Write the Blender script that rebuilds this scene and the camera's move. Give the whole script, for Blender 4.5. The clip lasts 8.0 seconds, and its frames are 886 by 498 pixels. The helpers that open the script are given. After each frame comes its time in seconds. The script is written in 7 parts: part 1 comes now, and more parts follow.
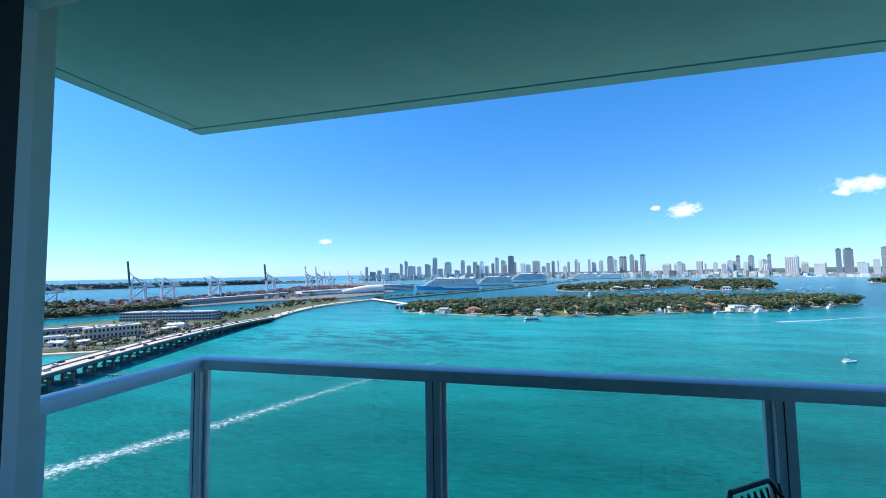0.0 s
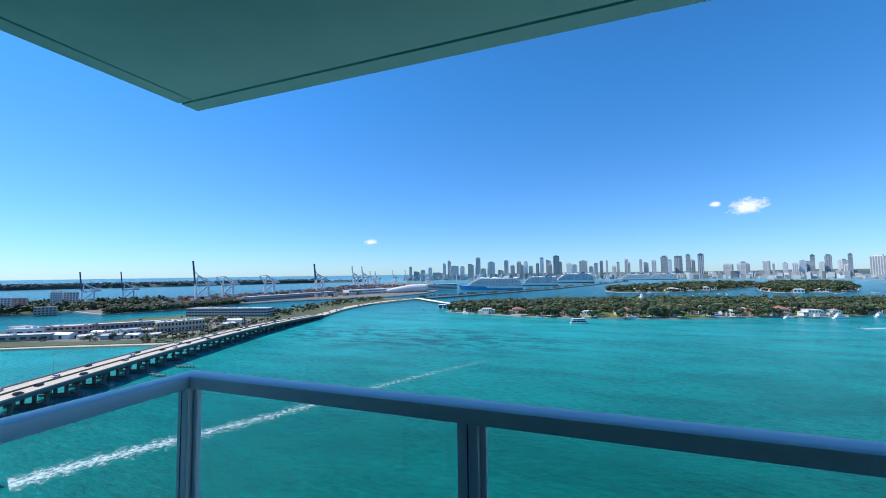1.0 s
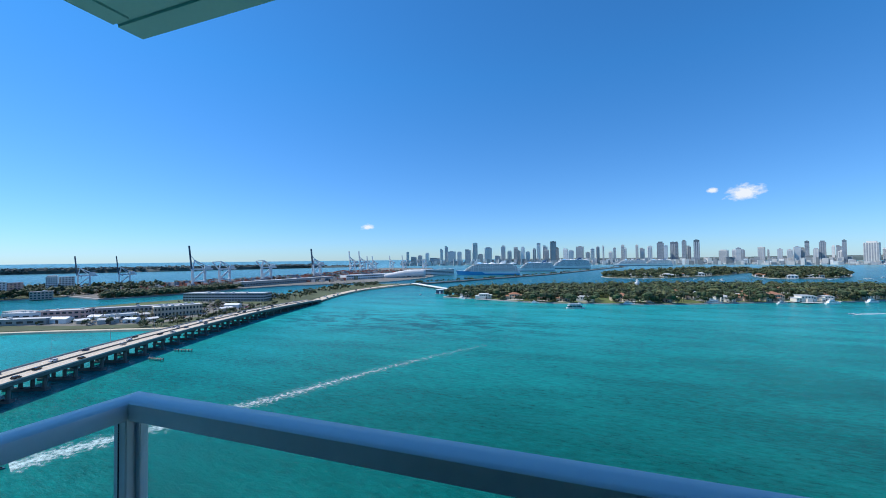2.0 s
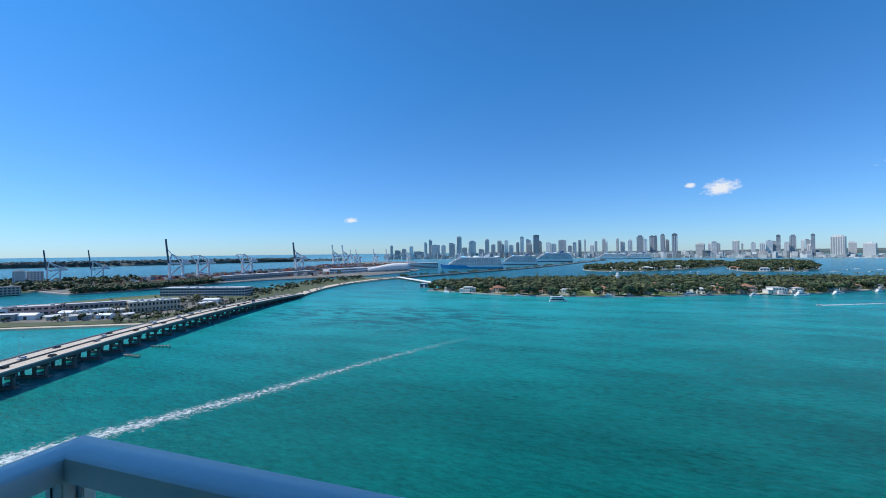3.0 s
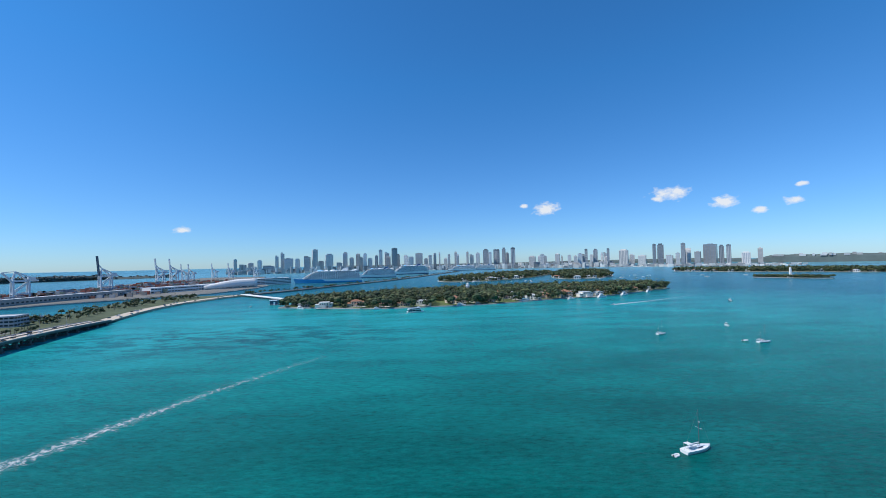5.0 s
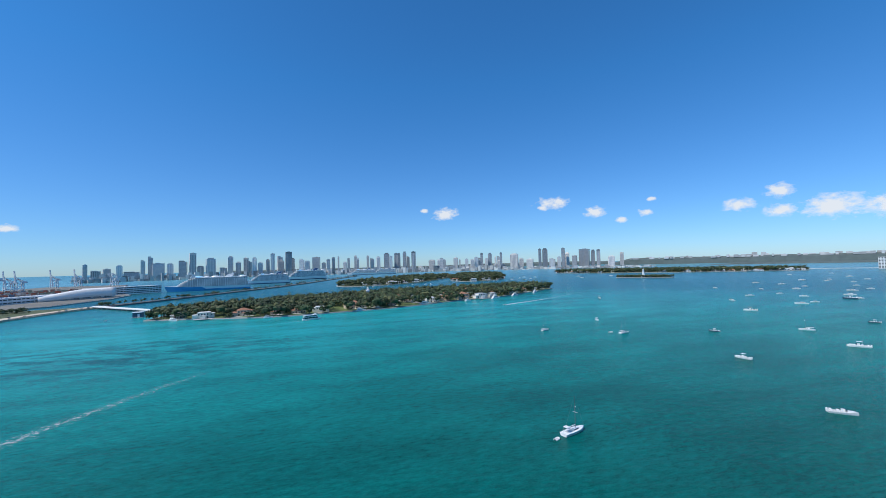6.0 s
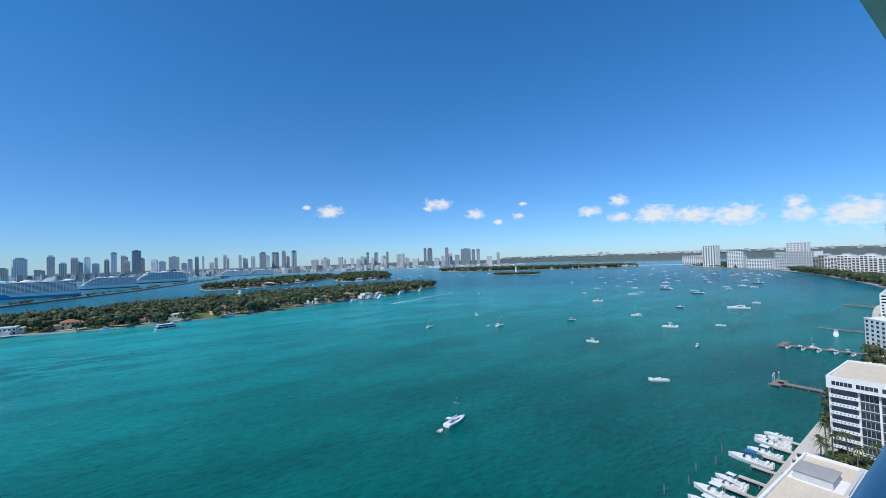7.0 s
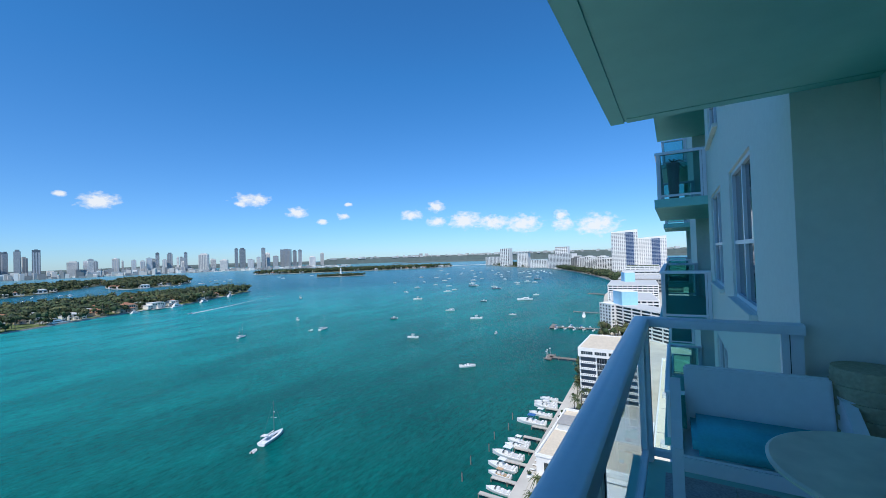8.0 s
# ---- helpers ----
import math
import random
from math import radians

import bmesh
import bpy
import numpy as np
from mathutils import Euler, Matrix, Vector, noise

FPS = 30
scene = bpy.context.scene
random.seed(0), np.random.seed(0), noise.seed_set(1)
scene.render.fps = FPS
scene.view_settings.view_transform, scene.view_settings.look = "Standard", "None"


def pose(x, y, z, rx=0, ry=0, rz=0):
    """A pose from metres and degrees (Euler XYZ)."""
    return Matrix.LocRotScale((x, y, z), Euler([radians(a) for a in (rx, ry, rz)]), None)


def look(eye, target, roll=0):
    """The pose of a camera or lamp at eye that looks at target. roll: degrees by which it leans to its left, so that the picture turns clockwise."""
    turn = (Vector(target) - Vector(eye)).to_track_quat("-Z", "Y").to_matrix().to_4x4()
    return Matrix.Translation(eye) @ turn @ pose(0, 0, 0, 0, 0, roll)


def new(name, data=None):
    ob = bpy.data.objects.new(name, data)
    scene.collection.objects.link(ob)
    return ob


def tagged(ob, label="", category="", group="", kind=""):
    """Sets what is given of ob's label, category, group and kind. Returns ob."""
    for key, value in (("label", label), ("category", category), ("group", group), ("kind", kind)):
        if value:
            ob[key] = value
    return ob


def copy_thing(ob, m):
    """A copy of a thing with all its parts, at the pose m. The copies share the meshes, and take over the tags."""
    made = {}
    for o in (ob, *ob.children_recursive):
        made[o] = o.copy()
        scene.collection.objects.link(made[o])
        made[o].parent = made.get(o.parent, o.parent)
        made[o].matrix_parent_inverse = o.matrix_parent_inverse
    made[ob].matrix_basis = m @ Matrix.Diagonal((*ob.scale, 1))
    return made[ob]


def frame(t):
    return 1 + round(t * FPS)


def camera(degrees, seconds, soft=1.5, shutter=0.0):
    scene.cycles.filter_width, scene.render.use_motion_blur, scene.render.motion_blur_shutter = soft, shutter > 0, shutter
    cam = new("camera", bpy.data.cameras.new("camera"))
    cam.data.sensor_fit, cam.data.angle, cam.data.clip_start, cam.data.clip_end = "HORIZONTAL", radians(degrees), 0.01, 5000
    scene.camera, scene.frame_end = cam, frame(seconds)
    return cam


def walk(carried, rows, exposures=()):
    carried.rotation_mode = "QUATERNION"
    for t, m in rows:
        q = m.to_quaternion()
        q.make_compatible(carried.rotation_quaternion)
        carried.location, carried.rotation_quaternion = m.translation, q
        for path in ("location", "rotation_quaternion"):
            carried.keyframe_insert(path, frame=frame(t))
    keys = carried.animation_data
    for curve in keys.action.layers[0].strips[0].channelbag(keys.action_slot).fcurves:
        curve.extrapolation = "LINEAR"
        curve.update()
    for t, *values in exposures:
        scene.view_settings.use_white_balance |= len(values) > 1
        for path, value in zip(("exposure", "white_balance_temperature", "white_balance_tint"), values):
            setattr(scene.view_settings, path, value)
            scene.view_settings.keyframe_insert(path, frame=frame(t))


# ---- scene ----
cam = camera(97.4, 8.0, 0.62)
PATH = [
    (0, (2.132, -2.05, 69.944), (1.650, -0.113, 70.065), -0.9),
    (0.5, (2.08, -1.782, 69.963), (1.443, 0.109, 70.095), -0.7),
    (1, (2.012, -1.491, 69.942), (1.319, 0.381, 70.065), -0.7),
    (1.5, (1.886, -1.214, 69.945), (1.194, 0.66, 70.031), -0.6),
    (3, (1.33, -0.71, 69.952), (0.726, 1.196, 69.966), -0.6),
    (3.5, (1.33, -0.565, 69.955), (0.822, 1.37, 69.982), -0.7),
    (4, (1.45, -0.35, 69.97), (1.097, 1.618, 70.015), -0.7),
    (4.5, (1.65, -0.2, 69.98), (1.511, 1.794, 70.045), -0.9),
    (6, (2.15, -0.145, 69.975), (2.752, 1.76, 70.053), -1.5),
    (6.5, (2.256, -0.155, 69.953), (3.097, 1.658, 70.024), -1.6),
    (7, (2.164, -0.154, 69.937), (3.286, 1.501, 69.995), -1.8),
    (7.5, (2.033, -0.122, 69.949), (3.466, 1.273, 69.993), -1.8),
    (8, (2.013, -0.225, 69.949), (3.735, 0.791, 69.984), -1.9),
]
EXPOSURES = [(0, 0.58), (0.5, 0.44), (1.0, 0.28), (1.5, 0.2), (3.0, 0.02), (4.5, 0.0), (7.0, -0.06), (8.0, 0.08)]
walk(cam, [(t, look(eye, aim, roll)) for t, eye, aim, roll in PATH], EXPOSURES)

# ---------------------------------------------------------------- world and sun
SUN_EL, SUN_AZ = 54.0, -102.0          # azimuth clockwise from +y
SKY_LOW, SKY_HIGH = (0.55, 0.80, 1.14, 1), (0.33, 0.97, 1.40, 1)   # pale sea haze below, deep blue above
world = bpy.data.worlds.new("sky")
scene.world = world
world.use_nodes = True
wn, wl = world.node_tree.nodes, world.node_tree.links
sky = wn.new("ShaderNodeTexSky")
sky.sky_type, sky.sun_disc = "NISHITA", False
sky.sun_elevation, sky.sun_rotation = radians(SUN_EL), radians(SUN_AZ % 360)
sky.altitude, sky.air_density, sky.dust_density, sky.ozone_density = 60, 0.9, 0.15, 4.0
clear = wn.new("ShaderNodeMix")          # deep, clear subtropical blue
clear.data_type, clear.blend_type = "RGBA", "MULTIPLY"
clear.inputs[0].default_value = 1.0
wtc, wsp, wrg, tint = wn.new("ShaderNodeTexCoord"), wn.new("ShaderNodeSeparateXYZ"), wn.new("ShaderNodeMapRange"), wn.new("ShaderNodeMix")
wl.new(wtc.outputs["Generated"], wsp.inputs[0])
wl.new(wsp.outputs[2], wrg.inputs[0])
wrg.inputs[1].default_value, wrg.inputs[2].default_value = 0.0, 0.42
tint.data_type = "RGBA"
tint.inputs[6].default_value, tint.inputs[7].default_value = SKY_LOW, SKY_HIGH
wl.new(wrg.outputs[0], tint.inputs[0])
wl.new(tint.outputs[2], clear.inputs[7])
wl.new(sky.outputs[0], clear.inputs[6])
wl.new(clear.outputs[2], wn["Background"].inputs[0])
wn["Background"].inputs[1].default_value = 0.12

sun_data = bpy.data.lights.new("sun", "SUN")
sun_data.energy, sun_data.angle, sun_data.color = 3.9, radians(0.55), (1.0, 0.95, 0.87)
sun = new("sun", sun_data)
_e, _a = radians(SUN_EL), radians(SUN_AZ)
sun_way = Vector((math.sin(_a) * math.cos(_e), math.cos(_a) * math.cos(_e), math.sin(_e)))
sun.matrix_world = look(sun_way * 300, (0, 0, 0))


# ---------------------------------------------------------------- materials
def mat(name, colour, rough=0.7, metal=0.0, grain=8.0, var=0.12, stain=0.6, bump=0.1, spread=0.0, island=0.0, spec=0.5):
    """A procedural surface: colour varied at two scales, bump, and a shift from object to object (spread) or piece to piece (island)."""
    m = bpy.data.materials.new(name)
    m.use_nodes = True
    n, l = m.node_tree.nodes, m.node_tree.links
    b = n["Principled BSDF"]
    b.inputs["Roughness"].default_value, b.inputs["Metallic"].default_value = rough, metal
    b.inputs["Specular IOR Level"].default_value = spec
    tc = n.new("ShaderNodeTexCoord")
    fine, big = n.new("ShaderNodeTexNoise"), n.new("ShaderNodeTexNoise")
    fine.inputs["Scale"].default_value, fine.inputs["Detail"].default_value = grain, 5
    big.inputs["Scale"].default_value, big.inputs["Detail"].default_value = grain * 0.13, 3
    l.new(tc.outputs["Object"], fine.inputs["Vector"])
    l.new(tc.outputs["Object"], big.inputs["Vector"])
    mix = n.new("ShaderNodeMath")
    mix.operation = "MULTIPLY_ADD"
    mix.inputs[1].default_value = stain
    l.new(big.outputs[0], mix.inputs[0])
    l.new(fine.outputs[0], mix.inputs[2])
    rng = n.new("ShaderNodeMapRange")
    rng.inputs[1].default_value, rng.inputs[2].default_value = 0.25 + 0.25 * stain, 0.75 + 0.75 * stain
    rng.inputs[3].default_value, rng.inputs[4].default_value = 1 - var, 1 + var
    l.new(mix.outputs[0], rng.inputs[0])
    value = rng.outputs[0]
    for amount, node, socket in ((spread, "ShaderNodeObjectInfo", "Random"), (island, "ShaderNodeNewGeometry", "Random Per Island")):
        if amount:
            info, rr, mm = n.new(node), n.new("ShaderNodeMapRange"), n.new("ShaderNodeMath")
            rr.inputs[3].default_value, rr.inputs[4].default_value = 1 - amount, 1 + amount
            l.new(info.outputs[socket], rr.inputs[0])
            mm.operation = "MULTIPLY"
            l.new(value, mm.inputs[0])
            l.new(rr.outputs[0], mm.inputs[1])
            value = mm.outputs[0]
    hsv = n.new("ShaderNodeHueSaturation")
    hsv.inputs["Color"].default_value = (*colour, 1)
    l.new(value, hsv.inputs["Value"])
    l.new(hsv.outputs[0], b.inputs["Base Color"])
    if bump:
        bp = n.new("ShaderNodeBump")
        bp.inputs["Strength"].default_value, bp.inputs["Distance"].default_value = bump, 0.3 / grain
        l.new(fine.outputs[0], bp.inputs["Height"])
        l.new(bp.outputs[0], b.inputs["Normal"])
    return m


def water_material():
    m = bpy.data.materials.new("bay_water")
    m.use_nodes = True
    n, l = m.node_tree.nodes, m.node_tree.links
    b = n["Principled BSDF"]
    tc = n.new("ShaderNodeTexCoord")

    def noise_at(scale, detail, stretch=(1, 1, 1), turn=0.0, rough=0.5):
        mp, t = n.new("ShaderNodeMapping"), n.new("ShaderNodeTexNoise")
        mp.inputs["Scale"].default_value = stretch
        mp.inputs["Rotation"].default_value = (0, 0, turn)
        t.inputs["Scale"].default_value, t.inputs["Detail"].default_value, t.inputs["Roughness"].default_value = scale, detail, rough
        l.new(tc.outputs["Object"], mp.inputs["Vector"])
        l.new(mp.outputs[0], t.inputs["Vector"])
        return t.outputs[0]

    def ramp(src, stops):
        r = n.new("ShaderNodeValToRGB")
        e = r.color_ramp.elements
        e[0].position, e[0].color = stops[0][0], (*stops[0][1], 1)
        e[1].position, e[1].color = stops[-1][0], (*stops[-1][1], 1)
        for p, c in stops[1:-1]:
            e.new(p).color = (*c, 1)
        l.new(src, r.inputs[0])
        return r.outputs[0]

    def blend(a, c, f):
        x = n.new("ShaderNodeMix")
        x.data_type = "RGBA"
        l.new(f, x.inputs[0])
        l.new(a, x.inputs[6])
        l.new(c, x.inputs[7])
        return x.outputs[2]

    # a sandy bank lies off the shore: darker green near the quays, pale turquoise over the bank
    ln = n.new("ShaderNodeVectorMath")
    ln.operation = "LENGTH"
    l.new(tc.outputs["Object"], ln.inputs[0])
    drift = noise_at(0.006, 4, (1, 1.9, 1), 0.35)
    dr = n.new("ShaderNodeMath")
    dr.operation, dr.inputs[1].default_value = "MULTIPLY", 240
    l.new(drift, dr.inputs[0])
    ds = n.new("ShaderNodeMath")
    # deeper to the north, where the boats lie
    sx = n.new("ShaderNodeSeparateXYZ")
    l.new(tc.outputs["Object"], sx.inputs[0])
    nx = n.new("ShaderNodeMath")
    nx.operation, nx.inputs[1].default_value = "MULTIPLY_ADD", -0.62
    px = n.new("ShaderNodeMath")
    px.operation, px.inputs[1].default_value = "MAXIMUM", 0.0
    l.new(sx.outputs[0], px.inputs[0])
    l.new(px.outputs[0], nx.inputs[0])
    l.new(dr.outputs[0], nx.inputs[2])
    l.new(ln.outputs["Value"], ds.inputs[0])
    l.new(nx.outputs[0], ds.inputs[1])
    dn = n.new("ShaderNodeMapRange")
    dn.inputs[1].default_value, dn.inputs[2].default_value = 150, 750
    l.new(ds.outputs[0], dn.inputs[0])
    shallow = ramp(dn.outputs[0], WATER_DRIFT)
    # streaky seagrass beds on the bank
    grass = noise_at(0.045, 7, (0.7, 1.5, 1), 0.15, 0.72)
    mv, md = n.new("ShaderNodeMapping"), n.new("ShaderNodeVectorMath")
    mv.vector_type = "TEXTURE"
    mv.inputs["Location"].default_value, mv.inputs["Scale"].default_value = (-190, 395, 0), (230, 95, 1)
    md.operation = "LENGTH"
    l.new(tc.outputs["Object"], mv.inputs["Vector"])
    l.new(mv.outputs[0], md.inputs[0])
    g1 = ramp(grass, [(0.46, (0, 0, 0)), (0.56, (1, 1, 1))])
    g2 = ramp(md.outputs["Value"], [(0.35, (1, 1, 1)), (1.0, (0.12, 0.12, 0.12))])
    both = n.new("ShaderNodeMath")
    both.operation = "MULTIPLY"
    l.new(g1, both.inputs[0])
    l.new(g2, both.inputs[1])
    half = n.new("ShaderNodeMath")
    half.operation = "MULTIPLY"
    half.inputs[1].default_value = 0.75
    l.new(both.outputs[0], half.inputs[0])
    dark = n.new("ShaderNodeRGB")
    dark.outputs[0].default_value = (0.0, 0.075, 0.08, 1)
    shallow = blend(shallow, dark.outputs[0], half.outputs[0])
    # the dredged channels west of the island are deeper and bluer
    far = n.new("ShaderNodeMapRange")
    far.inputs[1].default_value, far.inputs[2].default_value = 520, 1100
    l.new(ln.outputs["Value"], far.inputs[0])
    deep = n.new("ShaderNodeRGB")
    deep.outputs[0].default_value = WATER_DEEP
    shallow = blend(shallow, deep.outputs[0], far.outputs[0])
    # far out, haze is painted in: the base colour pales with distance
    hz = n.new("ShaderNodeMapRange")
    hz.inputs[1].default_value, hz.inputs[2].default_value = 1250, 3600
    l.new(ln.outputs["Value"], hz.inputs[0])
    haze_tint = n.new("ShaderNodeRGB")
    haze_tint.outputs[0].default_value = (0.12, 0.31, 0.36, 1)
    shallow = blend(shallow, haze_tint.outputs[0], hz.outputs[0])
    # the ripples' light and shade, put into the colour as small dark and light flecks
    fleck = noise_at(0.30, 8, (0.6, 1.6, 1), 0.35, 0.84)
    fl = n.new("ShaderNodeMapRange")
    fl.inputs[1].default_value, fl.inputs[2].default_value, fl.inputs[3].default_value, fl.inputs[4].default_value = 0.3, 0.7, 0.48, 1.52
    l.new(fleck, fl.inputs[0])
    # wind streaks, likewise painted as broad darker and lighter patches
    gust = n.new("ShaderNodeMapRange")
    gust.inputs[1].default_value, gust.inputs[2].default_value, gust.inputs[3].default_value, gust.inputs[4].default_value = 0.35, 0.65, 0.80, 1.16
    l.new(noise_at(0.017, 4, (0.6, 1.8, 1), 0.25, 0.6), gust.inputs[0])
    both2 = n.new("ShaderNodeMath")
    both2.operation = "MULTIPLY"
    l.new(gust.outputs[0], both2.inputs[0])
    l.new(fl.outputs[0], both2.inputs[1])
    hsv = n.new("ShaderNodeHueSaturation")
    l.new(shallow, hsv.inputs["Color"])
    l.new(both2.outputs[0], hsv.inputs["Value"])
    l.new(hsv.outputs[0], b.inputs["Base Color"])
    b.inputs["Roughness"].default_value, b.inputs["IOR"].default_value = 0.22, 1.33
    b.inputs["Specular IOR Level"].default_value = 0.09
    wave1, wave2 = noise_at(0.28, 6, (1, 1.8, 1), 0.5, 0.65), noise_at(0.05, 3, (1, 1.5, 1), 0.3)
    add = n.new("ShaderNodeMath")
    add.operation = "MULTIPLY_ADD"
    add.inputs[1].default_value = 1.6
    l.new(wave2, add.inputs[0])
    l.new(wave1, add.inputs[2])
    bp = n.new("ShaderNodeBump")
    bp.inputs["Strength"].default_value, bp.inputs["Distance"].default_value = 0.8, 1.1
    l.new(add.outputs[0], bp.inputs["Height"])
    l.new(bp.outputs[0], b.inputs["Normal"])
    return m


def glass_material(name, tint, rough=0.02):
    m = bpy.data.materials.new(name)
    m.use_nodes = True
    n, l = m.node_tree.nodes, m.node_tree.links
    n.remove(n["Principled BSDF"])
    tr, gl, mx, lw = (n.new("ShaderNodeBsdfTransparent"), n.new("ShaderNodeBsdfGlossy"), n.new("ShaderNodeMixShader"), n.new("ShaderNodeLayerWeight"))
    tr.inputs[0].default_value = (*tint, 1)
    gl.inputs["Roughness"].default_value = rough
    pw, rg = n.new("ShaderNodeMath"), n.new("ShaderNodeMapRange")
    pw.operation, pw.inputs[1].default_value = "POWER", 4.0
    rg.inputs[3].default_value, rg.inputs[4].default_value = 0.02, 0.45
    l.new(lw.outputs["Facing"], pw.inputs[0])
    l.new(pw.outputs[0], rg.inputs[0])
    l.new(rg.outputs[0], mx.inputs[0])
    l.new(tr.outputs[0], mx.inputs[1])
    l.new(gl.outputs[0], mx.inputs[2])
    l.new(mx.outputs[0], n["Material Output"].inputs[0])
    return m


def foam_material():
    """Broken white foam: holes where the noise is low, thinning out towards the ribbon's edges (u) and its tail (v)."""
    m = bpy.data.materials.new("foam")
    m.use_nodes = True
    n, l = m.node_tree.nodes, m.node_tree.links
    b = n["Principled BSDF"]
    b.inputs["Base Color"].default_value, b.inputs["Roughness"].default_value = (0.8, 0.86, 0.86, 1), 0.6
    tc, nz, uv, sp = n.new("ShaderNodeTexCoord"), n.new("ShaderNodeTexNoise"), n.new("ShaderNodeUVMap"), n.new("ShaderNodeSeparateXYZ")
    nz.inputs["Scale"].default_value, nz.inputs["Detail"].default_value, nz.inputs["Roughness"].default_value = 0.5, 7, 0.72
    l.new(tc.outputs["Object"], nz.inputs["Vector"])
    l.new(uv.outputs[0], sp.inputs[0])

    def op(kind, a, c):
        x = n.new("ShaderNodeMath")
        x.operation = kind
        for i, s in enumerate((a, c)):
            if isinstance(s, (int, float)):
                x.inputs[i].default_value = s
            else:
                l.new(s, x.inputs[i])
        return x.outputs[0]

    edge = op("ABSOLUTE", op("SUBTRACT", sp.outputs[0], 0.5), 0)
    body = op("SUBTRACT", 0.74, op("MULTIPLY", edge, 0.95))
    body = op("SUBTRACT", body, op("MULTIPLY", sp.outputs[1], 0.44))
    rough = op("ADD", op("MULTIPLY", nz.outputs[0], 1.9), -0.45)
    level = op("SUBTRACT", op("ADD", rough, body), 0.80)
    cover = n.new("ShaderNodeMapRange")
    cover.inputs[1].default_value, cover.inputs[2].default_value = 0.0, 0.62
    l.new(level, cover.inputs[0])
    l.new(cover.outputs[0], b.inputs["Alpha"])
    return m


def cloud_material():
    m = bpy.data.materials.new("cloud")
    m.use_nodes = True
    n, l = m.node_tree.nodes, m.node_tree.links
    n.remove(n["Principled BSDF"])
    em, tr, mx = n.new("ShaderNodeEmission"), n.new("ShaderNodeBsdfTransparent"), n.new("ShaderNodeMixShader")
    em.inputs[0].default_value, em.inputs[1].default_value = (0.93, 0.96, 1.0, 1), 0.9
    tc, uv, sp = n.new("ShaderNodeTexCoord"), n.new("ShaderNodeUVMap"), n.new("ShaderNodeSeparateXYZ")
    nz = n.new("ShaderNodeTexNoise")
    nz.inputs["Scale"].default_value, nz.inputs["Detail"].default_value, nz.inputs["Roughness"].default_value = 0.012, 7, 0.6
    mp = n.new("ShaderNodeMapping")
    mp.inputs["Scale"].default_value = (1, 1, 1.7)
    info = n.new("ShaderNodeObjectInfo")
    sh = n.new("ShaderNodeMath")
    sh.operation, sh.inputs[1].default_value = "MULTIPLY", 900
    l.new(info.outputs["Random"], sh.inputs[0])
    cx = n.new("ShaderNodeCombineXYZ")
    l.new(sh.outputs[0], cx.inputs[1])
    l.new(cx.outputs[0], mp.inputs["Location"])
    l.new(tc.outputs["Object"], mp.inputs["Vector"])
    l.new(mp.outputs[0], nz.inputs["Vector"])
    l.new(uv.outputs[0], sp.inputs[0])
    vm = n.new("ShaderNodeVectorMath")
    vm.operation = "DISTANCE"
    vm.inputs[1].default_value = (0.5, 0.42, 0)
    l.new(uv.outputs[0], vm.inputs[0])
    r = n.new("ShaderNodeMapRange")
    r.inputs[1].default_value, r.inputs[2].default_value, r.inputs[3].default_value, r.inputs[4].default_value = 0.05, 0.5, 0.34, -0.52
    l.new(vm.outputs["Value"], r.inputs[0])
    ad = n.new("ShaderNodeMath")
    l.new(nz.outputs[0], ad.inputs[0])
    l.new(r.outputs[0], ad.inputs[1])
    cover = n.new("ShaderNodeMapRange")
    cover.inputs[1].default_value, cover.inputs[2].default_value, cover.inputs[4].default_value = 0.42, 0.78, 0.9
    l.new(ad.outputs[0], cover.inputs[0])
    l.new(cover.outputs[0], mx.inputs[0])
    l.new(tr.outputs[0], mx.inputs[1])
    l.new(em.outputs[0], mx.inputs[2])
    l.new(mx.outputs[0], n["Material Output"].inputs[0])
    return m


WATER_DRIFT = [(0.08, (0.001, 0.100, 0.088)), (0.40, (0.003, 0.195, 0.182)), (0.80, (0.018, 0.335, 0.335))]
WATER_DEEP = (0.006, 0.118, 0.152, 1)
WATER = water_material()
FOAM = foam_material()
CLOUD = cloud_material()
GLASS_DEEP = glass_material("deep_green_glass", (0.50, 0.74, 0.72))
GLASS_GREEN = glass_material("green_tinted_glass", (0.91, 0.985, 0.975))
STUCCO = mat("painted_stucco", (0.62, 0.64, 0.58), 0.85, grain=14, var=0.05, bump=0.25)
SOFFIT = mat("painted_concrete_soffit", (0.22, 0.53, 0.47), 0.8, grain=5, var=0.07, bump=0.12)
RAIL_PAINT = mat("painted_aluminium", (0.60, 0.64, 0.68), 0.38, 0.1, grain=30, var=0.04, bump=0.04)
GASKET = mat("black_gasket", (0.02, 0.022, 0.024), 0.6, grain=30, var=0.2)
FLOOR_TILE = mat("speckled_floor_tile", (0.30, 0.31, 0.32), 0.55, grain=60, var=0.5, bump=0.2)
INNER_DARK = mat("dark_interior", (0.05, 0.05, 0.055), 0.8, grain=6)
PLASTER = mat("white_plaster", (0.78, 0.78, 0.76), 0.9, grain=9, var=0.04)
WINDOW_DARK = mat("window_glass", (0.035, 0.05, 0.06), 0.06, grain=0.4, var=0.25, bump=0.02)
WHITE = mat("white_concrete", (0.80, 0.79, 0.76), 0.85, grain=0.9, var=0.07, spread=0.05)
WHITE_TRIM = mat("white_paint", (0.82, 0.82, 0.81), 0.5, grain=2, var=0.04)
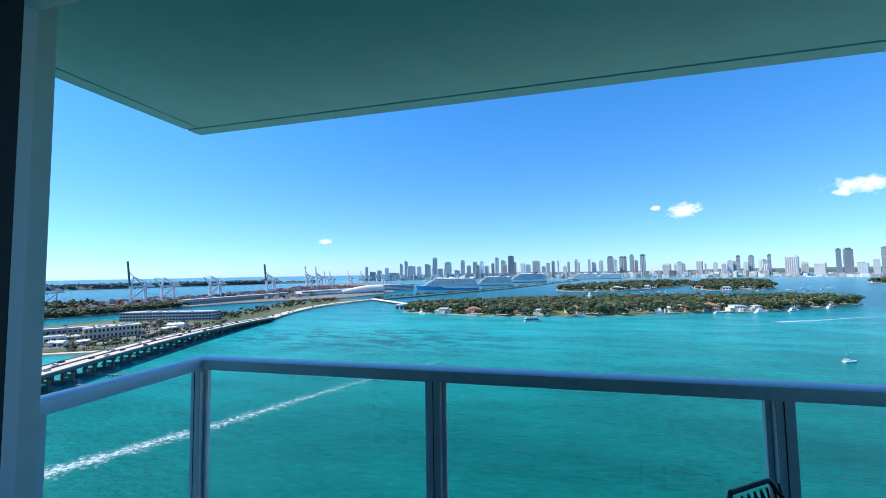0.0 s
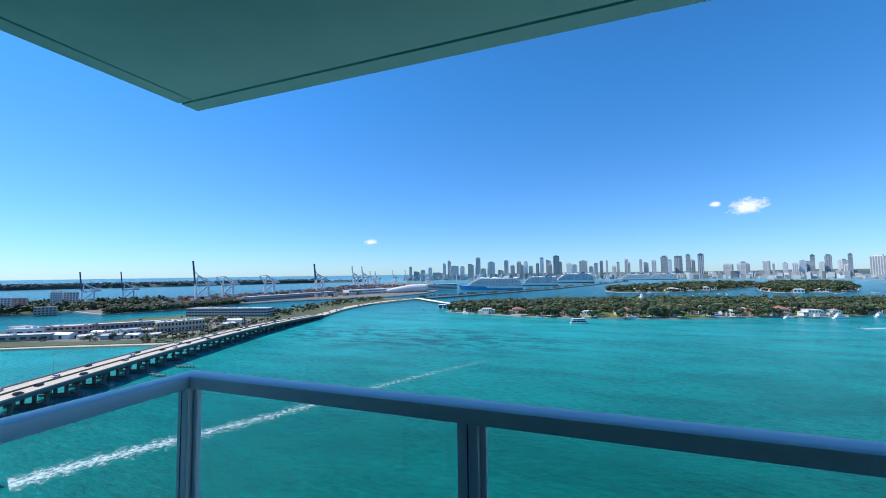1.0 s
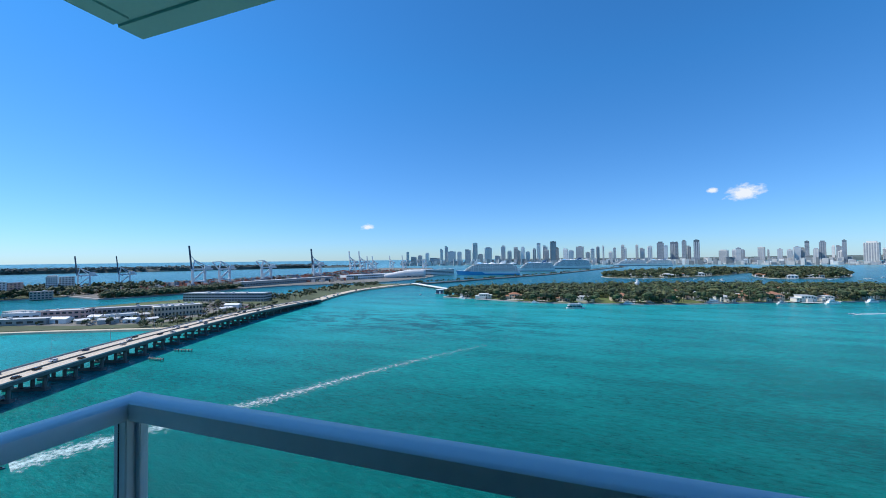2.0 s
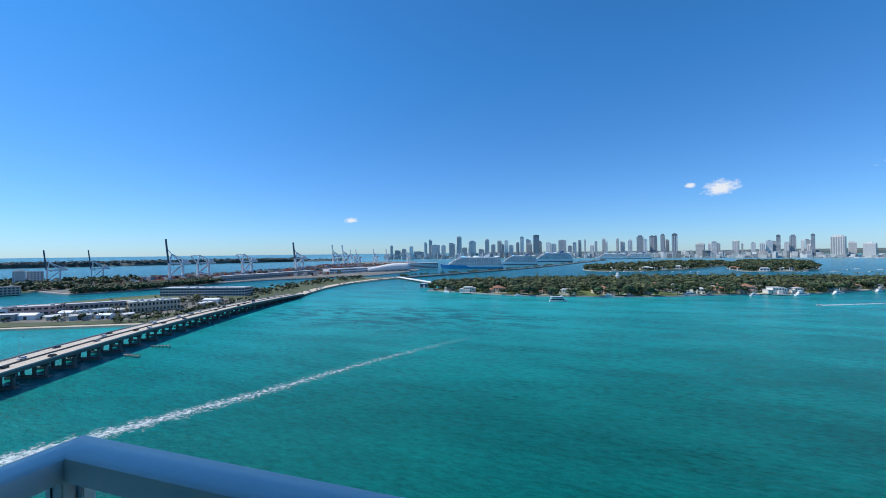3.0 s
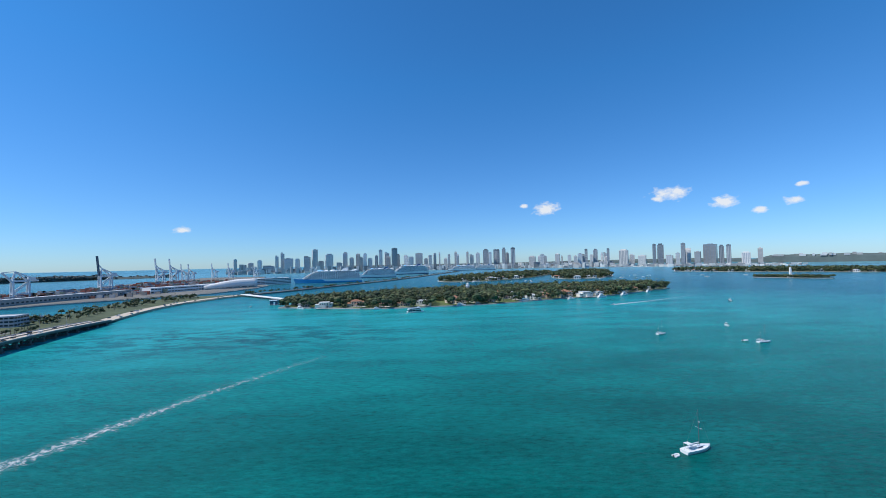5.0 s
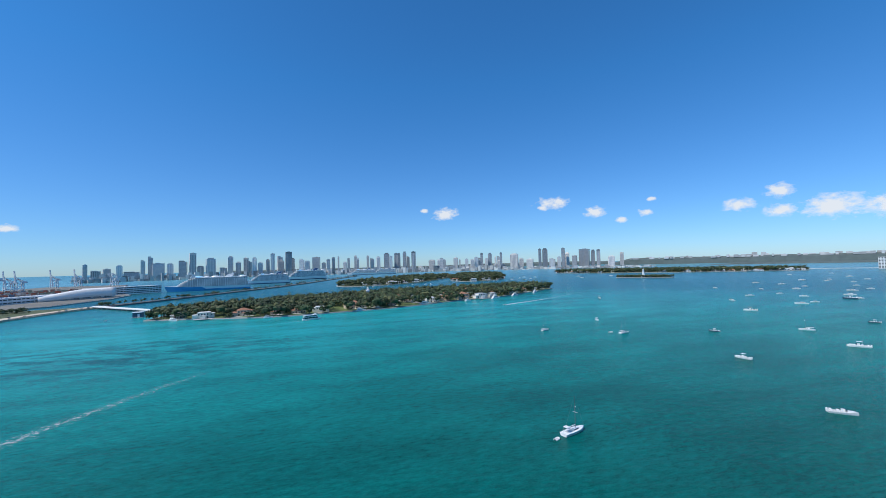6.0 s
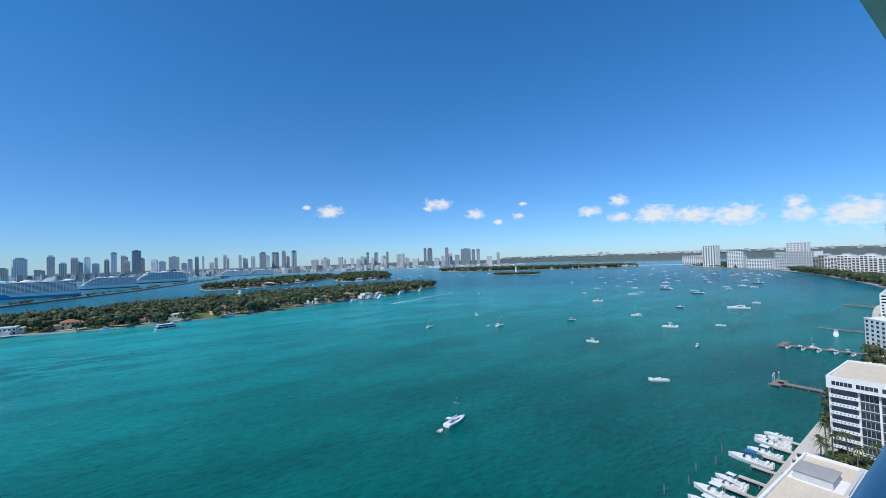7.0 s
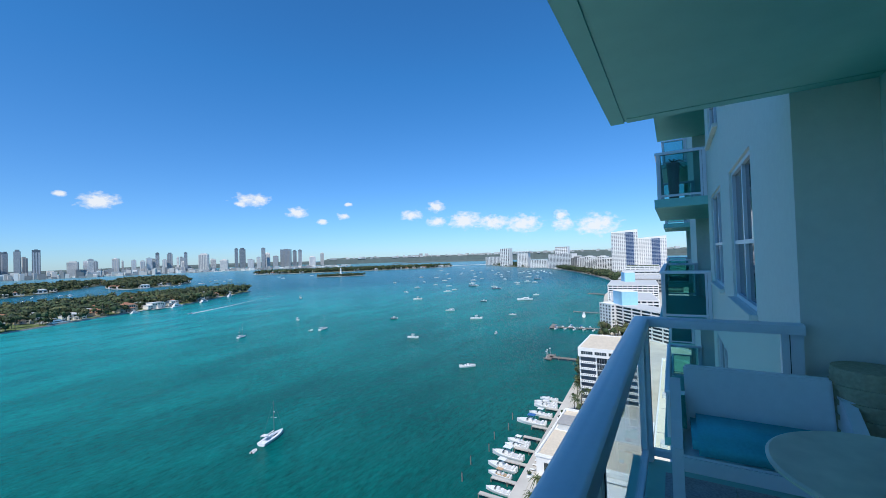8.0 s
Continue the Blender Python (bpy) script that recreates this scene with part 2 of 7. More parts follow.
CREAM_ROOF = mat("sandy_gravel_roof", (0.66, 0.57, 0.44), 0.95, grain=1.3, var=0.16, bump=0.3)
PALE_ROOF = mat("pale_membrane_roof", (0.54, 0.55, 0.54), 0.8, grain=0.7, var=0.10)
ROOF_CREAM = mat("cream_roof_coating", (0.70, 0.66, 0.53), 0.9, grain=0.5, var=0.14, stain=1.0)
PALE_BLUE = mat("pale_blue_paint", (0.36, 0.66, 0.85), 0.8, grain=0.5, var=0.07)
CONCRETE = mat("grey_concrete", (0.36, 0.35, 0.33), 0.9, grain=0.8, var=0.15)
# plain dark concrete; under the bridge its tone stands for shade
DARK_CONCRETE = mat("dark_shaded_concrete", (0.13, 0.13, 0.12), 0.85, grain=0.6, var=0.3)
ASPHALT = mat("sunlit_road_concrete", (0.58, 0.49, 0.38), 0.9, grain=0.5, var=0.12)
SAND = mat("sand", (0.55, 0.47, 0.35), 0.95, grain=0.3, var=0.2)
GRASS = mat("lawn", (0.12, 0.16, 0.045), 0.95, grain=0.12, var=0.4)
SCRUB = mat("scrub_ground", (0.09, 0.11, 0.05), 0.95, grain=0.06, var=0.45)
PAVING = mat("pale_paving", (0.55, 0.52, 0.46), 0.9, grain=0.12, var=0.3, stain=1.0)
YARD = mat("worn_yard_asphalt", (0.19, 0.18, 0.155), 0.95, grain=0.08, var=0.45, stain=1.0)
LEAF = mat("tree_foliage", (0.038, 0.062, 0.022), 0.75, grain=0.3, var=0.35, bump=0, island=0.55)
LEAF_B = mat("olive_foliage", (0.085, 0.095, 0.035), 0.75, grain=0.3, var=0.35, bump=0, island=0.5)
PALM_LEAF = mat("palm_fronds", (0.075, 0.105, 0.03), 0.6, grain=0.6, var=0.3, bump=0, island=0.4)
BARK = mat("bark", (0.20, 0.16, 0.12), 0.95, grain=3, var=0.3)
TERRACOTTA = mat("terracotta_roof", (0.36, 0.17, 0.10), 0.9, grain=0.8, var=0.2, spread=0.12)
PINK = mat("pink_stucco", (0.58, 0.38, 0.33), 0.9, grain=0.4, var=0.1)
# TOWER_GLASS, TOWER_WALL, TOWER_BLUE: base tones paled to paint in the distance haze
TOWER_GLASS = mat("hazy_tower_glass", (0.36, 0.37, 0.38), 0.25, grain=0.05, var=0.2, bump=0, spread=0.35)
TOWER_WALL = mat("hazy_tower_concrete", (0.68, 0.65, 0.61), 0.8, grain=0.05, var=0.12, bump=0, spread=0.30)
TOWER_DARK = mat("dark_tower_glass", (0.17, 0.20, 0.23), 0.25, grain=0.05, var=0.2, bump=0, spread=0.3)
TOWER_BLUE = mat("hazy_blue_tower_glass", (0.45, 0.48, 0.50), 0.2, grain=0.05, var=0.15, bump=0, spread=0.3)
HULL_WHITE = mat("white_gelcoat", (0.82, 0.82, 0.80), 0.3, grain=1.5, var=0.05, bump=0)
HULL_BLUE = mat("blue_hull_paint", (0.06, 0.33, 0.62), 0.35, grain=0.1, var=0.1, bump=0)
DECK_TAN = mat("teak_deck", (0.42, 0.30, 0.18), 0.7, grain=3, var=0.2)
CANVAS_BLUE = mat("blue_canvas", (0.03, 0.13, 0.36), 0.8, grain=4, var=0.15)
CANVAS_TAN = mat("tan_canvas", (0.55, 0.36, 0.22), 0.8, grain=4, var=0.12)
STEEL_WHITE = mat("white_steel", (0.66, 0.70, 0.72), 0.5, 0.1, grain=0.4, var=0.1, bump=0)
STEEL_DARK = mat("dark_blue_steel", (0.05, 0.09, 0.14), 0.5, 0.1, grain=0.4, var=0.1, bump=0)
TIMBER = mat("weathered_timber", (0.22, 0.20, 0.17), 0.95, grain=2, var=0.25)
RUBBER = mat("rubber", (0.02, 0.02, 0.02), 0.8, grain=6)


# ---------------------------------------------------------------- building blocks
class Shape:
    """Collects boxes, prisms, tubes and sheets into one mesh."""

    def __init__(self):
        self.v, self.f, self.uv = [], [], None

    def add(self, verts, faces):
        k = len(self.v)
        self.v.extend(verts)
        self.f.extend([tuple(i + k for i in f) for f in faces])
        return self

    def box(self, x0, x1, y0, y1, z0, z1):
        vs = [(x, y, z) for z in (z0, z1) for y in (y0, y1) for x in (x0, x1)]
        return self.add(vs, [(0, 2, 3, 1), (4, 5, 7, 6), (0, 1, 5, 4), (2, 6, 7, 3), (0, 4, 6, 2), (1, 3, 7, 5)])

    def block(self, cx, cy, z0, w, d, h, turn=0.0):
        c, s = math.cos(turn), math.sin(turn)
        vs = [(cx + c * x - s * y, cy + s * x + c * y, z) for z in (z0, z0 + h) for y in (-d / 2, d / 2) for x in (-w / 2, w / 2)]
        return self.add(vs, [(0, 2, 3, 1), (4, 5, 7, 6), (0, 1, 5, 4), (2, 6, 7, 3), (0, 4, 6, 2), (1, 3, 7, 5)])

    def prism(self, outline, z0, z1, grow=0.0):
        """An upright solid on an outline that runs anticlockwise; grow: how far the foot spreads."""
        k = len(outline)
        cx, cy = sum(p[0] for p in outline) / k, sum(p[1] for p in outline) / k
        low = []
        for x, y in outline:
            r = math.hypot(x - cx, y - cy) or 1
            low.append((x + (x - cx) / r * grow, y + (y - cy) / r * grow, z0))
        vs = low + [(x, y, z1) for x, y in outline]
        fs = [tuple(range(k, 2 * k)), tuple(reversed(range(k)))] + [(i, (i + 1) % k, k + (i + 1) % k, k + i) for i in range(k)]
        return self.add(vs, fs)

    def tube(self, a, b, r0, r1=None, n=6):
        a, b = Vector(a), Vector(b)
        r1 = r0 if r1 is None else r1
        w = (b - a).normalized()
        u = w.orthogonal().normalized()
        t = w.cross(u)
        vs = []
        for p, r in ((a, r0), (b, r1)):
            for i in range(n):
                q = 2 * math.pi * i / n
                vs.append(tuple(p + (u * math.cos(q) + t * math.sin(q)) * r))
        return self.add(vs, [(i, (i + 1) % n, n + (i + 1) % n, n + i) for i in range(n)] + [tuple(reversed(range(n))), tuple(range(n, 2 * n))])

    def beam(self, a, b, w, h=None):
        """A straight square bar from a to b."""
        a, b = Vector(a), Vector(b)
        h = w if h is None else h
        d = (b - a).normalized()
        up = Vector((0, 0, 1)) if abs(d.z) < 0.95 else Vector((0, 1, 0))
        s = d.cross(up).normalized()
        t = s.cross(d)
        vs = [tuple(p + s * (i * w / 2) + t * (j * h / 2)) for p in (a, b) for i, j in ((-1, -1), (1, -1), (1, 1), (-1, 1))]
        return self.add(vs, [(0, 1, 5, 4), (1, 2, 6, 5), (2, 3, 7, 6), (3, 0, 4, 7), (3, 2, 1, 0), (4, 5, 6, 7)])

    def loft(self, rings, close=True):
        """Skin over rings of equal length."""
        k = len(rings[0])
        vs = [p for ring in rings for p in ring]
        fs = [(a * k + i, a * k + (i + 1) % k, (a + 1) * k + (i + 1) % k, (a + 1) * k + i) for a in range(len(rings) - 1) for i in range(k)]
        if close:
            fs += [tuple(reversed(range(k))), tuple(range((len(rings) - 1) * k, len(rings) * k))]
        return self.add(vs, fs)

    def mesh(self, name, soften=0.0, smooth=False):
        me = bpy.data.meshes.new(name)
        me.from_pydata(self.v, [], self.f)
        if soften:
            bm = bmesh.new()
            bm.from_mesh(me)
            bmesh.ops.bevel(bm, geom=list(bm.edges), offset=soften, segments=2, affect="EDGES", clamp_overlap=True)
            bm.to_mesh(me)
            bm.free()
        if smooth:
            me.polygons.foreach_set("use_smooth", [True] * len(me.polygons))
        me.update()
        return me


def part(name, shape, material, parent, label="", soften=0.0, smooth=False):
    """Links a shape (or a finished mesh) as one mesh object under a thing or a part."""
    me = shape if isinstance(shape, bpy.types.Mesh) else shape.mesh(name, soften, smooth)
    if material is not None and not me.materials:
        me.materials.append(material)
    ob = new(name, me)
    ob.parent = parent
    return tagged(ob, label) if label else ob


def thing(name, label, category, m=None, group="", kind=""):
    ob = new(name)
    ob.empty_display_size = 0.2
    if m is not None:
        ob.matrix_world = m
    return tagged(ob, label, category, group, kind)


def solid(name, shape, material, label, category, kind="", group="", soften=0.0, smooth=False):
    """A thing that is one mesh."""
    ob = part(name, shape, material, None, "", soften, smooth)
    return tagged(ob, label, category, group, kind)


def oval(cx, cy, a, b, turn, n=48, wobble=0.0, seed=0):
    rnd = random.Random(seed)
    ph = [rnd.uniform(0, 6.28) for _ in range(4)]
    out = []
    for i in range(n):
        q = 2 * math.pi * i / n
        s = 1 + wobble * (math.sin(3 * q + ph[0]) + 0.6 * math.sin(5 * q + ph[1]) + 0.4 * math.sin(9 * q + ph[2]))
        # a squarish oval: long straight shores with rounded ends
        x = a * s * math.copysign(abs(math.cos(q)) ** 0.75, math.cos(q))
        y = b * s * math.copysign(abs(math.sin(q)) ** 0.75, math.sin(q))
        out.append((cx + x * math.cos(turn) - y * math.sin(turn), cy + x * math.sin(turn) + y * math.cos(turn)))
    return out


def inside(p, poly):
    x, y = p
    hit = False
    for (x0, y0), (x1, y1) in zip(poly, poly[1:] + poly[:1]):
        if (y0 > y) != (y1 > y) and x < (x1 - x0) * (y - y0) / (y1 - y0) + x0:
            hit = not hit
    return hit


# ---------------------------------------------------------------- water
def bay():
    """One sheet to the horizon; its far rim lifts to stand for the sea beyond."""
    s = Shape()
    radii = [0, 60, 150, 300, 600, 1000, 1600, 2400, 3200, 3900, 4300, 4600, 4800, 4950]
    lift = [0] * 10 + [4, 20, 38, 52]
    n = 72
    for r, z in zip(radii[1:], lift[1:]):
        for i in range(n):
            q = 2 * math.pi * i / n
            s.v.append((r * math.cos(q), r * math.sin(q), z))
    s.v.append((0, 0, 0))
    c = len(s.v) - 1
    for i in range(n):
        s.f.append((c, i, (i + 1) % n))
    for k in range(len(radii) - 2):
        for i in range(n):
            j = (i + 1) % n
            s.f.append((k * n + i, (k + 1) * n + i, (k + 1) * n + j, k * n + j))
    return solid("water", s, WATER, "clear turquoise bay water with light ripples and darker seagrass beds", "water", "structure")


bay()


# ---------------------------------------------------------------- the balcony and its tower
FLOOR_Z, SOFFIT_Z, RAIL_Z = 68.36, 70.945, 69.438
LEN, FACADE_Y, BACK_Y = 5.37, -0.925, -1.34
EAVE = 0.166          # how far the slab above reaches out
STOREY = 2.72


def slab(x0, x1, z_low, name, label, kind="structure"):
    """A balcony slab with a drip groove cut along its underside."""
    s = Shape()
    y0, y1, t = BACK_Y, EAVE, 0.19
    g0, g1 = 0.10, 0.118
    s.box(x0, x1, y0, y1, z_low + 0.012, z_low + t)
    # underside in panels, leaving the groove open
    s.box(x0, x1, y1 - g0, y1, z_low, z_low + 0.012)
    s.box(x0, x0 + g0, y0, y1 - g1, z_low, z_low + 0.012)
    s.box(x1 - g0, x1, y0, y1 - g1, z_low, z_low + 0.012)
    s.box(x0 + g1, x1 - g1, y0, y1 - g1, z_low, z_low + 0.012)
    return solid(name, s, SOFFIT, label, "balcony slab", kind)


slab(-0.185, LEN + 0.02, SOFFIT_Z, "ceiling", "pale green painted concrete underside of the balcony above, with a drip groove")

s = Shape().box(-0.02, LEN + 0.02, BACK_Y, 0.10, FLOOR_Z - 0.19, FLOOR_Z - 0.012)
floor = solid("floor", s, SOFFIT, "balcony floor slab with speckled grey tiles", "floor", "structure")
tile = Shape().box(0.002, 0.398, 0.002, 0.398, -0.012, 0).mesh("tile")
tile.materials.append(FLOOR_TILE)
for i in range(13):
    for j in range(3):
        part("tile", tile, None, floor).location = (i * 0.4, BACK_Y + j * 0.4 + 0.02, FLOOR_Z)


def wall(name, x0, x1, y0, y1, z0, z1, material, label):
    return solid(name, Shape().box(x0, x1, y0, y1, z0, z1), material, label, "wall", "structure")


def pierced(x0, x1, z0, z1, holes):
    """Boxes (x0, x1, z0, z1) that fill a wall around its openings."""
    xs = sorted({x0, x1, *[h[0] for h in holes], *[h[1] for h in holes]})
    out = []
    for a, b in zip(xs, xs[1:]):
        cuts = sorted((h[2], h[3]) for h in holes if h[0] < (a + b) / 2 < h[1])
        z = z0
        for c, d in cuts:
            if c > z:
                out.append((a, b, z, c))
            z = d
        if z < z1:
            out.append((a, b, z, z1))
    return out


TOP, FOOT = SOFFIT_Z + 4 * STOREY, -1.0
WIN = [(6.95, 8.65), (9.80, 11.50)]
SILL_Z, WIN_H = 69.26, 1.70
STACKS = [12.27, 22.6]
# facade to the north: windows on every storey that shows
holes = [(a, b, SILL_Z + k * STOREY, SILL_Z + WIN_H + k * STOREY) for a, b in WIN for k in range(-6, 4)]
s = Shape()
for a, b, c, d in pierced(LEN + 0.02, STACKS[0], FOOT, TOP, holes):
    s.box(a, b, FACADE_Y - 0.25, FACADE_Y, c, d)
solid("wall_north", s, STUCCO, "pale stucco tower facade with window openings", "wall", "structure")
wall("wall_north_far", STACKS[0], 34.0, FACADE_Y - 0.6, FACADE_Y - 0.35, FOOT, TOP, STUCCO, "pale stucco facade behind the neighbouring balconies")
# unseen southern facade of assumed extent, added to keep sun off the balcony
wall("wall_south", -16.0, -0.02, FACADE_Y - 0.25, FACADE_Y, FOOT, TOP, STUCCO, "unseen pale stucco facade south of the balcony, added to block the sun")
wall("wall_recess_north", LEN + 0.02, LEN + 0.22, -5.2, FACADE_Y - 0.25, FLOOR_Z - 0.19, TOP, STUCCO, "pale stucco side wall of the balcony recess")
wall("wall_recess_south", -0.22, -0.02, -5.2, FACADE_Y - 0.25, FLOOR_Z - 0.19, TOP, STUCCO, "pale stucco side wall of the balcony recess")
wall("wall_above", -0.02, LEN + 0.02, BACK_Y - 0.15, BACK_Y, SOFFIT_Z, TOP, STUCCO, "pale stucco wall above the balcony")
# back wall with the wide sliding-door opening that the walk comes out of
DOOR = (0.56, 3.70, FLOOR_Z + 0.02, SOFFIT_Z - 0.10)
s = Shape()
for a, b, c, d in pierced(-0.02, LEN + 0.02, FLOOR_Z, SOFFIT_Z, [DOOR]):
    s.box(a, b, BACK_Y - 0.15, BACK_Y, c, d)
solid("wall_back", s, STUCCO, "pale stucco wall with a wide sliding door opening", "wall", "structure")
wall("wall_pier", 0.30, 0.50, BACK_Y, -1.09, FLOOR_Z, SOFFIT_Z, STUCCO, "narrow rough stucco pier beside the sliding door")
# the room behind
wall("room_wall", -0.02, LEN + 0.02, -5.4, -5.2, FLOOR_Z - 0.19, SOFFIT_Z + 0.19, PLASTER, "plain white room wall")
solid("room_floor", Shape().box(-0.02, LEN + 0.02, -5.2, BACK_Y, FLOOR_Z - 0.19, FLOOR_Z - 0.004), FLOOR_TILE, "grey tiled room floor", "floor", "structure")
solid("room_ceiling", Shape().box(-0.02, LEN + 0.02, -5.2, BACK_Y - 0.15, SOFFIT_Z, SOFFIT_Z + 0.19), PLASTER, "white room ceiling", "ceiling", "structure")
wall("roof_slab", -16, 34, -14, FACADE_Y - 0.6, TOP, TOP + 0.3, STUCCO, "flat top that closes the tower")
wall("tower_back", -16, 34, -14, -13.7, FOOT, TOP, STUCCO, "plain rear wall of the tower")
wall("tower_end_south", -16.2, -16.0, -14, FACADE_Y, FOOT, TOP, STUCCO, "plain end wall of the tower")
wall("tower_end_north", 34.0, 34.2, -14, FACADE_Y - 0.35, FOOT, TOP, STUCCO, "plain end wall of the tower")

# sliding door: white frame with a black weather strip
door = thing("door_1", "white aluminium sliding door frame standing open", "door", kind="structure")
a, b, c, d = DOOR
fy0, fy1 = BACK_Y + 0.035, BACK_Y + 0.13
part("jamb", Shape().box(a, a + 0.06, fy0, fy1, c, d), WHITE_TRIM, door, "", 0.004)
part("jamb", Shape().box(b - 0.06, b, fy0, fy1, c, d), WHITE_TRIM, door, "", 0.004)
part("head", Shape().box(a + 0.06, b - 0.06, fy0, fy1, d - 0.06, d), WHITE_TRIM, door, "", 0.004)
part("threshold", Shape().box(a + 0.06, b - 0.06, fy0, fy1, c - 0.018, c + 0.012), RAIL_PAINT, door, "", 0.003)
part("sliding_panel", Shape().box(a - 0.05, a + 0.335, BACK_Y - 0.11, BACK_Y - 0.05, c, d), GASKET, door, "black edged sliding panel pushed open", 0.004)
part("weather_strip", Shape().box(b - 0.045, b + 0.05, fy0 - 0.36, fy0 - 0.002, c, d), GASKET, door, "black weather strip")


# ---------------------------------------------------------------- railings
def rail_profile(w=0.112, h=0.066):
    """The top rail's section: a flat-bottomed loaf. Pairs of (across, up)."""
    return [(-w / 2, 0), (w / 2, 0), (w / 2, h * 0.66), (w * 0.47, h * 0.86), (w * 0.36, h * 0.97), (0, h), (-w * 0.36, h * 0.97), (-w * 0.47, h * 0.86), (-w / 2, h * 0.66)]


def top_rail(points, z_top):
    """The rail swept along a line of plan points with mitred corners."""
    s, rings = Shape(), []
    pts = [Vector((x, y)) for x, y in points]
    for i, p in enumerate(pts):
        d0 = (p - pts[i - 1]).normalized() if i else (pts[1] - p).normalized()
        d1 = (pts[i + 1] - p).normalized() if i < len(pts) - 1 else d0
        n0, n1 = Vector((-d0.y, d0.x)), Vector((-d1.y, d1.x))
        m = (n0 + n1).normalized()
        m = m / max(m.dot(n0), 0.3)
        rings.append([(p.x + m.x * u, p.y + m.y * u, z_top - 0.066 + v) for u, v in rail_profile()])
    return s.loft(rings)


def railing(x0, x1, floor_z, posts, name, label, group="", glass=None):
    """Top rail, bottom rail, posts and tinted glass along the front and both ends."""
    rz = floor_z + RAIL_Z - FLOOR_Z
    t = thing(name, label, "railing", group=group)
    y = 0.005
    rail = part("top_rail", top_rail([(x0 + 0.04, FACADE_Y), (x0 + 0.04, y), (x1 - 0.04, y), (x1 - 0.04, FACADE_Y)], rz), RAIL_PAINT, t, "", 0, True)
    bm = bmesh.new()
    bm.from_mesh(rail.data)
    for e in bm.edges:
        e.smooth = e.calc_face_angle(0) < radians(40)
    bm.to_mesh(rail.data)
    bm.free()
    for f in rail.data.polygons:
        f.use_smooth = True
    u, lo, hi = rz - 0.066, floor_z + 0.09, rz - 0.066
    runs = [((x0 + 0.04, y), (x1 - 0.04, y)), ((x0 + 0.04, FACADE_Y), (x0 + 0.04, y)), ((x1 - 0.04, FACADE_Y), (x1 - 0.04, y))]
    stands = [[(x, y) for x in posts], [(x0 + 0.04, FACADE_Y + 0.06)], [(x1 - 0.04, FACADE_Y + 0.06)]]
    for (a, b), row in zip(runs, stands):
        part("bottom_rail", Shape().beam((*a, lo - 0.02), (*b, lo - 0.02), 0.045, 0.05), RAIL_PAINT, t, "", 0.004)
        along_x = a[1] == b[1]
        for px, py in row:
            w, d = (0.034, 0.06) if along_x else (0.06, 0.034)
            post = part("post", Shape().box(px - w, px + w, py - d / 1.0 + 0.01, py + 0.03, floor_z, hi + 0.004) if along_x else Shape().box(px - 0.03, px + 0.03, py - 0.055, py + 0.055, floor_z, hi + 0.004), RAIL_PAINT, t, "", 0.004)
            # the seam of the two-piece post and the pale bead that holds the glass
            if along_x:
                part("seam", Shape().box(px - 0.006, px - 0.002, py - 0.0525, py - 0.049, floor_z, hi), GASKET, post)
                for sgn in (-1, 1):
                    part("glazing_bead", Shape().box(px + sgn * 0.046 - 0.011, px + sgn * 0.046 + 0.011, py - 0.016, py + 0.016, lo, hi), RAIL_PAINT, post, "", 0.003)
            else:
                part("seam", Shape().box(px - 0.0325, px + 0.0325, py + 0.012, py + 0.016, floor_z, hi), GASKET, post)
    edges = list(posts)
    for a, b in zip(edges, edges[1:]):
        pane = part("pane", Shape().box(a + 0.04, b - 0.04, y - 0.004, y + 0.004, lo, hi), glass or GLASS_GREEN, t)
        pane.visible_shadow = False
    for x in (x0 + 0.04, x1 - 0.04):
        pane = part("pane", Shape().box(x - 0.004, x + 0.004, FACADE_Y + 0.12, y - 0.04, lo, hi), glass or GLASS_GREEN, t)
        pane.visible_shadow = False
    return t


railing(0.0, LEN, FLOOR_Z, [0.04, 1.57, 3.13, LEN - 0.04], "balcony_railing", "pale painted aluminium balcony railing with green tinted glass panes")


# ---------------------------------------------------------------- windows and neighbouring balconies
def facade_window(w, h):
    t = thing("window", "white framed sliding window with a projecting sill", "window", kind="structure", group="facade windows")
    f, y = 0.05, -0.10
    fr = Shape()
    fr.box(0, f, y, y + 0.07, 0, h).box(w - f, w, y, y + 0.07, 0, h).box(f, w - f, y, y + 0.07, 0, f).box(f, w - f, y, y + 0.07, h - f, h)
    part("window_frame", fr, RAIL_PAINT, t)
    part("mullion", Shape().box(w / 2 - 0.03, w / 2 + 0.03, y + 0.01, y + 0.065, f, h - f), RAIL_PAINT, t)
    part("meeting_rail", Shape().box(f, w / 2 - 0.03, y + 0.01, y + 0.065, h * 0.42, h * 0.42 + 0.05), RAIL_PAINT, t)
    part("meeting_rail", Shape().box(w / 2 + 0.03, w - f, y + 0.01, y + 0.065, h * 0.42, h * 0.42 + 0.05), RAIL_PAINT, t)
    for a, b in ((f, w / 2 - 0.03), (w / 2 + 0.03, w - f)):
        for c, d in ((f, h * 0.42), (h * 0.42 + 0.05, h - f)):
            part("pane", Shape().box(a, b, y + 0.02, y + 0.03, c, d), WINDOW_DARK, t)
    part("window_sill", Shape().box(-0.05, w + 0.05, -0.13, 0.07, -0.07, -0.003), STUCCO, t, "", 0.006)
    return t


first = None
for a, b in WIN:
    for k in range(-6, 4):
        at = pose(a, FACADE_Y, SILL_Z + k * STOREY)
        if first is None:
            first = facade_window(b - a, WIN_H)
            first.matrix_world = at
        else:
            copy_thing(first, at)

